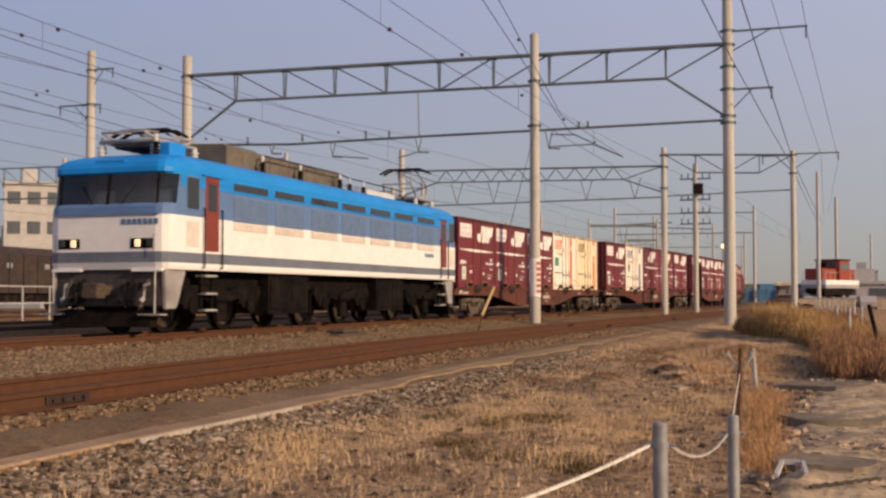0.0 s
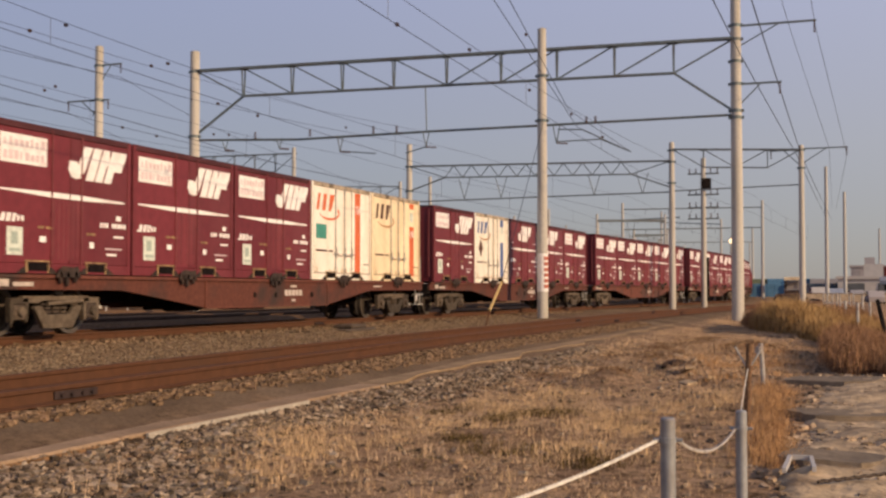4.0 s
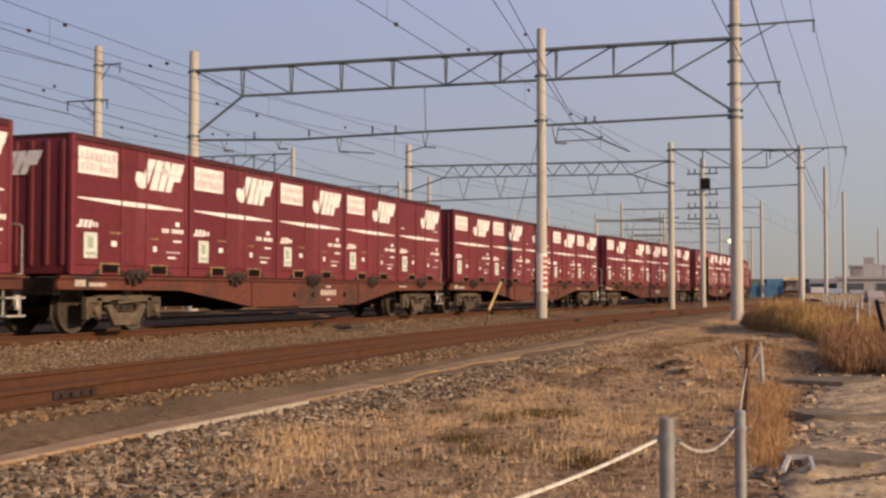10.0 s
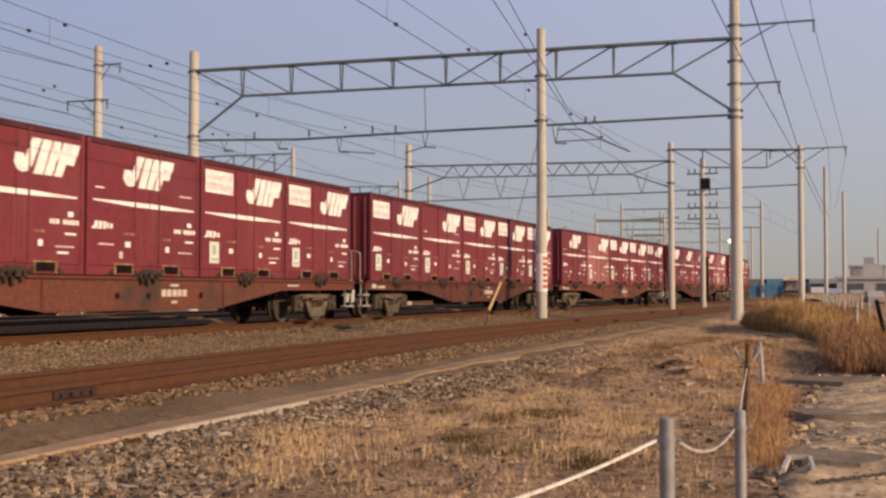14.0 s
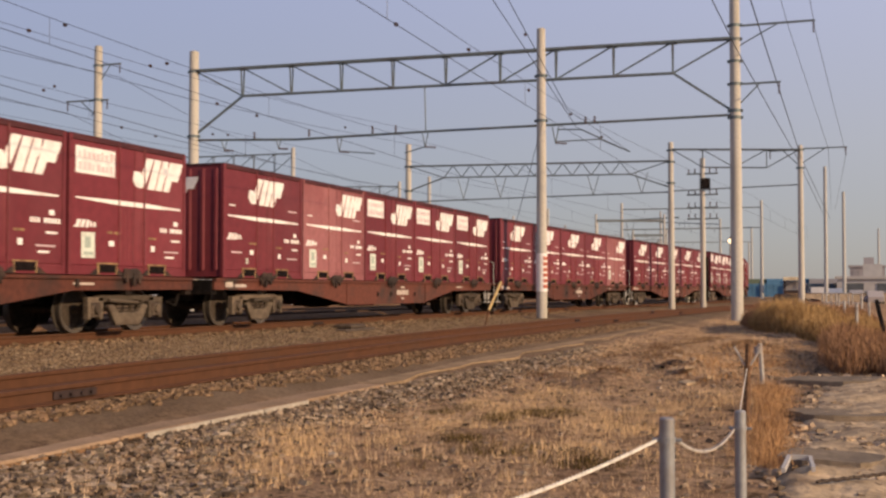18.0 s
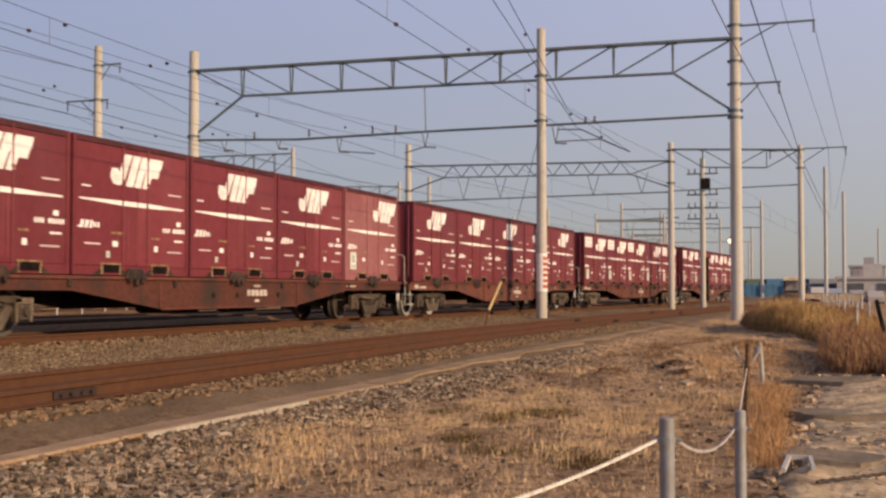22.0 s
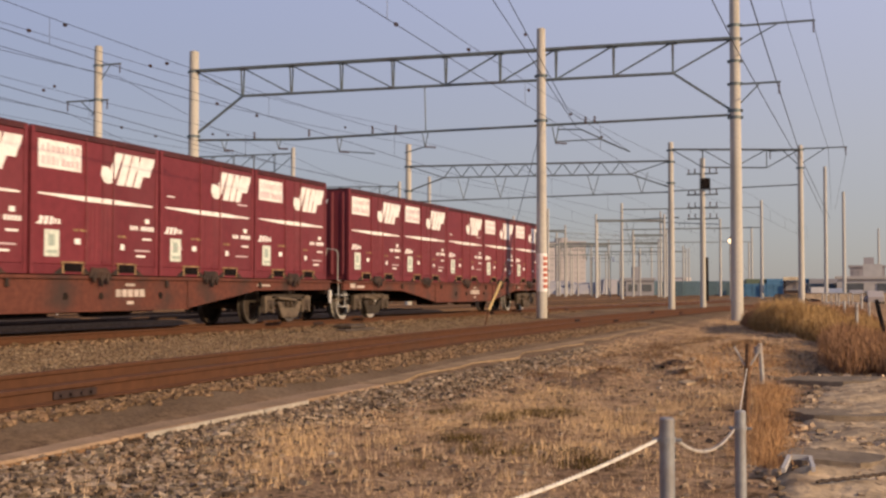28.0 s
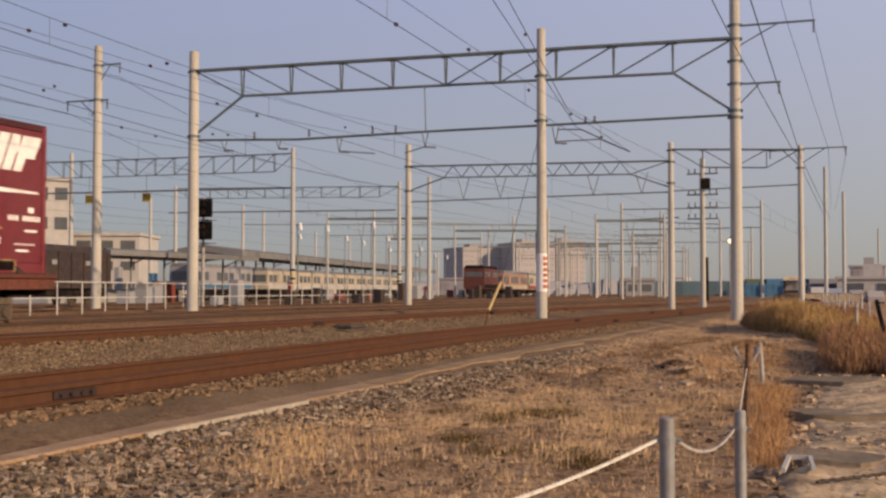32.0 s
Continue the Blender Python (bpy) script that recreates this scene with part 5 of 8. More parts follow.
stones("gravel_verge", "loose grey-brown gravel beside the cable trough", 44000, place_verge, 0.031, STONE_GREY, 1)
stones("ballast_bed", "rust-stained ballast stones under the near track", 42000, place_near, 0.031, STONE, 2)
stones("ballast_bed", "brown ballast stones between the two tracks", 42000, place_middle, 0.028, STONE_STRAW, 3)
stones("ballast_bed", "rust-stained ballast stones under the train's track", 6000, place_main, 0.06, STONE, 4)


def place_scatter(g, n):
    x = 5 + 22 * g.random(n) ** 1.2
    y = -8.1 - 5.0 * g.random(n)
    return x, y


stones("scattered_stones", "scattered small stones among the dry grass", 2600, place_scatter, 0.034, STONE_GREY, 6)

# rails as real profiles along the line
PROFILE = [(-0.0635, -0.153), (0.0635, -0.153), (0.0635, -0.142), (0.012, -0.125), (0.009, -0.045), (0.0325, -0.036), (0.0325, -0.004), (0.026, 0.0), (-0.026, 0.0), (-0.0325, -0.004), (-0.0325, -0.036), (-0.009, -0.045), (-0.012, -0.125), (-0.0635, -0.142)]


def rail(path, mat_top):
    bm = bmesh.new()
    prev = None
    k = len(PROFILE)
    for x, y in path:
        ring = [bm.verts.new((x, y + a, b)) for a, b in PROFILE]
        if prev:
            for i in range(k):
                f = bm.faces.new((prev[i], prev[(i + 1) % k], ring[(i + 1) % k], ring[i]))
                f.material_index = 1 if i in (6, 7, 8) else 0
        prev = ring
    bmesh.ops.recalc_face_normals(bm, faces=bm.faces[:])
    return bm, [RUST if mat_top is not RUST_DULL else RUST_DULL, mat_top]


SLEEPER = material("sleeper_concrete", (0.21, 0.165, 0.13), 0.95, 0, 0.15, 12, 0.3, 0.3, 2, (0.11, 0.065, 0.04), per_object=0.2)
bm = bmesh.new()
box(bm, -0.11, -1.0, -0.30, 0.11, 1.0, -0.155)
bevel(bm, 0.02)
SLEEPER_MESH = mesh_of("sleeper", bm, SLEEPER)
bm = bmesh.new()
for sy in (-1, 1):
    box(bm, -0.28, sy * 0.028 - 0.012, -0.115, 0.28, sy * 0.028 + 0.012, -0.05)
    for dx in (-0.2, -0.07, 0.07, 0.2):
        rod(bm, (dx, sy * 0.035, -0.085), (dx, sy * 0.062, -0.085), 0.016, 6)
JOINT_MESH = mesh_of("rail_joint", bm, material("joint_steel", (0.048, 0.031, 0.028), 0.8, 0.2, 0.15, 20, 0.2, 0.3, 6))


def track(label, centre, x0, x1, step, top, sleepers, joints):
    tr = thing("railway_track", None, None, label, "railway track", kind="structure")
    xs = np.arange(x0, x1 + step, step)
    for off in (-0.565, 0.565):
        bm, mats = rail([(x, centre(x) + off) for x in xs], top)
        r = part("rail", bm, mats, tr, "rust-brown steel rail")
        for x in joints:
            part("rail_joint", JOINT_MESH, None, r, "dark fishplate joint", pose(x, centre(x) + off, 0))
    for x in np.arange(sleepers[0], sleepers[1], 0.62):
        s = part("sleeper", SLEEPER_MESH, None, tr, m=pose(x, centre(x), -0.025, 0, 0, math.degrees(math.atan(slope(x)))))
    return tr


track("rusty near railway track with worn rails on ballast", near_y, -12, 130, 2.0, RUST, (5, 40), (8.15, 33.2))
track("railway track with rusty rails that carries the train", lambda x: MAIN_Y + lat(x), -70, 330, 3.0, RAILTOP, (12, 50), (28.0, 53.0))
for k, (dy, lb) in enumerate(((5.4, "first"), (9.6, "second"), (17.0, "third"), (24.5, "fourth"), (29.0, "fifth"))):
    track("rusty yard track among the ballast beyond the train", lambda x, d=dy: MAIN_Y + d + lat(x) * (0.9 - 0.1 * k), 5, 300, 6.0, RUST_DULL, (0, 0), ())

# ballast of the yard tracks beyond, as low banks
for dy in (5.4, 9.6, 17.0, 24.5, 29.0):
    bm = bmesh.new()
    prev = None
    for x in np.arange(0, 320, 8.0):
        c = MAIN_Y + dy + lat(x) * 0.8
        ring = [bm.verts.new((x, c + a, b)) for a, b in ((-2.3, -0.29), (-1.5, -0.055), (1.5, -0.055), (2.3, -0.29))]
        if prev:
            for i in range(3):
                bm.faces.new((prev[i], ring[i], ring[i + 1], prev[i + 1]))
        prev = ring
    bmesh.ops.recalc_face_normals(bm, faces=bm.faces[:])
    thing("ballast_bank", bm, BALLAST, "low bank of brown ballast under a yard track", "ballast", kind="structure")

# cable trough with concrete lids
TROUGH = material("trough_concrete", (0.345, 0.232, 0.145), 0.9, 0, 0.1, 20, 0.3, 0.35, 1.4, (0.23, 0.158, 0.10), per_object=0.12)
bm = bmesh.new()
box(bm, -0.497, -0.31, -0.05, 0.497, 0.50, 0.0)
bevel(bm, 0.012)
LID = mesh_of("lid", bm, TROUGH)
bm = bmesh.new()
for y in (-0.335, 0.505):
    box(bm, 0, y, -0.12, 15.0, y + 0.02, -0.022)
# side walls take the darker ballast colour, to hold down their sunlit faces
tr = thing("cable_trough", bm, BALLAST, "weathered concrete cable trough beside the near track", "cable trough", kind="structure", m=pose(-3.0, -7.86, -0.262, 0, 0, 0.8))
for i in range(15):
    part("lid", LID, None, tr, m=pose(0.5 + i, 0.0 + random.uniform(-0.006, 0.006), random.uniform(-0.004, 0.006), random.uniform(-0.4, 0.4), random.uniform(-0.4, 0.4), random.uniform(-0.3, 0.3)))
# pale strip stands in for the part of the near edge that catches sun
bm = bmesh.new()
for i, x in enumerate(np.arange(10.25, 12.4, 0.9)):
    box(bm, x, -0.362, -0.10, x + 0.88, -0.34, 0.002)
part("kerb_strip", bm, material("sunlit_edge_pale", (0.40, 0.35, 0.285), 0.9, 0, 0.08, 20, 0.2, 0.2, 3), tr, "pale strip painted as the trough's sunlit edge")
bm = bmesh.new()
prism(bm, [(x, -7.12 + 0.012 * (x - 12) + 0.10 * math.sin(x * 1.3) * math.sin(x * 0.37)) for x in np.arange(12, 40, 0.5)] + [(x, -7.85 + 0.018 * (x - 12) + 0.16 * math.sin(x * 1.9) * math.cos(x * 0.53)) for x in np.arange(39.5, 11.5, -0.5)], -0.40, -0.258, "z")
thing("dirt_path", bm, material("path_earth", (0.31, 0.215, 0.128), 0.97, 0, 0.15, 6, 0.5, 0.35, 0.9, (0.22, 0.15, 0.092), fine=30), "flat tan dirt path beside the rails", "path", kind="structure")

# low point machine and rods beside the train's track
bm = bmesh.new()
box(bm, -0.9, -0.3, -0.2, 0.9, 0.3, 0.0)
box(bm, -0.5, -0.26, 0.0, 0.4, 0.26, 0.1)
bevel(bm, 0.03)
pm = thing("point_machine", bm, BOGIE, "low dusty brown point machine beside the rails", "point machine", m=pose(27.0, -0.75, -0.17))
for dx in (-3.2, 2.4):
    bm = bmesh.new()
    rod(bm, (dx, 0.1, -0.02), (dx * 0.25, 0.1, -0.05), 0.03, 6)
    part("rod", bm, BLACK, pm)


# ---- poles, portals and overhead wires ----
POLE_FAR = material("pole_concrete_far", (0.44, 0.42, 0.39), 0.85, 0, 0.06, 6, 0.1, 0.15, 0.7, (0.3, 0.27, 0.24), streaks=5)
HAZY_STEEL = material("weathered_steel", (0.165, 0.185, 0.19), 0.6, 0.3, 0.1, 8, 0.1, 0.2, 0.8, (0.15, 0.12, 0.10))
INSULATOR = material("insulator_brown", (0.10, 0.055, 0.04), 0.25, 0, 0.1, 20, 0.0)
BAND_YELLOW = material("band_yellow", (0.60, 0.42, 0.08), 0.7, 0, 0.1, 10, 0.1, 0.25, 3)
LABEL_RED = material("label_red", (0.46, 0.16, 0.115), 0.7, 0, 0.1, 10, 0.0)


def pole(x, y, z0, z1, r=0.19, label="tall round concrete pole standing in the railway yard", mat=CONCRETE, bands=(), seg=16, group="poles of the yard"):
    """A spun concrete pole, slightly tapered, with steel bands and a capped top."""
    p = thing("catenary_pole", None, None, label, "pole", group, m=pose(x, y, z0))
    h = z1 - z0
    bm = bmesh.new()
    rod(bm, (0, 0, -0.15), (0, 0, h), r * 1.12, seg, r * 0.88)
    part("shaft", bm, mat, p, smooth=True)
    bm = bmesh.new()
    rod(bm, (0, 0, h), (0, 0, h + 0.04), r * 0.9, seg, r * 0.55)
    part("cap", bm, mat, p)
    for z in bands:
        bm = bmesh.new()
        k = r * (1.12 - 0.24 * (z - z0) / h) + 0.012
        rod(bm, (0, 0, z - z0 - 0.06), (0, 0, z - z0 + 0.06), k, seg)
        box(bm, -0.05, -k - 0.07, z - z0 - 0.05, 0.05, -k + 0.02, z - z0 + 0.05)
        box(bm, -0.05, k - 0.02, z - z0 - 0.05, 0.05, k + 0.07, z - z0 + 0.05)
        part("steel_band", bm, STEEL, p, "galvanised clamp band")
    return p


def insulator(bm, a, b, n=5, r=0.055):
    a, b = Vector(a), Vector(b)
    rod(bm, a, b, 0.014, 5)
    for i in range(n):
        c = a.lerp(b, (i + 0.5) / n)
        d = (b - a).normalized() * 0.018
        rod(bm, c - d, c + d, r, 8, r * 0.5)


def bracket(p, x, y, z, y1, label="steel cross arm"):
    """A cross arm on pole p from its shaft to y1, with a brace and a hanging insulator; world numbers."""
    o = Vector(p.matrix_basis.translation)
    bm = bmesh.new()
    beam(bm, Vector((x, y, z)) - o, Vector((x, y1, z)) - o, 0.07, 0.07)
    s = 1 if y1 > y else -1
    if abs(y1 - y) > 1.0:
        rod(bm, Vector((x, y + s * 0.15, z - 0.75)) - o, Vector((x, y + (y1 - y) * 0.55, z)) - o, 0.025, 6)
    arm = part("cross_arm", bm, STEEL, p, label)
    bm = bmesh.new()
    insulator(bm, Vector((x, y1 - s * 0.06, z)) - o, Vector((x, y1 - s * 0.06, z - 0.45)) - o)
    part("insulator", bm, INSULATOR, arm)
    return arm


def truss(name, label, a, b, depth, bays, knee, style, mat=STEEL, k=1.0, ends=1):
    """A lattice beam from a to b (its top chord); each member is a part. knee: how far the braces reach down the poles."""
    t = thing(name, None, None, label, "portal beam", "portal beams of the yard")
    a, b = Vector(a), Vector(b)
    dn = Vector((0, 0, -depth))
    def member(nm, p, q, w):
        bm = bmesh.new()
        beam(bm, p, q, w, w)
        return part(nm, bm, mat, t)
    sx = Vector((0.14 * k, 0, 0))
    for s in (-1, 1):
        member("top_chord", a + s * sx, b + s * sx, 0.085 * k)
    n0, n1 = ends, bays - ends
    P = [a.lerp(b, i / bays) for i in range(bays + 1)]
    for s in (-1, 1):
        member("bottom_chord", P[n0] + dn + s * sx * 0.6, P[n1] + dn + s * sx * 0.6, 0.07 * k)
    for i in range(n0, n1 + 1):
        if style == "post":
            member("post", P[i] + sx, P[i] + dn + sx * 0.4, 0.05 * k)
            member("post", P[i] - sx, P[i] + dn - sx * 0.4, 0.05 * k)
            member("gusset", P[i] + Vector((0, -0.16, -0.03)), P[i] + Vector((0, 0.16, -0.03)), 0.12 * k)
        if i < n1:
            if style == "post":
                up_left = i < bays // 2
                member("diagonal", P[i] if up_left else P[i + 1], (P[i + 1] if up_left else P[i]) + dn, 0.055 * k)
            else:
                mid = (P[i] + P[i + 1]) / 2
                member("diagonal", P[i] + dn, mid, 0.05 * k)
                member("diagonal", mid, P[i + 1] + dn, 0.05 * k)
    member("diagonal", P[0], P[n0] + dn, 0.06 * k)
    member("diagonal", P[-1], P[n1] + dn, 0.06 * k)
    if knee:
        member("knee_brace", P[n0] + dn, Vector((P[0].x, P[0].y, P[0].z - knee)), 0.085 * k)
        member("knee_brace", P[n1] + dn, Vector((P[-1].x, P[-1].y, P[-1].z - knee)), 0.085 * k)
    return t


def wire(label, pts, r=0.012, sag=0.0, group="overhead wires", droop_n=10, name="overhead_wire"):
    """A hanging wire through its supports, with its sag in every span."""
    bm = bmesh.new()
    path = []
    for a, b in zip(pts[:-1], pts[1:]):
        a, b = Vector(a), Vector(b)
        n = droop_n if (b - a).length > 6 else 2
        for i in range(n):
            u = i / n
            p = a.lerp(b, u)
            p.z -= 4 * sag * u * (1 - u) * min(1.0, (b - a).length / 45) ** 2
            path.append(p)
    path.append(Vector(pts[-1]))
    prev = None
    for p in path:
        ring = [bm.verts.new((p.x, p.y + r * math.cos(k * 1.2566), p.z + r * math.sin(k * 1.2566))) for k in range(5)]
        if prev:
            for k in range(5):
                bm.faces.new((prev[k], prev[(k + 1) % 5], ring[(k + 1) % 5], ring[k]))
        prev = ring
    return thing(name, bm, WIRE, label, "wire", group)


# nearest portal
pole(42.93, 13.80, -0.25, 10.98, 0.225, bands=(10.12, 7.35))
pm = pole(42.51, -1.60, -0.10, 10.69, 0.185, "slim ochre-grey concrete pole with a red and white label", bands=(8.9, 7.2))
pr = pole(44.17, -8.59, -0.50, 12.6, 0.205, bands=(10.64, 10.12, 9.3, 8.45, 7.45, 7.2))
pf = pole(46.88, 21.58, -0.25, 12.55, 0.215, bands=(11.62, 9.97))
truss("portal_beam", "bluish galvanised lattice beam across the tracks on concrete poles", (42.95, 13.75, 10.16), (44.15, -8.55, 10.16), 1.18, 10, 2.75, "post")
bm = bmesh.new()
pts = [(42.95, 13.75, 7.2), (43.2, 9.0, 7.05), (43.4, 3.3, 7.14), (43.5, -1.4, 7.17), (44.1, -8.5, 7.3)]
for p, q in zip(pts[:-1], pts[1:]):
    rod(bm, p, q, 0.05, 8)
pipe = thing("support_pipe", bm, STEEL, "horizontal steel pipe below the portal beam", "pipe")
for y, drop in ((9.78, 0.42), (7.05, 0.65), (3.35, 0.6), (-1.94, 0.66), (12.3, 0.4)):
    x = 43.3 - y * 0.03
    bm = bmesh.new()
    for s in (-1, 1):
        rod(bm, (x, y + s * 0.14, 7.12), (x, y, 7.1 - drop), 0.022, 6)
    hang = part("hanger", bm, STEEL, pipe, "steel hanger bracket")
    bm = bmesh.new()
    insulator(bm, (x, y, 7.1 - drop), (x, y - 0.45, 7.06 - drop))
    part("insulator", bm, INSULATOR, hang)
for y in (10.9, 8.4, 5.6, 4.6, -3.1, -3.45):
    x = 43.3 - y * 0.03
    bm = bmesh.new()
    insulator(bm, (x, y, 7.12), (x, y, 7.42), 4, 0.07)
    part("pin_insulator", bm, INSULATOR, pipe)
bm = bmesh.new()
rod(bm, (43.4, 3.45, 9.0), (43.4, 3.40, 7.15), 0.025, 6)
part("drop_rod", bm, STEEL, pipe)
for a, b in (((43.4, 3.35, 6.55), (43.4, 4.3, 6.32)), ((43.4, -1.94, 6.5), (43.6, -3.6, 6.55)), ((43.6, -1.94, 7.0), (43.6, -2.9, 6.95)), ((43.6, -2.9, 6.95), (43.6, -3.6, 6.6)), ((43.4, 7.05, 6.5), (43.4, 5.6, 6.35)), ((43.4, -3.6, 6.55), (43.4, -4.8, 6.0))):
    bm = bmesh.new()
    rod(bm, a, b, 0.025, 6)
    part("steady_arm", bm, STEEL, pipe)

# arms and small gear of the near poles
bracket(pr, 44.17, -8.59, 10.62, -11.45)
bracket(pr, 44.17, -8.59, 8.44, -10.22)
bracket(pf, 46.88, 21.58, 11.65, 20.3)
bracket(pf, 46.88, 22.1, 9.95, 21.0)
bracket(pf, 46.88, 21.58, 9.97, 23.4)
bm = bmesh.new()
q = [(0.18, -0.17, 0.74), (0.18, 0.14, 0.74)]
rod(bm, (0, 0, 0.85), (0, 0, 2.28), 0.214, 16, 0.210, caps=False)
lab = part("warning_label", bm, WHITE, pm, "white wrap-round label with red unreadable marks")
for i in range(6):
    z = 0.98 + i * 0.21
    bm = bmesh.new()
    for a in (-120, -100, -80):
        c = Matrix.Rotation(radians(a - 20), 4, "Z")
        box(bm, 0.212, -0.036, z, 0.222, 0.036, z + 0.13, c)
    part("label_mark", bm, LABEL_RED, lab, "red bar")
bm = bmesh.new()
rod(bm, (0.22, 0.1, 1.9), (0.22, 0.1, 7.8), 0.02, 6)
box(bm, 0.2, 0.0, 2.0, 0.42, 0.3, 3.1)
part("cable_box", bm, PALE_STEEL, pm, "pale box on the back of the pole")
# guy wire with its yellow guard
bm = bmesh.new()
rod(bm, (33.35, -2.4, 0.18), (34.6, -2.4, 1.04), 0.045, 8)
gw = thing("guy_guard", bm, YELLOW, "leaning yellow guard on a guy wire beside the track", "guy guard")
bm = bmesh.new()
rod(bm, (33.0, -2.4, -0.27), (33.35, -2.4, 0.18), 0.025, 6)
part("anchor_rod", bm, RUST, gw, "rusty anchor rod")
bm = bmesh.new()
rod(bm, (34.6, -2.4, 1.04), (42.4, -1.7, 7.2), 0.012, 5)
part("guy_wire", bm, WIRE, gw)

# second portal, behind it
pole(66.0, 13.05, -0.25, 9.69, 0.19, bands=(8.35, 6.85))
pb = pole(66.0, -2.85, -0.15, 9.13, 0.17, bands=(8.7, 8.05, 6.85))
pc = pole(66.0, -9.84, -0.60, 8.67, 0.155, "ochre-streaked concrete pole rising behind the dry shrubs", bands=(8.44, 7.45))
truss("portal_beam", "weathered lattice beam of the second portal", (66, 13.0, 8.37), (66, -2.8, 8.11), 0.72, 14, 1.5, "warren", HAZY_STEEL, 0.9, 2)
truss("portal_beam", "plain lattice beam out to the pole in the shrubs", (66, -2.9, 8.75), (66, -9.8, 8.46), 1.0, 4, 0, "post", HAZY_STEEL, 0.9, 1)
bracket(pc, 66, -9.84, 8.5, -12.25)
bracket(pc, 66, -9.84, 8.44, -8.2)
bm = bmesh.new()
rod(bm, (66, 12.9, 6.2), (66, -2.8, 6.35), 0.04, 6)
pipe2 = thing("support_pipe", bm, HAZY_STEEL, "steel pipe below the second portal beam", "pipe")
for y in (9.5, 7.2, 1.6, -1.2):
    bm = bmesh.new()
    for s in (-1, 1):
        rod(bm, (66, y + s * 0.35, 7.5), (66, y, 6.3), 0.025, 5)
    part("hanger", bm, HAZY_STEEL, pipe2)
bm = bmesh.new()
rod(bm, (66, -2.9, 6.4), (66, -9.8, 6.55), 0.035, 6)
part("outer_pipe", bm, HAZY_STEEL, pipe2)
# dark-topped switch pole
pd = pole(73.4, -3.66, -0.15, 9.0, 0.17, "concrete pole with switchgear and cables")
for z in (8.2, 6.9, 6.1, 5.4):
    bm = bmesh.new()
    box(bm, -0.1, -0.95, z - 0.04, 0.1, 0.95, z + 0.04)
    arm = part("cross_arm", bm, HAZY_STEEL, pd)
    for y in (-0.85, -0.45, 0.45, 0.85):
        bm = bmesh.new()
        insulator(bm, (0, y, z + 0.04), (0, y, z + 0.34), 4, 0.07)
        part("insulator", bm, INSULATOR, arm)
bm = bmesh.new()
box(bm, -0.3, -0.45, 7.2, 0.3, 0.1, 7.9)
part("switch_box", bm, BLACK, pd, "dark switch box")
bm = bmesh.new()
rod(bm, (0.0, -0.24, 0.3), (0.0, -0.24, 3.0), 0.09, 8)
part("cable_guard", bm, BLACK, pd, "dark cable guard")

# left portals further back
for x, y, z0, z1, lb in ((84.97, 30.65, -0.2, 12.44, 1), (87.4, 54.2, -0.2, 13.2, 1), (112.0, 32.2, -0.2, 12.1, 1), (107.8, 56.4, -0.2, 12.0, 1), (107.2, 27.1, -0.2, 12.0, 0), (144.3, 48.9, -0.2, 11.8, 0), (151.2, -1.06, -0.2, 12.15, 0), (167.6, 36.2, -0.2, 12.0, 0),
                        (194.8, 48.7, -0.2, 12, 0), (148, 16, -0.2, 12, 0), (165.8, 23.1, -0.2, 11, 0), (209.3, 25.8, -0.2, 11, 0), (185.6, 7.9, -0.2, 12, 0), (133.2, 62.6, -0.2, 12, 0), (119.8, 67.6, -0.2, 12, 0), (143.5, 65.2, -0.2, 12, 0), (226.3, 69.7, -0.2, 9, 0),
                        (213.9, 41.3, -0.2, 12, 0), (250.4, 47.4, -0.2, 12, 0), (224.5, 27.5, -0.2, 9, 0), (195.1, 18.7, -0.2, 14, 0), (239.1, 21.3, -0.2, 10, 0), (216.1, 5.8, -0.2, 12, 0), (154.7, 27.5, -0.2, 12, 0), (139.6, -11.0, -0.7, 12, 0), (130.3, -9.3, -0.7, 14, 0), (223.9, -15.7, -0.7, 12, 0),
                        (262, 58, -0.2, 11, 0), (300, 50, -0.2, 11, 0), (330, 66, -0.2, 12, 0), (180, 75, -0.2, 11, 0), (205, 80, -0.2, 11, 0), (270, 33, -0.2, 11, 0), (310, 30, -0.2, 12, 0), (280, 12, -0.2, 12, 0)):
    p = pole(x, y, z0, z1, 0.19, "distant pale concrete pole among the yard wires" if not lb else "pale concrete pole with a yellow and black band", POLE_FAR, seg=10)
    if lb:
        for i in range(4):
            bm = bmesh.new()
            rod(bm, (0, 0, 1.55 + i * 0.35), (0, 0, 1.72 + i * 0.35), 0.222, 12)
            part("hazard_band", bm, BAND_YELLOW if i % 2 == 0 else BLACK, p, "hazard band")
truss("portal_beam", "long lattice beam of a far portal", (85.5, 30.7, 12.05), (86.5, 62.0, 12.4), 1.45, 16, 0, "post", HAZY_STEEL, 0.9, 1)
truss("portal_beam", "far lattice beam between pale poles", (112, 32.2, 11.64), (110, 58.0, 12.0), 1.1, 12, 0, "post", HAZY_STEEL, 0.9, 1)
truss("portal_beam", "far portal beam over the yard", (167.6, 36.2, 9.9), (200, 20, 9.9), 0.8, 8, 0, "warren", HAZY_STEEL, 0.8, 1)
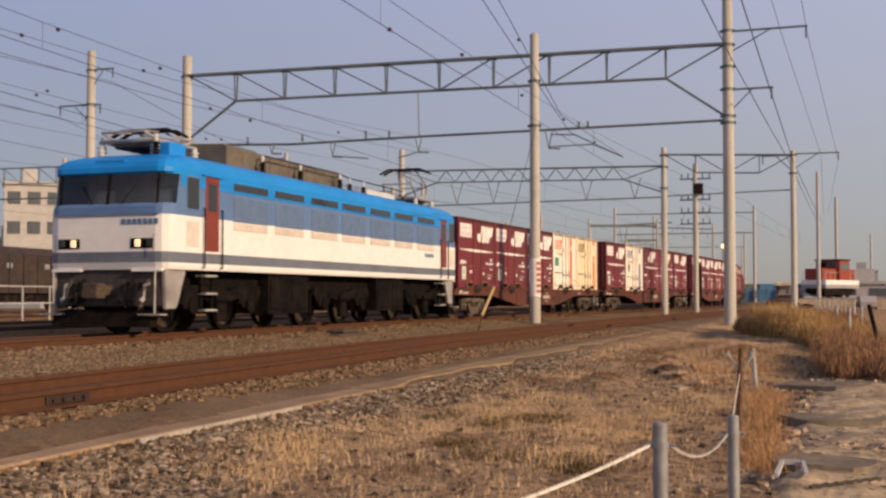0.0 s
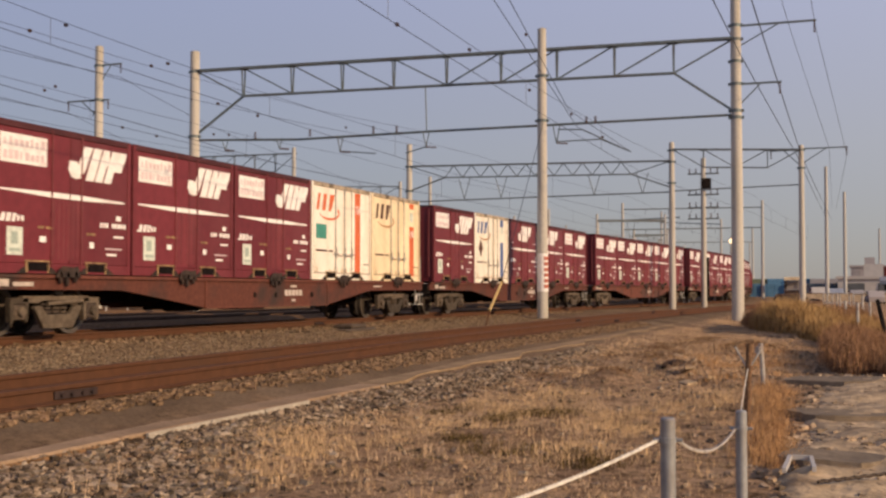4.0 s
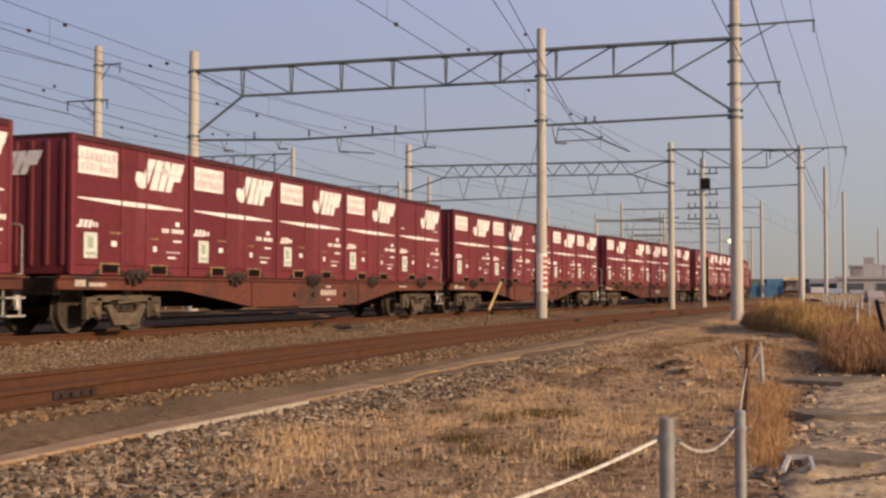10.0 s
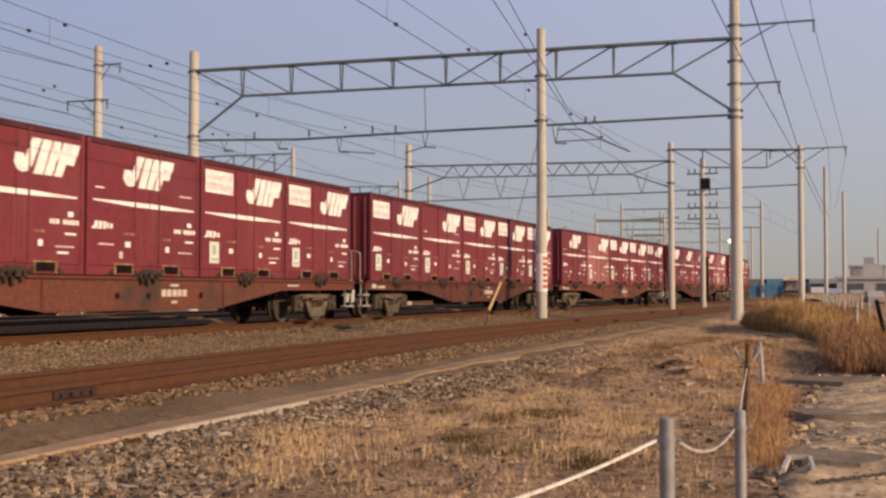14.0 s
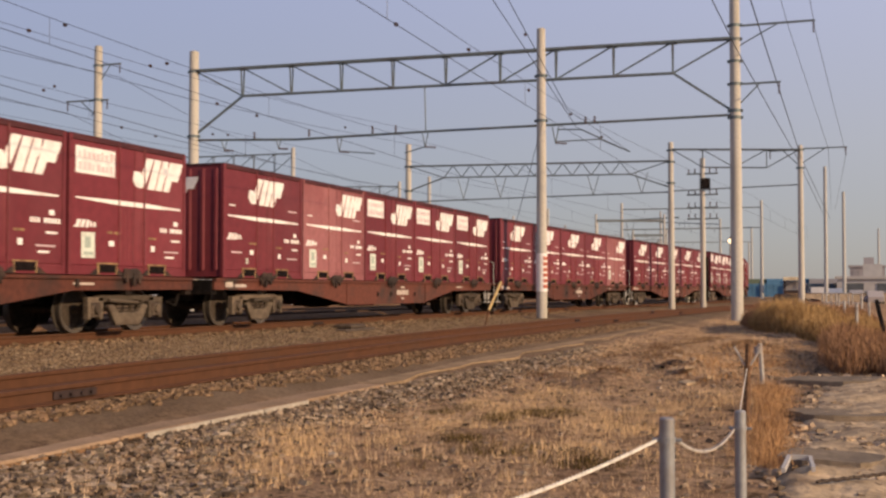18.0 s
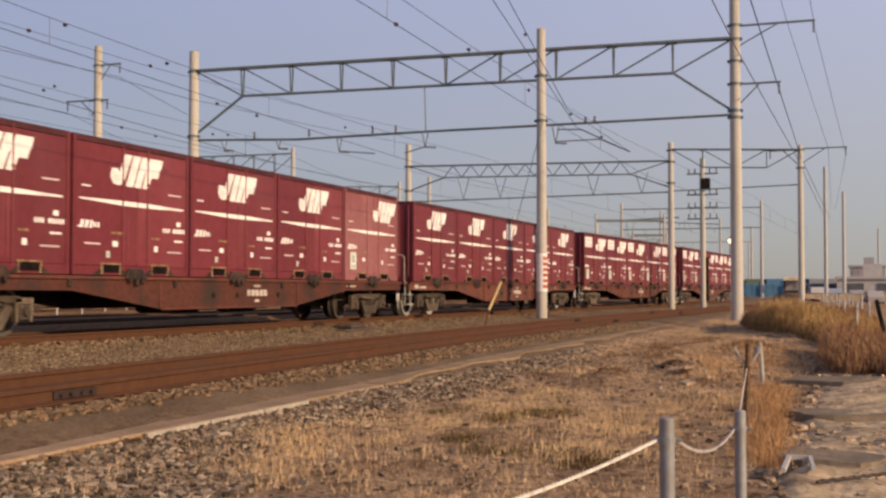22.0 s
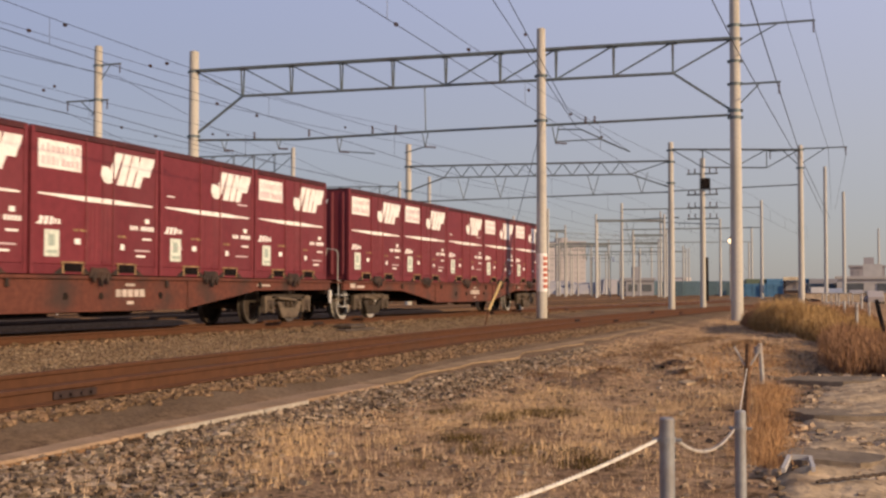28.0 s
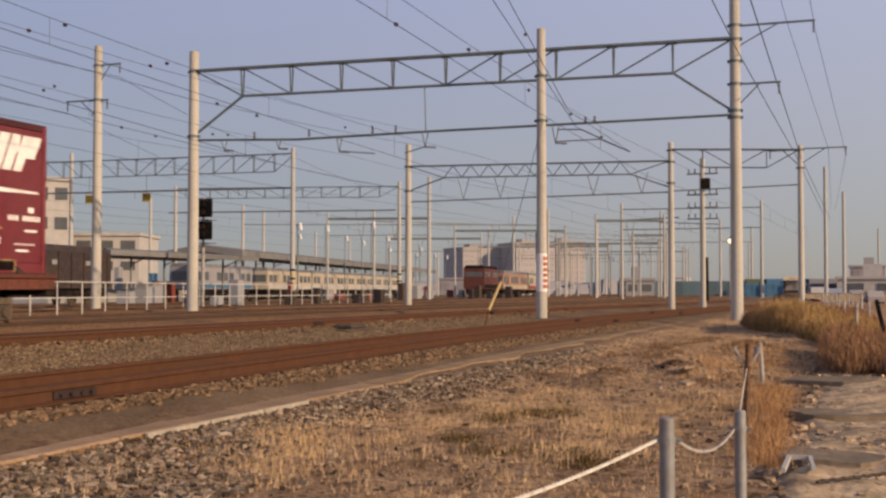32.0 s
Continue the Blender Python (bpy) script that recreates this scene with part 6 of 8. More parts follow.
for a, b in (((85.2, 30.7, 9.2), (86.4, 62, 9.6)), ((111, 32.2, 9.1), (109, 58, 9.3)), ((148, 16, 11.2), (151.2, -1.0, 11.3)), ((148, 16, 8.6), (152, -1.0, 8.8)), ((165.8, 23.1, 10.8), (160, 10.5, 10.8)), ((209, 25.8, 9.5), (216, 5.8, 9.6)), ((144.3, 48.9, 10.2), (167.6, 36.2, 10.6)), ((195, 18.7, 12.2), (185.6, 7.9, 11.2)), ((133.2, 62.6, 9.4), (154.7, 27.5, 9.8)), ((213.9, 41.3, 9), (250, 47.4, 9))):
    bm = bmesh.new()
    beam(bm, a, b, 0.14, 0.14)
    n = 6
    for i in range(1, n):
        p = Vector(a).lerp(Vector(b), i / n)
        rod(bm, p, p + Vector((0, 0, -0.6)), 0.03, 5)
    thing("cross_beam", bm, HAZY_STEEL, "thin steel cross beam with wire hangers", "cross beam", "cross beams of the yard")
# yellow plates under the far beam
for y in (51.2, 45.3):
    bm = bmesh.new()
    box(bm, 85.97, y - 0.42, 8.5, 86.03, y + 0.42, 9.25)
    pl_ = thing("yellow_sign", bm, BAND_YELLOW, "small yellow plate hung from the far beam", "sign", "signs under the beam")
    bm = bmesh.new()
    for s in (-0.25, 0.0, 0.25):
        box(bm, 85.95, y + s - 0.05, 8.6, 85.968, y + s + 0.05, 9.15)
    part("sign_marks", bm, BLACK, pl_)
    bm = bmesh.new()
    rod(bm, (86.0, y, 9.25), (86.0, y, 10.9), 0.03, 5)
    part("hanger", bm, HAZY_STEEL, pl_)

# wires of the main line and the near line: contact wire, carrier and droppers
def catenary(dy, z, label, xs, base=None, gap=0.50):
    yf = (lambda x: MAIN_Y + dy + lat(x) * (1 - dy / 60)) if base is None else base
    zig = [0.2 if i % 2 else -0.2 for i in range(len(xs))]
    def height(x):
        return z + 0.00036 * max(0.0, 43.0 - x) ** 2
    low, high = [], []
    for a, b, ga, gb in zip(xs[:-1], xs[1:], zig[:-1], zig[1:]):
        n = max(4, int((b - a) / 4))
        for i in range(n + (b == xs[-1])):
            u = i / n
            x, y = a + (b - a) * u, yf(a) + ga + (yf(b) + gb - yf(a) - ga) * u
            low.append((x, y, height(x)))
            high.append((x, y, height(x) + 1.0 - 4 * (1.0 - gap) * u * (1 - u) * min(1, (b - a) / 45) ** 2))
            if i and x > 5 and i % 2 == 0:
                bm = bmesh.new()
                rod(bm, low[-1], high[-1], 0.005, 4)
                thing("dropper", bm, WIRE, "thin dropper wire between carrier and contact wire", "wire", "droppers of the wires")
    wire("contact wire above " + label, low, 0.0075)
    wire("carrier wire above " + label, high, 0.006)


catenary(0, 5.11, "the train's track", [-8, 43.4, 66, 105, 150, 200, 260])
catenary(0, 5.07, "the near track", [-8, 43.6, 66, 100], lambda x: -5.5 + lat(x))
catenary(5.4, 5.3, "a yard track", [-8, 43.3, 66, 112, 150, 200])
catenary(9.6, 5.3, "a yard track", [-8, 43.2, 66, 112, 150, 200])
catenary(17.0, 5.3, "a yard track", [2, 45, 85, 112, 150, 200])
catenary(29.0, 5.3, "a yard track", [30, 85, 112, 150, 200])
catenary(40.0, 5.3, "a yard track", [40, 86, 112, 150, 200])
for lb, pts, r, sg in (("dark feeder wire past the tall pole", [(-6, -8.82, 10.1), (44.17, -8.77, 9.52), (66, -9.6, 8.2), (130, -9.3, 8.6)], 0.019, 0.1),
                       ("thick feeder wire below the cross arm", [(-6, -10.2, 10.6), (33.16, -10.12, 8.87), (44.17, -10.1, 8.38), (66, -9.9, 8.0), (130, -9.8, 8.4)], 0.019, 0.05),
                       ("thin wire at the end of the upper arm", [(-6, -11.5, 10.7), (44.17, -11.45, 10.25), (66, -12.2, 8.1), (130, -10.3, 9.5)], 0.010, 0.05),
                       ("thin wire along the upper arm", [(-6, -10.5, 10.4), (44.17, -10.5, 10.5), (66, -11.3, 8.45), (130, -9.9, 9.5)], 0.010, 0.05),
                       ("wire slung to the second portal", [(5, -5.5, 11.15), (23.74, -5.55, 7.03), (31.48, -5.55, 5.31), (43.4, -4.8, 6.0)], 0.010, 0.0),
                       ("wire slung to the second portal", [(8, -5.5, 11.5), (25.1, -5.5, 7.35), (30.71, -5.5, 5.67), (43.4, -4.75, 6.03)], 0.010, 0.0),
                       ("far feeder beside the pale poles", [(0, 20.3, 11.3), (46.88, 20.35, 11.0), (85, 30.2, 11.5), (130, 34, 11.0)], 0.013, 0.6),
                       ("far feeder beside the pale poles", [(0, 23.3, 9.2), (46.88, 23.3, 9.42), (87, 40, 10.5)], 0.013, 0.1),
                       ("contact wire of the overlapping span", [(-8, 2.2, 5.9), (17.6, 2.2, 5.36), (24, 2.2, 5.38), (32, 2.7, 5.8), (43.4, 3.35, 6.5)], 0.0065, 0.0),
                       ("carrier wire of the overlapping span", [(-8, 2.2, 7.0), (17.6, 2.2, 5.82), (22.5, 2.2, 5.86), (32, 2.7, 6.3), (43.4, 3.35, 7.1)], 0.0055, 0.0),
                       ("slack feeder below the tall portal", [(0, 10, 8.0), (26.66, 10, 6.63), (43.3, 10, 6.1)], 0.011, 0.05)):
    wire(lb + ", dark and taut", pts, r, sg)
# small dark insulators strung on the wires
for k, (x, y, z) in enumerate(((18.20, 1.2, 5.81), (18.40, 2.2, 5.82), (24.74, 6.6, 6.05), (24.32, 6.6, 5.88), (22.50, 2.2, 5.88), (21.64, 1.2, 5.71), (27.65, 6.6, 5.37), (23.74, 1.2, 5.15), (25.64, 1.2, 5.14), (29.33, 6.6, 5.34), (35.48, 3.3, 6.25), (37.77, 3.3, 6.57), (18.37, -5.5, 5.33), (26.50, -5.5, 6.85), (26.78, -5.5, 5.57), (31.03, -5.5, 5.60), (35.06, -5.5, 5.48), (22.27, -5.5, 5.66), (32.53, 6.6, 5.80), (33.48, 6.6, 5.90))):
    bm = bmesh.new()
    insulator(bm, (x - 0.04, y, z), (x + 0.04, y, z), 2, 0.038)
    thing("strain_insulator", bm, INSULATOR, "small dark strain insulator strung on a wire", "insulator", "strain insulators")

# small white yard lamps on slender masts along the station side
for x, y, z in ((98.7, 37.2, 6.9), (117.7, 43.4, 7.8), (136.7, 49.7, 7.6), (146.6, 51.7, 7.4), (110.2, 34.6, 7.6), (138.5, 44.7, 7.6), (157.1, 52.1, 6.9), (168.0, 51.4, 7.3), (177.1, 55.6, 6.5), (178.2, 52.8, 6.6), (188.2, 54.4, 6.6), (125.7, 50.8, 7.4), (147.6, 19.8, 4.9), (148.4, 17.6, 4.9)):
    bm = bmesh.new()
    rod(bm, (0, 0, -0.3), (0, 0, z + 0.15), 0.05, 6)
    lp = thing("yard_lamp", bm, HAZY_STEEL, "slender yard lamp mast with a white lamp head", "lamp", "yard lamps", m=pose(x, y, 0))
    bm = bmesh.new()
    rod(bm, (-0.1, 0, z + 0.12), (-0.1, -0.5, z + 0.12), 0.03, 5)
    part("lamp_arm", bm, HAZY_STEEL, lp)
    bm = bmesh.new()
    rod(bm, (-0.1, -0.42, z - 0.38), (-0.1, -0.34, z + 0.30), 0.17, 8, 0.10)
    part("lamp_head", bm, WHITE, lp, "white lamp head")


def far_portal(a, b, top, low):
    """Two slim posts with a flat beam, a lower pipe and hangers between them."""
    a, b = Vector(a), Vector(b)
    fp = thing("far_portal", None, None, "slim weathered portal over the distant yard tracks", "portal", "slim far portals")
    for p in (a, b):
        bm = bmesh.new()
        rod(bm, p, p + Vector((0, 0, top + 0.8)), 0.16, 8, 0.13)
        part("post", bm, POLE_FAR, fp)
    up = Vector((0, 0, top))
    bm = bmesh.new()
    beam(bm, a + up, b + up, 0.22, 0.3)
    part("beam", bm, HAZY_STEEL, fp)
    bm = bmesh.new()
    beam(bm, a + Vector((0, 0, low)), b + Vector((0, 0, low)), 0.08, 0.08)
    part("pipe", bm, HAZY_STEEL, fp)
    n = max(2, int((b - a).length / 4))
    for i in range(1, n):
        p = a.lerp(b, i / n)
        bm = bmesh.new()
        for s_ in (-0.5, 0.5):
            rod(bm, p + up + Vector((0, s_, 0)), p + Vector((0, 0, low - 0.7)), 0.035, 5)
        part("hanger", bm, HAZY_STEEL, fp)


for a, b, top, low in (((155.6, 41.3, -0.3), (160.9, 26.6, -0.3), 9.6, 7.6), ((137.7, 17.1, -0.3), (140.5, 9.4, -0.3), 9.5, 7.2), ((169.2, 18.5, -0.3), (170.8, 13.9, -0.3), 9.2, 7.4), ((185.3, 33.6, -0.3), (190.8, 18.4, -0.3), 8.8, 7.0),
                       ((205, 46, -0.3), (212, 31, -0.3), 9.6, 7.6), ((230, 62, -0.3), (236, 36, -0.3), 10.2, 7.8), ((255, 44, -0.3), (262, 24, -0.3), 9.8, 7.6), ((172, 58, -0.3), (176, 44, -0.3), 9.4, 7.4), ((128, 48, -0.3), (131, 36, -0.3), 9.8, 7.8)):
    far_portal(a, b, top, low)
for x, y, h in ((186, 32.5, 8.4), (186.5, 30.8, 8.0), (200, 31.5, 9), (187.5, 27.4, 6.6), (215, 29.5, 8), (189.8, 21.2, 7.2), (240, 30.5, 9), (190.8, 17.0, 6.0), (290, 41, 9), (305, 47, 9)):
    bm = bmesh.new()
    rod(bm, (x, y, -0.3), (x, y, h), 0.13, 8, 0.10)
    pp = thing("slim_pole", bm, POLE_FAR, "slim pale pole far down the yard", "pole", "slim far poles")
    bm = bmesh.new()
    beam(bm, (x, y - 1.1, h - 0.5), (x, y + 1.1, h - 0.5), 0.1, 0.1)
    part("cross_arm", bm, HAZY_STEEL, pp)


# ---- the yard behind and the distance ----
PAINT_WHITE = material("building_white", (0.45, 0.42, 0.39), 0.8, 0, 0.05, 0.8, 0.05, 0.2, 0.12, (0.45, 0.42, 0.40))
PAINT_GREY = material("building_grey", (0.30, 0.30, 0.31), 0.85, 0, 0.06, 0.6, 0.05, 0.2, 0.1)
ROOF_GREY = material("canopy_roof", (0.18, 0.175, 0.17), 0.8, 0, 0.08, 0.6, 0.05, 0.2, 0.1)
WINDOW_DARK = material("window_dark", (0.10, 0.105, 0.11), 0.25, 0, 0.05, 1, 0)
EMU_CREAM = material("railcar_cream", (0.44, 0.375, 0.28), 0.5, 0, 0.05, 1, 0, 0.1, 0.3)
FENCE = material("fence_paint", (0.52, 0.49, 0.45), 0.7, 0, 0.08, 6, 0.05, 0.2, 1.2)
RED_ORANGE = material("engine_red", (0.25, 0.052, 0.032), 0.5, 0, 0.06, 2, 0.05, 0.2, 0.7, (0.25, 0.06, 0.04))
# haze is mixed into these base colours, paling them and flattening their contrast
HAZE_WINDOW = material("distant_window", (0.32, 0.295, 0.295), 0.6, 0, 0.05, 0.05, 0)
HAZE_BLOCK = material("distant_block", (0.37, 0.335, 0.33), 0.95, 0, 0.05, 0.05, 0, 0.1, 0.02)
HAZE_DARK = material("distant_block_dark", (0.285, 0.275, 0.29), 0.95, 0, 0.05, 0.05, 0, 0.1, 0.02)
CONT_BLUE = material("container_blue", (0.07, 0.16, 0.26), 0.6, 0, 0.06, 1, 0, 0.2, 0.4, per_object=0.3)


def fence_line():
    f = thing("yard_fence", None, None, "pale painted steel railing beside the far tracks", "fence")
    a, b = Vector((30.0, 15.4, -0.25)), Vector((84, 21.6, -0.25))
    n = 30
    for i in range(n + 1):
        p = a.lerp(b, i / n)
        bm = bmesh.new()
        rod(bm, p, p + Vector((0, 0, 1.38)), 0.03, 6)
        part("post", bm, FENCE, f)
    for z in (0.75, 1.38):
        bm = bmesh.new()
        rod(bm, a + Vector((0, 0, z)), b + Vector((0, 0, z)), 0.027, 6)
        part("rail_bar", bm, FENCE, f)


fence_line()

# colour light signal by the big pole
bm = bmesh.new()
rod(bm, (52.1, 19.25, -0.25), (52.1, 19.25, 5.6), 0.08, 10)
sg = thing("light_signal", bm, PALE_STEEL, "colour light signal with two dark heads", "railway signal")
for z in (3.4, 4.55):
    bm = bmesh.new()
    box(bm, 51.85, 18.62, z, 52.0, 19.58, z + 0.95)
    bevel(bm, 0.06)
    hd = part("signal_head", bm, BLACK, sg, "dark signal head")
    for k in range(2):
        bm = bmesh.new()
        rod(bm, (51.65, 19.1, z + 0.25 + k * 0.4), (51.86, 19.1, z + 0.25 + k * 0.4), 0.13, 10)
        part("lens_hood", bm, BLACK, hd)
bm = bmesh.new()
for z in (3.2, 4.4):
    box(bm, 51.7, 18.7, z, 52.5, 19.6, z + 0.04)
part("platform", bm, HAZY_STEEL, sg)
sg.location.y -= 0.35


def railcar(name, label, x0, length, y, top, colour, band, roofmat, turn=0.0, win=(1.9, 2.8), w=2.8, cat="railway carriage"):
    """A carriage with doors, a window band, roof units, and a dark underside on wheels."""
    c = thing(name, None, None, label, cat, m=pose(x0, y, 0, 0, 0, turn))
    bm = bmesh.new()
    prism(bm, [(-w / 2, 1.0), (w / 2, 1.0), (w / 2, top - 0.35), (w / 2 - 0.35, top), (-w / 2 + 0.35, top), (-w / 2, top - 0.35)], 0, length, "x")
    part("body", bm, colour, c)
    bm = bmesh.new()
    prism(bm, [(-w / 2 - 0.02, top - 0.36), (w / 2 + 0.02, top - 0.36), (w / 2 - 0.3, top + 0.04), (-w / 2 + 0.3, top + 0.04)], -0.02, length + 0.02, "x")
    part("roof", bm, roofmat, c)
    k = int(length / 1.9)
    for i in range(k):
        a = 0.5 + i * (length - 0.6) / k
        bm = bmesh.new()
        if i % 4 == 2:
            box(bm, a, -w / 2 - 0.02, 1.08, a + 1.25, -w / 2 + 0.02, win[1] + 0.15)
            part("door", bm, colour, c)
        else:
            box(bm, a, -w / 2 - 0.015, win[0], a + 1.45, -w / 2 + 0.02, win[1])
            part("window", bm, WINDOW_DARK, c, "dark window")
    bm = bmesh.new()
    box(bm, 0.1, -w / 2 - 0.026, 1.1, length - 0.1, -w / 2 + 0.01, 1.62)
    part("stripe", bm, band, c)
    bm = bmesh.new()
    box(bm, 0.4, -w / 2 + 0.2, 0.35, length - 0.4, w / 2 - 0.2, 1.0)
    part("underframe", bm, BLACK, c)
    for x in (1.8, 3.9, length - 3.9, length - 1.8):
        bm = bmesh.new()
        for y1 in (-0.56, 0.56):
            rod(bm, (x, y1 - 0.06, 0.22), (x, y1 + 0.06, 0.22), 0.43, 12)
        part("wheel", bm, BOGIE, c)
    for x in (0.0, length):
        bm = bmesh.new()
        box(bm, x - 0.015 if x == 0 else x - 0.01, -w / 2 + 0.25, win[0], x + 0.01 if x == 0 else x + 0.015, w / 2 - 0.25, win[1])
        part("end_window", bm, WINDOW_DARK, c, "dark window")
    return c


# platform with its long canopy, and a train beside it
pf_m = pose(80, 50.7, 0, 0, 0, 10.4)
bm = bmesh.new()
box(bm, 0, 0, -0.3, 190, 9, 0.95)
bevel(bm, 0.05)
st = thing("station_platform", bm, PAINT_GREY, "long grey station platform in the haze", "platform", kind="structure", m=pf_m)
bm = bmesh.new()
prism(bm, [(-0.8, 5.0), (4.5, 5.7), (9.4, 5.3), (9.4, 5.7), (4.5, 6.5), (-0.8, 5.75)], 46, 185, "x")
can = thing("platform_canopy", bm, ROOF_GREY, "long grey canopy over the station platform", "canopy", kind="structure", m=pf_m)
for i in range(6, 23):
    bm = bmesh.new()
    rod(bm, (4 + i * 8, 2.2, 0.9), (4 + i * 8, 2.2, 5.45), 0.13, 6)
    rod(bm, (4 + i * 8, 2.2, 4.2), (4 + i * 8, 0.0, 5.1), 0.06, 5)
    part("canopy_post", bm, PAINT_WHITE, can)
for i in range(4):
    railcar("commuter_carriage", "cream commuter carriage standing at the platform", 0, 19.5, 0, 3.65, EMU_CREAM, PAINT_WHITE, ROOF_GREY).matrix_basis = pf_m @ pose(48 + i * 20.2, -2.0, 0)
# its dark body colour stands in for the shade under the canopy
railcar("commuter_carriage", "grey and blue carriage at the platform, darkened for the shade under the canopy", 0, 18, 0, 3.65, HAZE_DARK, CONT_BLUE, ROOF_GREY).matrix_basis = pf_m @ pose(24, -2.0, 0)
# lower dark canopy nearer the covered wagon
bm = bmesh.new()
prism(bm, [(-0.4, 3.75), (3.0, 4.05), (6.4, 3.75), (6.4, 4.1), (3.0, 4.5), (-0.4, 4.2)], 0, 23, "x")
can2 = thing("platform_canopy", bm, ROOF_GREY, "lower dark canopy over the near platform", "canopy", kind="structure", m=pose(81.0, 45.7, 0, 0, 0, -2.8))
for i in range(5):
    bm = bmesh.new()
    rod(bm, (1 + i * 4.8, 2.0, -0.3), (1 + i * 4.8, 2.0, 4.0), 0.11, 6)
    rod(bm, (1 + i * 4.8, 2.0, 3.1), (1 + i * 4.8, 0.2, 3.8), 0.06, 5)
    part("canopy_post", bm, HAZY_STEEL, can2)
# platform clutter
for x, y, w, h, mat, nm, lb in ((14, -3.6, 0.9, 1.9, DOOR_RED, "red_cabinet", "dull red cabinet beside the platform"), (17, -3.8, 0.9, 1.9, DOOR_RED, "red_cabinet", "dull red cabinet beside the platform"), (19.5, -4.2, 1.1, 1.1, PAINT_WHITE, "white_cabinet", "white cabinet beside the platform"), (-4, -9, 1.6, 1.0, PAINT_GREY, "relay_case", "low grey cabinet beside the track"), (5, -7, 2.2, 1.6, HAZE_DARK, "relay_case", "dark relay case beside the track"), (-12, -14, 1.4, 1.3, PAINT_GREY, "relay_case", "grey relay case beside the track"), (70, -6, 1.4, 1.2, PAINT_WHITE, "white_cabinet", "low white cabinet beside the track")):
    bm = bmesh.new()
    box(bm, 0, 0, 0, w, w * 0.7, h)
    bevel(bm, 0.04)
    box(bm, -0.06, -0.06, h, w + 0.06, w * 0.7 + 0.06, h + 0.07)
    o = thing(nm, bm, mat, lb, "cabinet")
    o.matrix_basis = pf_m @ pose(x, y, -0.28)
    bm = bmesh.new()
    box(bm, w * 0.12, -0.025, h * 0.12, w * 0.88, 0.01, h * 0.9)
    part("cabinet_door", bm, mat, o)

# dark covered wagon at the left
dw = thing("covered_wagon", None, None, "sooty dark brown covered goods wagon on a far track", "railway wagon", m=pose(47.0, 34.6, 0, 0, 0, 6.5))
SOOT = material("soot_brown", (0.045, 0.034, 0.032), 0.8, 0, 0.15, 3, 0.1, 0.25, 0.8, (0.09, 0.05, 0.035))
bm = bmesh.new()
prism(bm, [(-1.35, 0.95), (1.35, 0.95), (1.35, 3.3), (0.9, 3.75), (-0.9, 3.75), (-1.35, 3.3)], 0, 20.5, "x")
part("body", bm, SOOT, dw)
for i in range(14):
    bm = bmesh.new()
    x = 0.4 + i * 1.5
    box(bm, x, -1.42, 0.95, x + 0.12, -1.34, 3.3)
    part("rib", bm, SOOT, dw)
for i in range(5):
    bm = bmesh.new()
    box(bm, 1.2 + i * 4, -1.38, 2.45, 1.75 + i * 4, -1.34, 2.75)
    part("vent", bm, PAINT_GREY, dw)
bm = bmesh.new()
box(bm, 0.3, -1.1, 0.4, 20.2, 1.1, 0.95)
part("underframe", bm, BLACK, dw)
for x in (1.6, 3.6, 16.8, 18.8):
    bm = bmesh.new()
    for y1 in (-0.56, 0.56):
        rod(bm, (x, y1 - 0.06, 0.26), (x, y1 + 0.06, 0.26), 0.43, 12)
    part("wheel", bm, BOGIE, dw)


def office(name, label, x, y, w, d, h, storeys, cols, mat, turn=0.0, z0=-0.3):
    """A flat-roofed block with storeys of windows, a parapet and roof boxes."""
    o = thing(name, None, None, label, "building", m=pose(x, y, z0, 0, 0, turn))
    bm = bmesh.new()
    box(bm, 0, 0, 0, w, d, h)
    part("wall", bm, mat, o)
    bm = bmesh.new()
    box(bm, -0.3, -0.3, h, w + 0.3, d + 0.3, h + 0.5)
    part("parapet", bm, mat, o)
    bm = bmesh.new()
    box(bm, w * 0.3, d * 0.3, h + 0.5, w * 0.55, d * 0.6, h + 2.5)
    part("roof_box", bm, mat, o)
    for s in range(storeys):
        z = h * (s + 0.35) / storeys
        for c in range(cols):
            a = w * (c + 0.18) / cols
            bm = bmesh.new()
            box(bm, a, -0.08, z, a + w * 0.64 / cols, 0.05, z + h * 0.42 / storeys)
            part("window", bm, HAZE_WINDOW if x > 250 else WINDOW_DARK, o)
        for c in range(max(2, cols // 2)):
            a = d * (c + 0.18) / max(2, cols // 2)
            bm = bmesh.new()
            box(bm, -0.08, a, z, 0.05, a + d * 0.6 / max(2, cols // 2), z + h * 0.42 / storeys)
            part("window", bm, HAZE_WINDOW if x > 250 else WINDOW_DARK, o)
    return o


office("station_building", "white station building behind the yard", 138.9, 117.5, 30, 12, 9.4, 3, 9, PAINT_WHITE, -70)
office("white_block", "white block with a stair tower beyond the yard", 130, 96.8, 7.8, 10, 16.4, 4, 3, PAINT_WHITE, -51.5)
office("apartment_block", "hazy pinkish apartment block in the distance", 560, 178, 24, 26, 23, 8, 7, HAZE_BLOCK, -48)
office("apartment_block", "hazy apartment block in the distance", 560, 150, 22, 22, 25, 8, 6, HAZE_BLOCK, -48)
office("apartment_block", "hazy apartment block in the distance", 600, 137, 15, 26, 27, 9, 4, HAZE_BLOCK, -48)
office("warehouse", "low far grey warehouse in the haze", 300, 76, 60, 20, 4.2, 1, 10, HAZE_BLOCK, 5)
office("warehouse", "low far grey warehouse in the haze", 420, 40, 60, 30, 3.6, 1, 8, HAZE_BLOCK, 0)
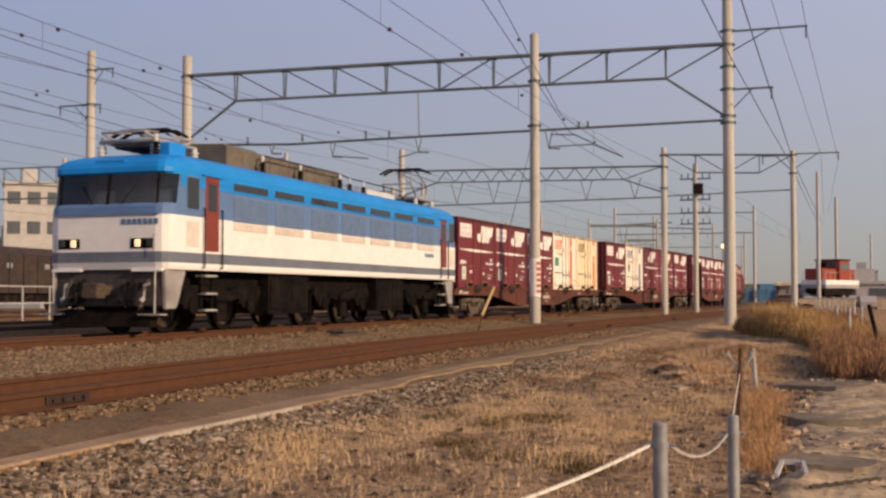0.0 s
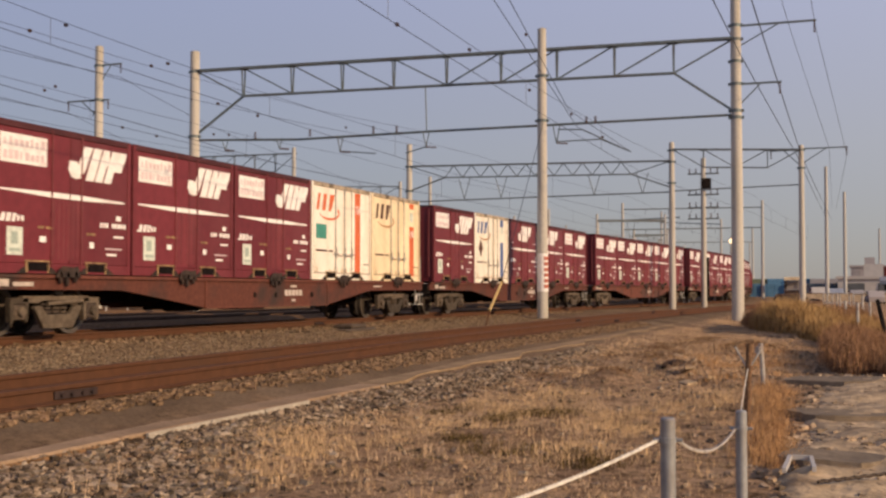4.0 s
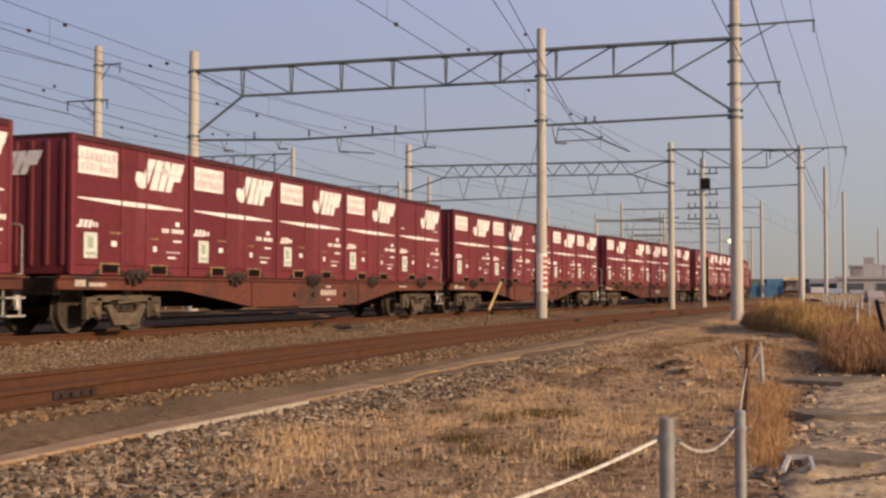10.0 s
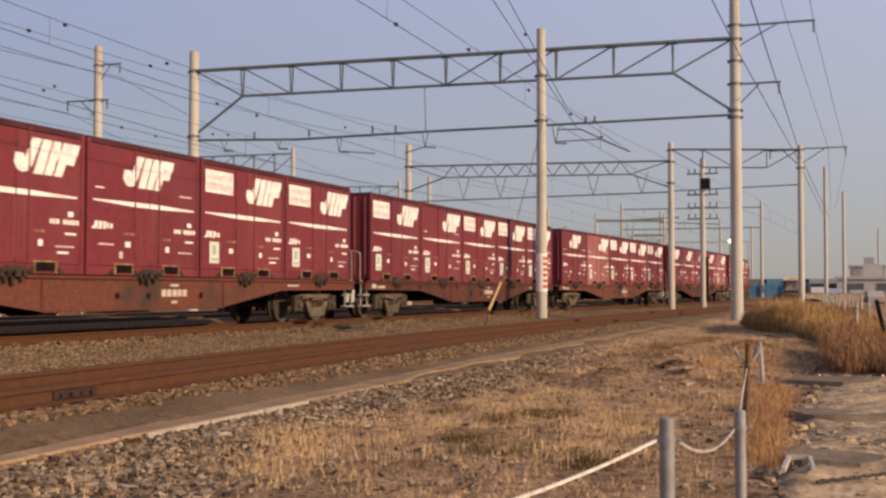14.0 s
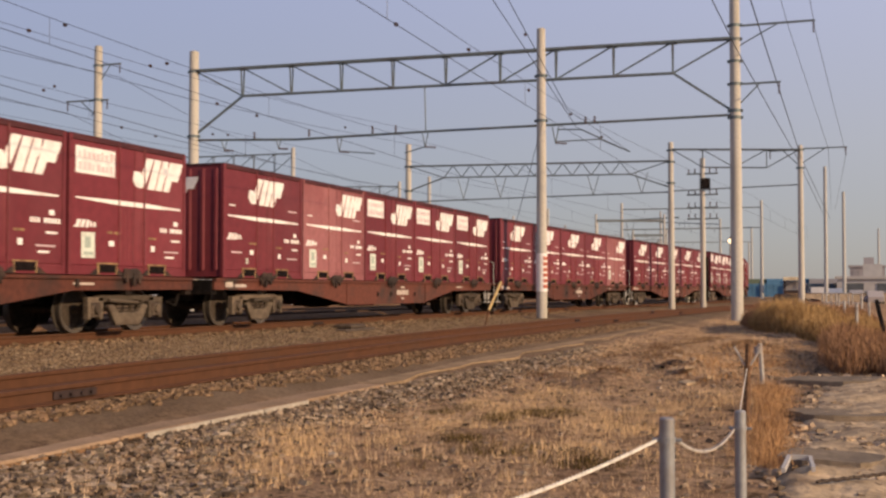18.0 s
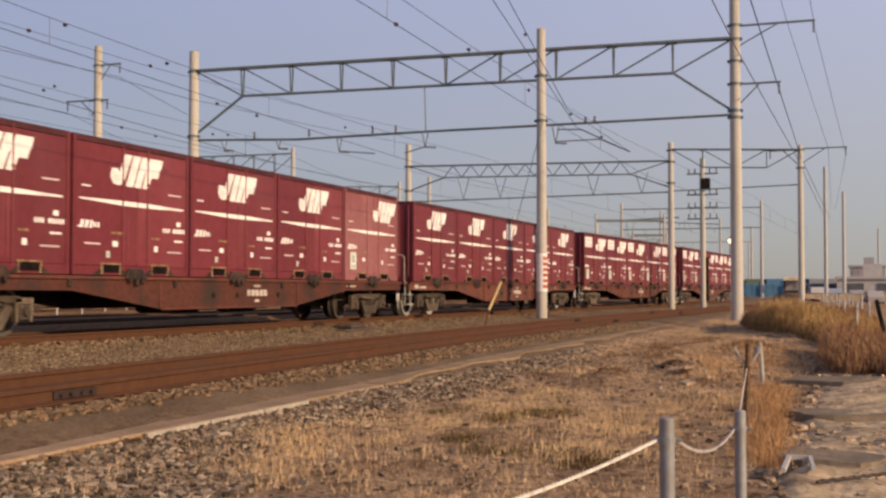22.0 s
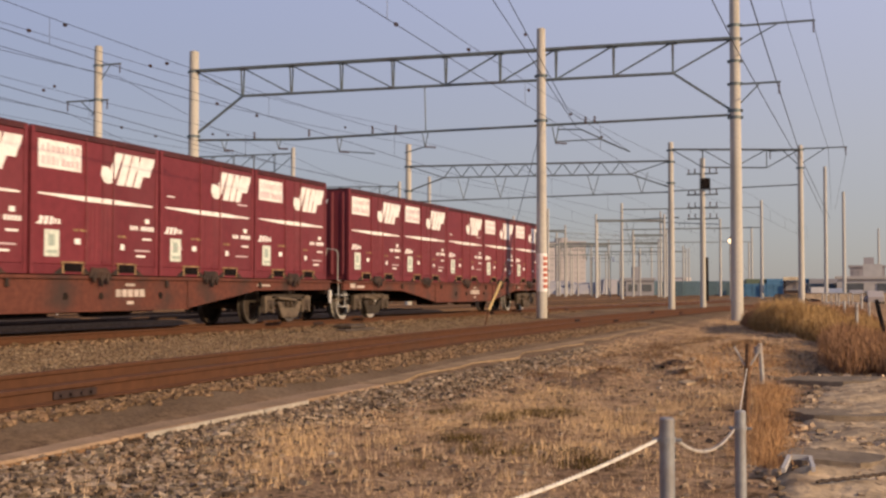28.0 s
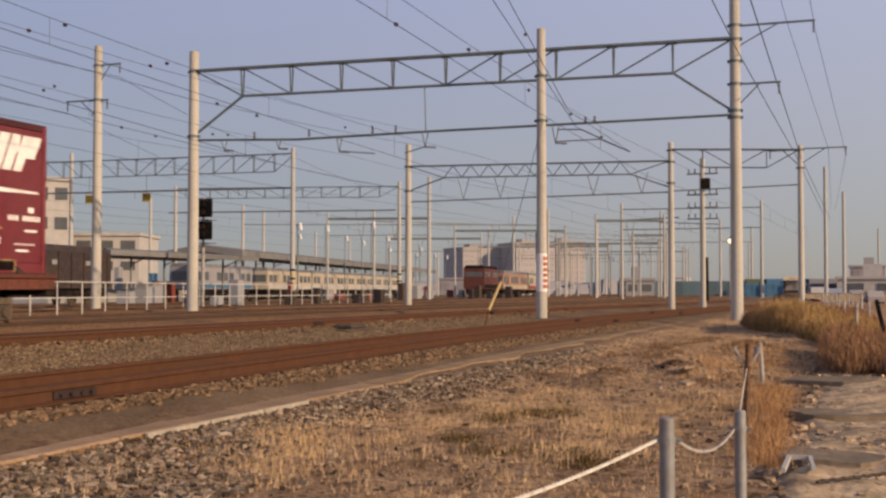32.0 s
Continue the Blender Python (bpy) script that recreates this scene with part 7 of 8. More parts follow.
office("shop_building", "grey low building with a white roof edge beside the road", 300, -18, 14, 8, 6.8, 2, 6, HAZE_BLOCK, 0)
office("shop_building", "low far building beside the road", 200, -19, 10, 10, 3.0, 1, 5, PAINT_WHITE, 0)
office("track_hut", "small dark hut with a pale roof among the tracks", 205, 26.5, 5, 5, 2.9, 1, 2, HAZE_DARK, -70)

# red engine and orange carriages standing in the yard
railcar("red_engine", "dark-roofed red engine standing in the yard", 140, 11, 33.3, 4.0, material("old_engine_red", (0.105, 0.036, 0.03), 0.6, 0, 0.1, 2, 0.05, 0.25, 0.7), BLACK, BLACK, 8, (2.6, 3.2), 2.7, "locomotive")
railcar("orange_carriage", "dusty orange carriage in the yard", 153, 19.5, 34.8, 3.6, material("railcar_orange", (0.34, 0.20, 0.145), 0.6, 0, 0.08, 1, 0, 0.2, 0.3), EMU_CREAM, ROOF_GREY, 6)
railcar("orange_carriage", "dusty cream carriage in the yard", 174, 19.5, 37.0, 3.6, EMU_CREAM, RED_ORANGE, ROOF_GREY, 6)
# rows of containers on the ground, far off
DEPOT = (CONT_BLUE, HAZE_DARK, material("depot_green", (0.13, 0.16, 0.11), 0.7, 0, 0.06, 1, 0, 0.2, 0.4), CONT_BLUE, material("depot_slate", (0.10, 0.125, 0.15), 0.7, 0, 0.06, 1, 0, 0.2, 0.4))
for i in range(16):
    bm = bmesh.new()
    x, y = 205 + 9 * (i % 4), 6.5 - 3.6 * (i // 4) + 0.02 * (i % 4) * 9
    box(bm, 0, 0, 0, 6.0, 2.45, 2.3 + 0.9 * ((i * 3) % 4) / 3)
    bevel(bm, 0.04)
    o = thing("stacked_container", bm, DEPOT[(i * 7) % 5], "blue-grey container standing in the far depot", "container", "containers of the far depot", m=pose(x, y, -0.28, 0, 0, -80))
    bm = bmesh.new()
    for k in range(5):
        box(bm, 0.5 + k * 1.2, -0.05, 0.2, 0.62 + k * 1.2, 0.02, 2.3)
    part("rib", bm, DEPOT[(i * 7) % 5], o)
# far containers: their teal is greyed by distance haze put into the base colour
for i in range(7):
    bm = bmesh.new()
    box(bm, 0, 0, 0, 8.0, 2.45, 2.9)
    bevel(bm, 0.04)
    thing("far_container", bm, material("far_teal", (0.12, 0.175, 0.20), 0.8, per_object=0.35) if i == 0 else bpy.data.materials["far_teal"], "hazy teal-grey container standing far down the yard", "container", "containers far down the yard", m=pose(215 + i * 3, 30.0 - i * 3.6, -0.28, 0, 0, -82))


def parked_car(x, y, turn, colour, label, z):
    c = thing("parked_car", None, None, label, "car", "cars by the road", m=pose(x, y, z, 0, 0, turn))
    bm = bmesh.new()
    prism(bm, [(-2.1, 0.3), (2.1, 0.3), (2.15, 0.75), (1.3, 0.9), (0.8, 1.42), (-1.3, 1.45), (-1.9, 0.95), (-2.15, 0.85)], -0.8, 0.8, "y")
    bevel(bm, 0.05)
    part("body", bm, colour, c)
    for s in (-1, 1):
        bm = bmesh.new()
        prism(bm, [(1.12, 0.93), (0.72, 1.36), (-1.2, 1.38), (-1.6, 0.95)], s * 0.81 - 0.01, s * 0.81 + 0.01, "y")
        part("side_window", bm, WINDOW_DARK, c)
        for wx in (-1.3, 1.3):
            bm = bmesh.new()
            rod(bm, (wx, s * 0.7, 0.31), (wx, s * 0.86, 0.31), 0.31, 12)
            part("wheel", bm, BLACK, c)
    return c


m_silver = material("car_silver", (0.45, 0.46, 0.48), 0.35, 0.5)
for x, y, t, m, lb in ((150, -15.4, 80, PAINT_WHITE, "white car parked beside the road"), (165, -18.4, 85, m_silver, "silver car parked beside the road"), (205, -8.6, 80, HAZE_BLOCK, "hazy grey car far beside the road"), (190, -12.0, 70, HAZE_DARK, "dark car parked beside the road"), (215, -5.0, 75, HAZE_BLOCK, "hazy grey car behind the shrubs"), (135, -8.15, 8, PAINT_WHITE, "white car parked behind the dry shrubs"), (138, -9.9, 4, m_silver, "silver car parked behind the dry shrubs"), (150, -11.9, 12, HAZE_DARK, "dark grey car parked behind the dry shrubs"), (130, -14.0, 6, HAZE_BLOCK, "white car parked behind the leaning bar")):
    parked_car(x, y, t, m, lb, float(ground_z(x, y)))
# roadside posts and rails behind the shrubs
for i, (x, y, h) in enumerate(((44, -12.75, 1.0), (50, -12.25, 0.8), (52, -13.2, 1.0), (58, -12.9, 1.0))):
    z = float(ground_z(x, y))
    bm = bmesh.new()
    rod(bm, (x, y, z - 0.1), (x, y, z + h), 0.05, 8)
    thing("guard_post", bm, PALE_STEEL, "pale short post beside the road", "post", "posts by the road")
bm = bmesh.new()
rod(bm, (27.0, -13.55, -0.9), (28.2, -13.25, 0.55), 0.05, 8)
thing("leaning_bar", bm, BLACK, "dark bar leaning among the shrubs", "bar")
# small goods truck seen from behind, beyond the shrubs
tk = thing("goods_truck", None, None, "small dusty truck with a cream canopy beside the depot", "truck", m=pose(150, -5.6, -0.3))
for nm, mat, x0, y0, z0, x1, y1, z1, lb in (("bed", HAZE_DARK, 0, -0.1, 0.6, 4.2, 1.95, 1.25, ""), ("canopy", CREAM_WARM, 0, -0.1, 2.35, 3.2, 1.95, 2.8, "cream canvas canopy"), ("cab", HAZE_BLOCK, 3.3, 0, 0.6, 4.8, 1.9, 2.3, ""), ("tail_board", SOOT, -0.05, 0, 0.7, 0.02, 1.85, 1.2, "dark tail board")):
    bm = bmesh.new()
    box(bm, x0, y0, z0, x1, y1, z1)
    bevel(bm, 0.05)
    part(nm, bm, mat, tk, lb)
for y in (0.0, 1.85):
    bm = bmesh.new()
    for x in (0.1, 1.6, 3.1):
        rod(bm, (x, y, 1.2), (x, y, 2.4), 0.05, 6)
    part("canopy_frame", bm, SOOT, tk)
    for x in (0.9, 4.0):
        bm = bmesh.new()
        rod(bm, (x, y - 0.12, 0.4), (x, y + 0.12, 0.4), 0.42, 12)
        part("wheel", bm, BLACK, tk)
# lit lamp on a mast behind the tall pole
bm = bmesh.new()
rod(bm, (106, -1.9, -0.3), (106, -1.9, 5.6), 0.07, 8)
lm = thing("lamp_mast", bm, PALE_STEEL, "slim mast with a small lit lamp", "lamp")
bm = bmesh.new()
bmesh.ops.create_icosphere(bm, subdivisions=2, radius=0.22, matrix=Matrix.Translation((105.9, -1.95, 5.2)))
part("lamp_head", bm, glow("lamp_lit", (1.0, 0.72, 0.42), 2.2), lm, "small glowing warm lamp")
# far tree line and low town as stuff
g = np.random.default_rng(11)
V, F = [], []
for i in range(2600):
    a = radians(-20 + 75 * g.random())
    d = 420 + 500 * g.random()
    x, y = d * math.cos(a), -13 + d * math.sin(a)
    w, h = 5 + 9 * g.random(), 2.0 + 3.2 * g.random()
    k = len(V)
    V += [(x, y - w, -0.5), (x + w, y, -0.5), (x, y + w, -0.5), (x - w, y, -0.5), (x - w * 0.2, y - w * 0.62, h * (0.7 + 0.3 * g.random())), (x + w * 0.6, y, h), (x, y + w * 0.62, h * (0.7 + 0.3 * g.random())), (x - w * 0.6, y, h * (0.8 + 0.2 * g.random()))]
    F += [(k, k + 1, k + 5, k + 4), (k + 1, k + 2, k + 6, k + 5), (k + 2, k + 3, k + 7, k + 6), (k + 3, k, k + 4, k + 7), (k + 4, k + 5, k + 6, k + 7)]
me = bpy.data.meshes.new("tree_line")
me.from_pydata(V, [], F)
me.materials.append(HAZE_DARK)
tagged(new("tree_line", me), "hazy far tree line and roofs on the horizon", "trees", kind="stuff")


# the red shunting engine that draws away behind the shrubs
sh = thing("shunting_engine", None, None, "orange-red diesel shunting engine with a white band", "locomotive", m=pose(112, -9.5, -0.2))
def sh_part(nm, mat, x0, y0, z0, x1, y1, z1, bev=0.06, label=""):
    bm = bmesh.new()
    box(bm, x0, y0, z0, x1, y1, z1)
    if bev:
        bevel(bm, bev)
    return part(nm, bm, mat, sh, label)
sh_part("long_hood", RED_ORANGE, -4.6, -1.0, 1.2, -1.0, 1.0, 3.0)
sh_part("short_hood", RED_ORANGE, 1.6, -1.0, 1.2, 3.9, 1.0, 3.0)
sh_part("cab", RED_ORANGE, -1.0, -1.4, 1.2, 1.6, 1.4, 3.95)
sh_part("cab_roof", BLACK, -1.15, -1.5, 3.95, 1.75, 1.5, 4.08, 0.03, "dark cab roof")
for y in (-1.41, 1.39):
    sh_part("cab_window", WINDOW_DARK, -0.7, y, 2.9, 1.3, y + 0.02, 3.6, 0)
for x in (-1.02, 1.6):
    sh_part("cab_window", WINDOW_DARK, x, -1.1, 3.25, x + 0.02, 1.1, 3.75, 0)
sh_part("white_band", OFFWHITE, -4.65, -1.44, 1.25, 3.95, 1.44, 1.75, 0.02)
sh_part("grey_sill", PAINT_GREY, -4.7, -1.42, 0.85, 4.0, 1.42, 1.25, 0.02)
sh_part("running_gear", BLACK, -4.2, -1.1, 0.1, 3.6, 1.1, 0.9)
for x in (-3.5, -1.8, 1.0, 2.7):
    bm = bmesh.new()
    for y in (-0.62, 0.62):
        rod(bm, (x, y - 0.07, 0.22), (x, y + 0.07, 0.22), 0.43, 14)
    part("wheel", bm, BOGIE, sh)
for y in (-1.3, 1.3):
    bm = bmesh.new()
    for x in np.arange(-4.5, 3.9, 1.3):
        rod(bm, (x, y, 1.7), (x, y, 2.6), 0.025, 5)
    rod(bm, (-4.5, y, 2.6), (3.8, y, 2.6), 0.025, 5)
    part("hand_rail", bm, FENCE, sh)
sh_part("exhaust", BLACK, -2.1, -0.3, 3.2, -1.5, 0.3, 3.75)

# the line on which the shunting engine rolls, on a low bank
bm = bmesh.new()
prism(bm, [(-2.6, -1.2), (2.6, -1.2), (1.6, 0.46), (-1.6, 0.46)], -12, 175, "x")
sb = thing("ballast_bank", bm, GROUND, "low bank of ballast under the shunting line", "ballast", kind="structure", m=pose(137, -10.48, 0, 0, 0, -22.9))
for yy in (-0.565, 0.565):
    bm = bmesh.new()
    beam(bm, (-12, yy, 0.47), (175, yy, 0.47), 0.07, 0.13)
    part("rail", bm, RUST_DULL, sb)
# platform lockers in the haze
for i in range(16):
    bm = bmesh.new()
    box(bm, 0, 0, 0, 0.5 + 0.9 * ((i * 7) % 5) / 4, 0.5, 0.9 + 1.3 * ((i * 3) % 4) / 3)
    bevel(bm, 0.03)
    o = thing("platform_locker", bm, (PAINT_WHITE, HAZE_DARK, CONT_BLUE, DOOR_RED)[(i * 5) % 4], "small locker or board standing on the platform", "locker", "platform lockers")
    o.matrix_basis = pf_m @ pose(8 + i * 10.5, 1.4 + (i % 3), 0.95)

# pale bent-pipe barriers behind the shrubs
for x, y in ((58, -11.55), (59, -12.1), (60.5, -12.7), (64, -11.2)):
    z = float(ground_z(x, y))
    bm = bmesh.new()
    rod(bm, (x, y - 0.22, z - 0.1), (x, y - 0.22, z + 1.0), 0.035, 6)
    rod(bm, (x, y + 0.22, z - 0.1), (x, y + 0.22, z + 1.0), 0.035, 6)
    rod(bm, (x, y - 0.24, z + 1.0), (x, y + 0.24, z + 1.0), 0.035, 6)
    rod(bm, (x, y - 0.22, z + 0.55), (x, y + 0.22, z + 0.55), 0.028, 6)
    thing("pipe_barrier", bm, PALE_STEEL, "pale bent-pipe barrier behind the dry shrubs", "barrier", "pipe barriers")

# low relay boxes, dwarf signals and stakes between the far tracks
gk = random.Random(21)
for i in range(34):
    x = 58 + 95 * gk.random()
    y = 15.5 + 3.2 * (i % 5) + 0.16 * (x - 58) + gk.uniform(-0.6, 0.6)
    w_, h_ = gk.uniform(0.3, 0.8), gk.uniform(0.45, 1.5)
    bm = bmesh.new()
    box(bm, -w_ / 2, -w_ / 2, 0.25, w_ / 2, w_ / 2, 0.25 + h_)
    bevel(bm, 0.03)
    m_ = (SOOT, BOGIE, PAINT_GREY, DOOR_RED, SOOT)[i % 5]
    o = thing("relay_box", bm, m_, "small weathered relay box between the far tracks", "relay box", "relay boxes of the yard", m=pose(x, y, -0.3, 0, 0, gk.uniform(-8, 8)))
    bm = bmesh.new()
    rod(bm, (0, 0, 0), (0, 0, 0.26), 0.08, 6)
    part("foot", bm, BOGIE, o)


# ---- the verge in front: dry grass, shrubs, rope posts, slabs ----
def straw(name, colour, spread, hue=0.02):
    m = bpy.data.materials.new(name)
    m.use_nodes = True
    n, l = m.node_tree.nodes, m.node_tree.links
    b = n["Principled BSDF"]
    b.inputs["Roughness"].default_value, b.inputs["Specular IOR Level"].default_value = 0.9, 0.08
    gi = n.new("ShaderNodeNewGeometry")
    r = n.new("ShaderNodeValToRGB")
    e = r.color_ramp.elements
    e.new(0.5)
    e[0].color = (*[c * (1 - spread) for c in colour], 1)
    e[1].color = (colour[0], colour[1], colour[2], 1)
    e[2].color = (colour[0] * (1 + spread), colour[1] * (1 + spread * 0.95), colour[2] * (1 + spread * 0.7), 1)
    l.new(gi.outputs["Random Per Island"], r.inputs["Fac"])
    l.new(r.outputs["Color"], b.inputs["Base Color"])
    return m


STRAW = straw("dry_grass", (0.58, 0.405, 0.235), 0.5)
STRAW_PALE = straw("pale_dry_grass", (0.52, 0.372, 0.245), 0.6)
GRASS_GREEN = straw("dull_green_grass", (0.115, 0.078, 0.032), 0.65)
TWIG_DARK = straw("dark_weed", (0.150, 0.082, 0.043), 0.6)
TWIG = straw("shrub_twig", (0.275, 0.155, 0.088), 0.65)
RED_GRASS = straw("rust_grass", (0.43, 0.25, 0.125), 0.6)
TWIG_GOLD = straw("shrub_gold", (0.37, 0.235, 0.108), 0.65)


def blades(name, label, category, x, y, h, mat, seed, width=0.007, lean=0.5, z=None, bend=0.35, kind="stuff"):
    """Single bent blades of grass or thin twigs, each of three triangles."""
    g = np.random.default_rng(seed)
    k = len(x)
    z = ground_z(x, y) - 0.01 if z is None else z
    a = g.random(k) * 6.283
    ln = h * lean * (0.25 + g.random(k))
    dx, dy = np.cos(a), np.sin(a)
    b = g.random(k) * 6.283
    wx, wy = np.cos(b) * width * (0.6 + 0.8 * g.random(k)), np.sin(b) * width * (0.6 + 0.8 * g.random(k))
    p0 = np.stack([x - wx, y - wy, z], -1)
    p1 = np.stack([x + wx, y + wy, z], -1)
    mx, my, mz = x + dx * ln * bend, y + dy * ln * bend, z + h * 0.6
    p2 = np.stack([mx + wx * 0.7, my + wy * 0.7, mz], -1)
    p3 = np.stack([mx - wx * 0.7, my - wy * 0.7, mz], -1)
    p4 = np.stack([x + dx * ln, y + dy * ln, z + h * (0.85 + 0.15 * g.random(k))], -1)
    V = np.stack([p0, p1, p2, p3, p4], 1).reshape(-1, 3)
    i = np.arange(k)[:, None] * 5
    Q = (i + np.array([[0, 1, 2, 3]])).tolist()
    T = (i + np.array([[3, 2, 4]])).tolist()
    me = bpy.data.meshes.new(name)
    me.from_pydata(V.tolist(), [], Q + T)
    me.materials.append(mat)
    return tagged(new(name, me), label, category, kind=kind)


def field(seed, n, x0, x1, y0, y1, power, dense):
    """Places for grass: denser near the camera, kept where dense(x, y) beats chance; grown in tufts."""
    g = np.random.default_rng(seed)
    c = max(1, n // 14)
    cx = x0 + (x1 - x0) * g.random(c) ** power
    cy = y0 + (y1 - y0) * g.random(c)
    keep = g.random(c) < dense(cx, cy)
    cx, cy = cx[keep], cy[keep]
    x = np.repeat(cx, 14) + g.normal(size=len(cx) * 14) * 0.05 * (1 + np.repeat(cx, 14) / 25)
    y = np.repeat(cy, 14) + g.normal(size=len(cx) * 14) * 0.05 * (1 + np.repeat(cx, 14) / 25)
    return x, y, g


def turf(x, y):
    """Thin matted grass over most of the verge, with bare soil between."""
    return np.clip(3.2 * (cloudy(x * 1.1, y * 1.4, 11.0) - 0.36), 0, 1) * smooth(-0.55, 0.15, verge_edge(x) - y)


def standing(x, y):
    """Stands of upright straw: thick in the golden patches, thin elsewhere."""
    gold = np.exp(-(((x - 10.9) / 1.7) ** 2 + ((y + 9.75) / 0.42) ** 2)) + np.exp(-(((x - 9.6) / 1.5) ** 2 + ((y + 10.95) / 0.5) ** 2)) + 1.0 * np.exp(-(((x - 8.1) / 1.1) ** 2 + ((y + 8.95) / 0.45) ** 2)) + 0.7 * np.exp(-(((x - 12.2) / 1.0) ** 2 + ((y + 11.6) / 0.35) ** 2))
    return np.clip((0.10 + gold) * 2.6 * (cloudy(x * 2.6, y * 2.6, 14.0) - 0.34), 0, 1) * smooth(-0.35, 0.1, verge_edge(x) - y)


def spots(x, y, where):
    """How far a place lies within one of the given patches (x, y, half length, half width)."""
    return sum(np.exp(-((x - cx) / a) ** 2 - ((y - cy) / b) ** 2) for cx, cy, a, b in where)


x, y, g = field(21, 330000, 4.6, 44, -12.2, -8.0, 1.5, turf)
blades("dry_grass", "short matted pale brown dry grass on the verge", "grass", x, y, 0.012 + 0.036 * g.random(len(x)), STRAW_PALE, 31, 0.0017, 1.1)
x, y, g = field(22, 260000, 6.0, 26, -12.2, -8.4, 1.25, standing)
blades("dry_grass", "upright golden straw in patches of the verge", "grass", x, y, 0.03 + 0.085 * g.random(len(x)) ** 1.6, STRAW, 32, 0.0014, 0.45)
GREEN_SPOTS = ((8.22, -10.42, 0.16, 0.17), (8.05, -10.8, 0.10, 0.24), (10.4, -10.12, 0.22, 0.25), (9.9, -9.9, 0.2, 0.12), (8.6, -10.05, 0.12, 0.1), (7.4, -10.1, 0.15, 0.12), (10.6, -9.25, 0.2, 0.15), (7.6, -11.2, 0.10, 0.2))
x, y, g = field(23, 90000, 7.0, 11.5, -11.6, -9.0, 1.0, lambda x, y: spots(x, y, GREEN_SPOTS) * np.clip(3 * (cloudy(x * 5, y * 5, 17.0) - 0.3), 0, 1))
blades("green_grass", "small patch of dull olive grass among straw", "grass", x, y, 0.03 + 0.06 * g.random(len(x)), GRASS_GREEN, 33, 0.0028, 0.7)
x, y, g = field(24, 90000, 7.6, 15, -12.6, -11.6, 1.0, lambda x, y: np.exp(-(((y + 12.34 - 0.062 * (x - 8)) / 0.10) ** 2)) * smooth(7.7, 8.2, x) * (1 - smooth(13.4, 14.4, x)) * (0.7 + 0.6 * (cloudy(x * 2, y * 2, 19.0) - 0.5)))
blades("tall_dry_grass", "rust-brown dry grass in a strip beside the slabs", "grass", x, y, 0.03 + 0.13 * g.random(len(x)) ** 1.4, RED_GRASS, 34, 0.0018, 0.55)
x, y, g = field(29, 52000, 14, 27, -12.2, -9.6, 1.0, lambda x, y: np.exp(-(((x - 19) / 4.0) ** 2 + ((y + 11.3) / 0.8) ** 2)) * np.clip(3 * (cloudy(x * 1.3, y * 2.2, 23.0) - 0.36), 0, 1))
blades("tall_dry_grass", "golden-brown dry grass before the shrubs", "grass", x, y, 0.02 + 0.12 * g.random(len(x)) ** 2, RED_GRASS, 39, 0.0028, 0.7)
x, y, g = field(26, 90000, 15, 50, -11.6, -7.4, 1.0, lambda x, y: np.clip(2.6 * (cloudy(x * 0.7, y * 1.6, 29.0) - 0.36), 0, 1) * smooth(-0.3, 0.2, verge_edge(x) - y))
blades("dry_grass", "matted brown dry grass further along the verge", "grass", x, y, 0.02 + 0.07 * g.random(len(x)) ** 1.5, STRAW_PALE, 36, 0.004, 0.9)
DARK_SPOTS = ((15.6, -9.05, 1.0, 0.30), (14.6, -9.9, 0.6, 0.28), (17.4, -10.1, 0.9, 0.3), (16.5, -10.8, 0.6, 0.2), (20.5, -9.6, 1.4, 0.45), (22.5, -10.9, 1.6, 0.45), (19.5, -8.9, 1.0, 0.3), (27, -9.4, 2.5, 0.4), (13.1, -8.85, 0.4, 0.15), (24.5, -9.0, 1.6, 0.3))
x, y, g = field(27, 90000, 12.5, 34, -11.6, -8.2, 1.0, lambda x, y: spots(x, y, DARK_SPOTS) * np.clip(3.5 * (cloudy(x * 3, y * 4, 31.0) - 0.34), 0, 1))
blades("dead_weeds", "dark red-brown dead weeds in clumps", "grass", x, y, 0.02 + 0.07 * g.random(len(x)), TWIG_DARK, 37, 0.0032, 0.8)
x, y, g = field(25, 2600, 5.2, 13, -11.8, -8.4, 1.2, lambda x, y: 0.25 + np.clip(2 * (cloudy(x, y, 37.0) - 0.5), 0, 1))
blades("weed_stalks", "scattered thin pale stalks on the verge", "grass", x, y, 0.05 + 0.13 * g.random(len(x)) ** 2, STRAW_PALE, 35, 0.0019, 0.5)


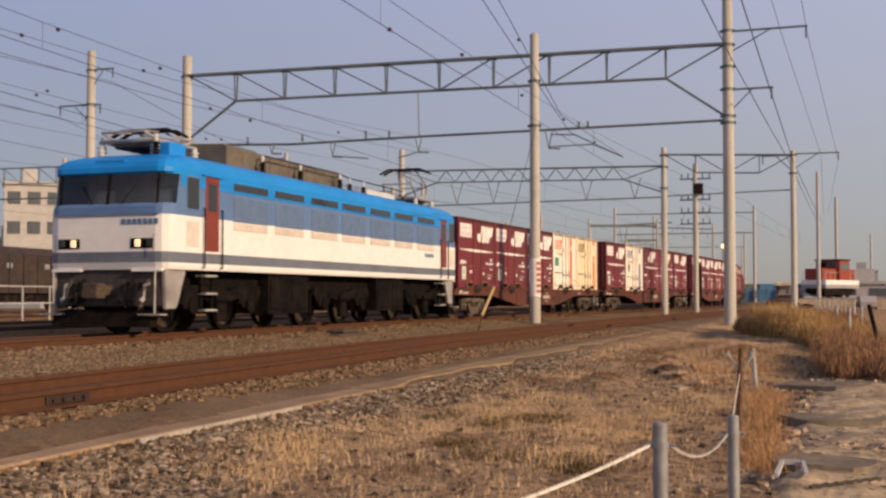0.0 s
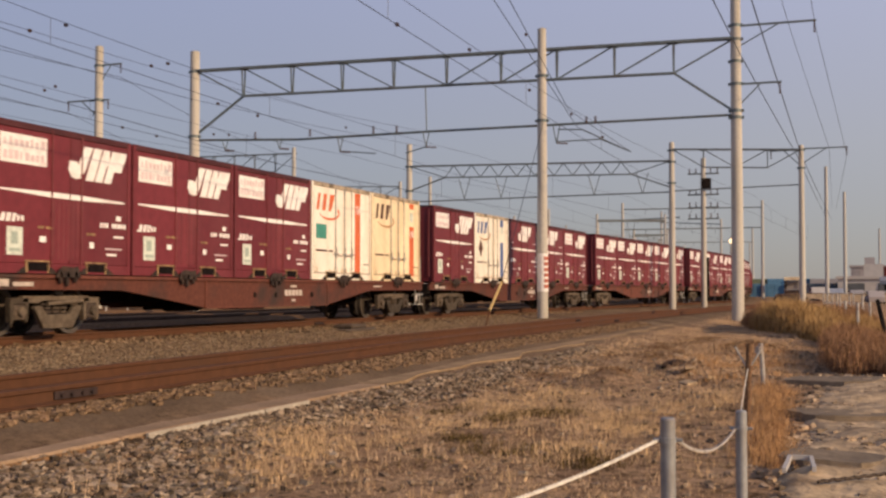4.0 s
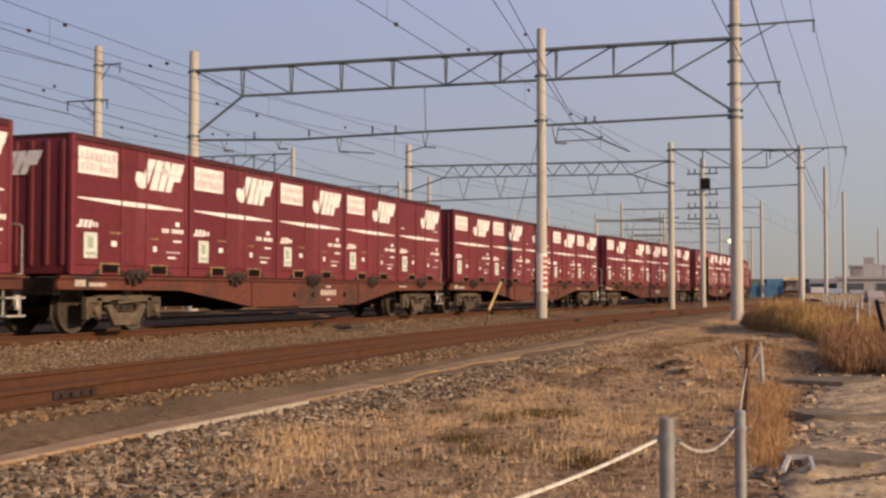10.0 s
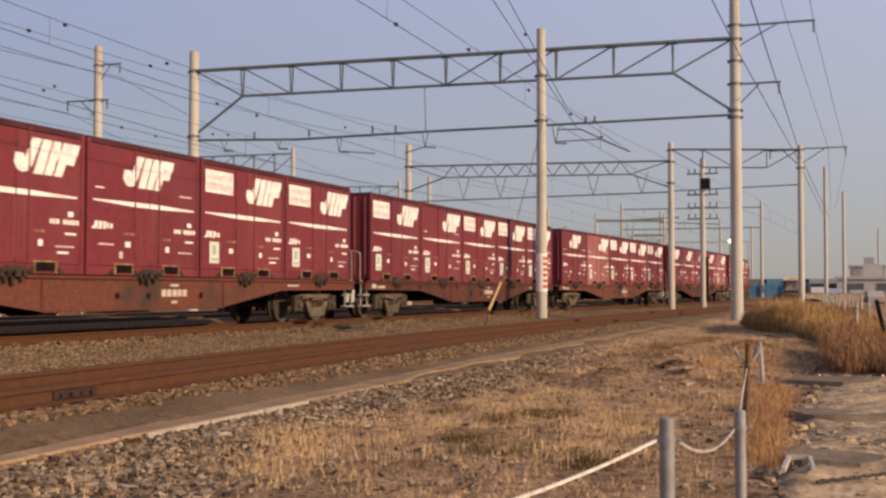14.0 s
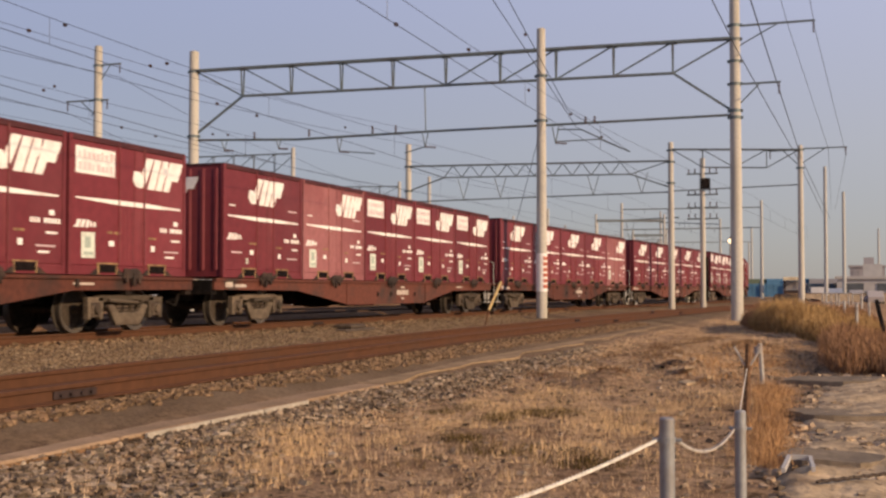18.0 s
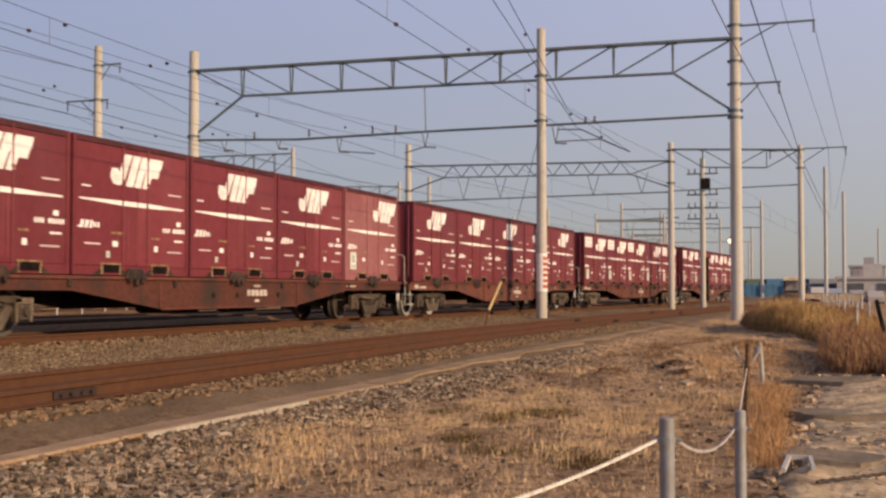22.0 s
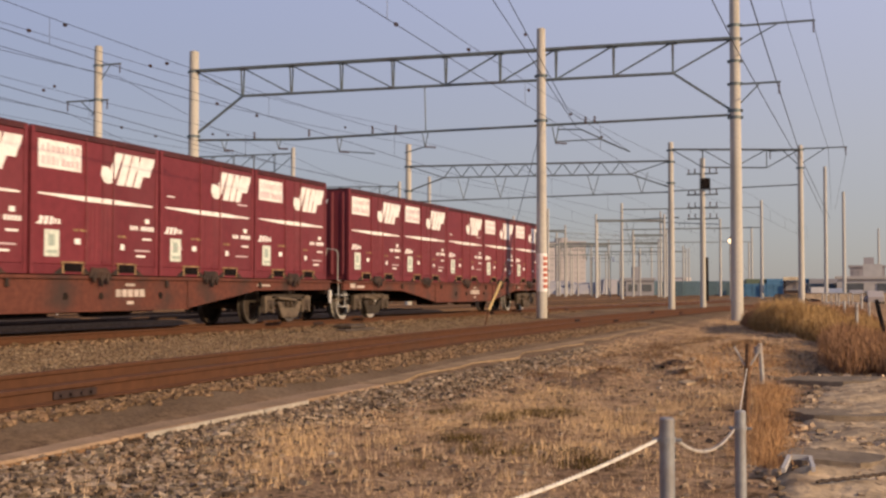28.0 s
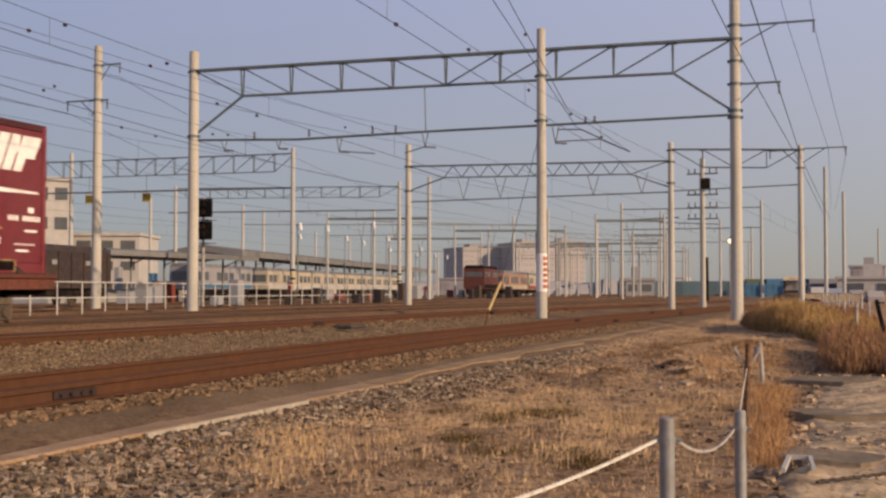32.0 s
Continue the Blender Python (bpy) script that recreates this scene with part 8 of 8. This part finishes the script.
def shrub(label, cx, cy, rx, ry, h, n, mat, seed):
    """A dense dry shrub: many thin forked stems with an uneven top, and a skirt of grass."""
    g = np.random.default_rng(seed)
    k = n
    r = np.sqrt(g.random(k))
    a = g.random(k) * 6.283
    x, y = cx + rx * r * np.cos(a), cy + ry * r * np.sin(a)
    top = h * (1.08 - 0.55 * r ** 3) * (0.50 + 0.50 * g.random(k) ** 1.3) * (0.70 + 0.55 * cloudy(x * 1.3, y * 2.6, seed))
    ob = blades("dry_shrub", label, "shrub", x, y, top, mat, seed, 0.0045, 0.28, kind="thing", bend=0.5)
    ob["kind"] = ""
    del ob["kind"]
    ob["group"] = "dry shrubs by the road"
    # twigs in the upper half
    m = n * 3
    i = g.integers(0, k, m)
    z0 = ground_z(x[i], y[i]) + top[i] * (0.25 + 0.5 * g.random(m))
    tw = blades("foliage", "", "", x[i] + g.normal(size=m) * 0.08, y[i] + g.normal(size=m) * 0.08, 0.06 + 0.20 * g.random(m), mat, seed + 500, 0.004, 0.75, z=z0)
    for key in ("label", "category", "kind"):
        if key in tw:
            del tw[key]
    tw.parent = ob
    return ob


for i, (cx, cy, rx, ry, h, n, mm) in enumerate(((36.5, -10.3, 2.2, 0.6, 0.92, 4600, TWIG), (34.5, -10.75, 2.2, 0.75, 1.05, 5200, TWIG_GOLD), (33, -11.3, 2.0, 0.75, 1.08, 5200, TWIG_GOLD), (33.5, -11.95, 2.0, 0.55, 0.95, 4600, TWIG_GOLD), (30, -11.95, 1.8, 0.5, 0.72, 3600, TWIG_GOLD),
                                              (26.5, -12.6, 2.4, 0.42, 0.60, 2400, TWIG), (29, -13.1, 2.6, 0.6, 0.60, 1900, TWIG), (24.5, -13.3, 2.6, 0.6, 0.56, 1900, TWIG), (18.3, -12.82, 1.7, 0.36, 0.46, 2400, TWIG), (21.8, -12.68, 2.0, 0.38, 0.58, 2600, TWIG), (38.6, -9.8, 1.4, 0.45, 0.6, 2600, TWIG), (41, -11.4, 3.0, 1.0, 0.75, 2600, TWIG_GOLD), (18.4, -13.5, 2.2, 0.45, 0.44, 1900, TWIG), (47, -11.9, 2.5, 0.8, 0.7, 2600, TWIG), (54, -12.6, 3.0, 0.9, 0.65, 2600, TWIG), (46, -13.0, 2.6, 0.7, 0.65, 2600, TWIG_GOLD))):
    shrub("dry rust-brown shrub of thin stems on the verge" if mm is TWIG else "dry golden-brown shrub of thin stems on the verge", cx, cy, rx, ry, h, n, mm, 60 + i)

# rope posts
PIPE = material("post_pipe", (0.30, 0.30, 0.30), 0.55, 0.4, 0.08, 20, 0.15, 0.2, 5, (0.2, 0.14, 0.1))
ROPE = material("rope_white", (0.74, 0.69, 0.60), 0.9, 0, 0.1, 60, 0.2, 0.25, 20, (0.35, 0.28, 0.22))


def rope_post(x, y, top, r, label, tilt):
    z = float(ground_z(x, y)) - 0.05
    p = thing("rope_post", None, None, label, "post", "rope posts on the verge", m=pose(x, y, z, tilt[0], tilt[1]))
    h = top - z
    bm = bmesh.new()
    rod(bm, (0, 0, 0), (0, 0, h), r, 18)
    part("pipe", bm, PIPE, p, smooth=True)
    bm = bmesh.new()
    rod(bm, (0, 0, h), (0, 0, h + 0.008), r * 0.98, 18, r * 0.8)
    part("cap", bm, PIPE, p)
    bm = bmesh.new()
    rod(bm, (0, 0, h - 0.095), (0, 0, h - 0.073), r + 0.005, 18)
    for s in (-1, 1):
        rod(bm, (0, s * (r + 0.004), h - 0.084), (0, s * (r + 0.028), h - 0.084), 0.008, 8)
    part("collar", bm, PIPE, p, "steel collar with rope eyes")
    return p


rope_post(4.90, -12.19, 0.235, 0.032, "grey steel pipe post holding a white rope", (0.0, -0.9))
rope_post(6.19, -12.36, 0.145, 0.029, "grey steel pipe post at the end of a rope", (0.0, 0.2))


def rope(name, label, a, b, sag, r, mat, twist=True):
    """A twisted rope: three strands wound round a hanging line."""
    a, b = Vector(a), Vector(b)
    n = max(24, int((b - a).length / 0.008))
    mid = []
    for i in range(n + 1):
        u = i / n
        p = a.lerp(b, u)
        p.z -= 4 * sag * u * (1 - u)
        mid.append(p)
    d = (b - a).normalized()
    s = d.cross(Vector((0, 0, 1))).normalized()
    w = s.cross(d)
    ro = thing(name, None, None, label, "rope")
    for k in range(3):
        bm = bmesh.new()
        prev = None
        for i, p in enumerate(mid):
            ph = i * 0.62 + k * 2.094
            c = p + (s * math.cos(ph) + w * math.sin(ph)) * r * 0.66
            ring = [bm.verts.new(c + (s * math.cos(q * 1.2566) + w * math.sin(q * 1.2566)) * r * 0.5) for q in range(5)]
            if prev:
                for q in range(5):
                    bm.faces.new((prev[q], prev[(q + 1) % 5], ring[(q + 1) % 5], ring[q]))
            prev = ring
        bmesh.ops.recalc_face_normals(bm, faces=bm.faces[:])
        part("strand", bm, mat, ro, smooth=True)
    return ro


rope("white_rope", "white twisted rope hanging between posts", (4.88, -12.15, 0.15), (2.2, -11.35, 0.10), 0.075, 0.007, ROPE)
rope("grey_rope", "grey slack rope between two posts", (4.92, -12.23, 0.145), (6.18, -12.33, 0.06), 0.075, 0.0075, material("rope_grey", (0.45, 0.40, 0.35), 0.9, 0, 0.1, 60, 0.2, 0.25, 20))
# a third post holds the rope's far end
rope_post(2.2, -11.32, 0.19, 0.032, "grey steel pipe post holding the rope's other end", (0, 0))

# forked stake and pale stake
BARK = material("stake_wood", (0.17, 0.10, 0.06), 0.9, 0, 0.2, 25, 0.4, 0.3, 4, (0.07, 0.04, 0.03), streaks=6)
sx, sy = 10.0, -12.06
z = float(ground_z(sx, sy))
stake = thing("wooden_stake", None, None, "brown wooden stake with tied side sticks", "stake", m=pose(sx, sy, z - 0.08))
h = 0.33 - z
bm = bmesh.new()
rod(bm, (0.02, 0.03, 0), (0, 0, h + 0.08), 0.030, 8, 0.024)
part("stem", bm, BARK, stake)
for dy, dz in ((0.115, 0.30), (-0.095, 0.27)):
    bm = bmesh.new()
    rod(bm, (0, 0.01, h - 0.14), (0, dy, h - 0.14 + dz * 0.65), 0.0085, 6)
    part("side_stick", bm, PALE_STEEL, stake, "thin pale side stick")
bm = bmesh.new()
rod(bm, (0, 0, h - 0.14), (0, 0, h - 0.10), 0.036, 10)
part("tie", bm, BARK, stake)
bm = bmesh.new()
rod(bm, (-0.02, 0.01, h - 0.12), (-0.6, 0.03, h - 0.52), 0.004, 5)
part("cord", bm, ROPE, stake, "pale cord")
sx, sy = 14.49, -11.79
z = float(ground_z(sx, sy))
bm = bmesh.new()
rod(bm, (sx + 0.01, sy - 0.03, z - 0.05), (sx, sy, 0.14), 0.028, 8)
rod(bm, (sx - 0.02, sy + 0.02, 0.02), (sx - 0.02, sy + 0.02, 0.1), 0.05, 8)
thing("pale_stake", bm, PALE_STEEL, "short pale weathered stake on the verge", "stake")

# broken concrete slabs and sandy ground at the edge of the road
SLAB = material("slab_concrete", (0.215, 0.168, 0.122), 0.95, 0, 0.12, 12, 0.5, 0.35, 2.2, (0.15, 0.12, 0.092), fine=18)
SAND = material("sand_pale", (0.43, 0.320, 0.205), 0.97, 0, 0.2, 7, 1.0, 0.4, 2.6, (0.22, 0.155, 0.10), fine=16)
RUBBLE = material("sandy_rubble", (0.33, 0.245, 0.165), 0.95, 0, 0.2, 30, 0.3, 0.25, 6, (0.2, 0.14, 0.1), per_island=0.5)
gs = random.Random(4)
for i, (cx, cy, rx, ry, th) in enumerate(((8.45, -12.76, 0.40, 0.36, 0.045), (11.2, -12.78, 0.55, 0.48, 0.05), (14.8, -12.6, 0.62, 0.6, 0.055))):
    bm = bmesh.new()
    pts = []
    for k in range(17):
        a = k * 2 * math.pi / 17
        e = 0.86 + 0.16 * gs.random()
        pts.append((rx * e * math.copysign(abs(math.cos(a)) ** 0.6, math.cos(a)), ry * e * math.copysign(abs(math.sin(a)) ** 0.6, math.sin(a))))
    prism(bm, pts, -0.08, th * (1.05, 1.05, 0.75)[i], "z")
    bmesh.ops.triangulate(bm, faces=bm.faces[:])
    bmesh.ops.subdivide_edges(bm, edges=bm.edges[:], cuts=2, use_grid_fill=True)
    for v in bm.verts:
        v.co.z += 0.012 * noise.noise(v.co * 4 + Vector((i, 0, 0)))
    thing("broken_slab", bm, SLAB, "broken weathered concrete slab lying at the road's edge", "slab", "slabs at the road's edge", m=pose(cx, cy, float(ground_z(cx, cy)), gs.uniform(-2.5, 2.5), gs.uniform(-2, 2), gs.uniform(-15, 15)))
# pale sandy ground round the slabs
xs_, ys_ = np.linspace(5.6, 16.6, 90), np.linspace(-15.5, -12.25, 44)
X_, Y_ = np.meshgrid(xs_, ys_, indexing="ij")
Z_ = ground_z(X_, Y_) + 0.035 + 0.05 * (cloudy(X_ * 1.2, Y_ * 2.0, 41.0) - 0.5) + 0.045 * (cloudy(X_ * 5.0, Y_ * 6.0, 43.0, 3) - 0.5) - 0.14 * (1 - smooth(-12.3, -12.62, Y_ + 0.12 * lumps(X_ * 2, Y_))) - 0.14 * smooth(15.4, 16.5, X_)
ii = np.arange(X_.size).reshape(X_.shape)
me = bpy.data.meshes.new("sandy_ground")
me.from_pydata(np.stack([X_, Y_, Z_], -1).reshape(-1, 3).tolist(), [], np.stack([ii[:-1, :-1], ii[1:, :-1], ii[1:, 1:], ii[:-1, 1:]], -1).reshape(-1, 4).tolist())
me.shade_smooth()
me.materials.append(SAND)
tagged(new("sandy_ground", me), "pale sandy ground beside the road", "ground", kind="structure")


def place_slabs(g, n):
    x = 5.8 + 10.5 * g.random(n)
    y = -12.4 - 1.1 * g.random(n)
    keep = g.random(n) < 0.15 + np.exp(-((x - 9.6) / 0.55) ** 2) + np.exp(-((x - 12.9) / 0.8) ** 2)
    return x[keep], y[keep]


stones("rubble", "small pale rubble on the sandy ground", 5200, place_slabs, 0.045, RUBBLE, 9)
bm = bmesh.new()
for a, b in (((-0.6, 0.0, 0.02), (0, 0, 0.02)), ((0, 0.012, 0.02), (0, -0.142, 0.02)), ((0, -0.13, 0.02), (-0.5, -0.17, 0.02))):
    beam(bm, a, b, 0.024, 0.03)
thing("white_bracket", bm, PAINT_WHITE, "bent white painted bar lying on the slab", "bar", m=pose(7.9, -12.5, float(ground_z(7.9, -12.5)) + 0.06, 0, 0, 0))
bm = bmesh.new()
for i in range(14):
    a = -12.70 - i * 0.028
    rod(bm, (7.10 + i * 0.033, a, -0.335 + 0.006 * (i % 2)), (7.10 + (i + 0.85) * 0.033, a - 0.025, -0.335 + 0.006 * ((i + 1) % 2)), 0.011, 6)
thing("rusty_chain", bm, BOGIE, "rusty dark chain lying over the slabs", "chain")
# a dark-coloured mound stands in for a shaded hollow, with bits of board
gs = random.Random(8)
bm = bmesh.new()
bmesh.ops.create_icosphere(bm, subdivisions=4, radius=1.0)
for v in bm.verts:
    d = 1 + 0.45 * noise.noise(v.co * 2.6) + 0.2 * noise.noise(v.co * 7.0)
    v.co = Vector((16.6 + 0.55 * d * v.co.x, -10.48 + 0.20 * d * v.co.y, -0.36 + 0.15 * d * v.co.z))
thing("soil_mound", bm, material("hollow_dark", (0.085, 0.055, 0.038), 0.97, 0, 0.2, 10, 0.6, 0.2, 3), "low mound darkened to stand in for a shaded hollow in the grass", "mound")
for i, (cx, cy, l, t) in enumerate(((15.6, -10.75, 0.5, 20), (14.9, -11.1, 0.28, -10), (14.3, -10.95, 0.2, 40), (18.6, -10.2, 0.4, 10))):
    bm = bmesh.new()
    box(bm, -l / 2, -0.07, 0, l / 2, 0.07, 0.035)
    bevel(bm, 0.008)
    thing("loose_board", bm, SAND, "pale scrap of board lying in the grass", "board", "scraps in the grass", m=pose(cx, cy, float(ground_z(cx, cy)) + 0.01, gs.uniform(-8, 8), gs.uniform(-8, 8), t))


def shunter_motion():
    """The shunting engine rolls away to the road side."""
    rows = []
    for t in range(0, 33, 2):
        x, y = 137.0 + 4.4 * t, -10.48 - 1.86 * t
        rows.append((float(t), pose(x, y, 0.75, 0, 0, -22.9)))
    walk(sh, rows)


motions()
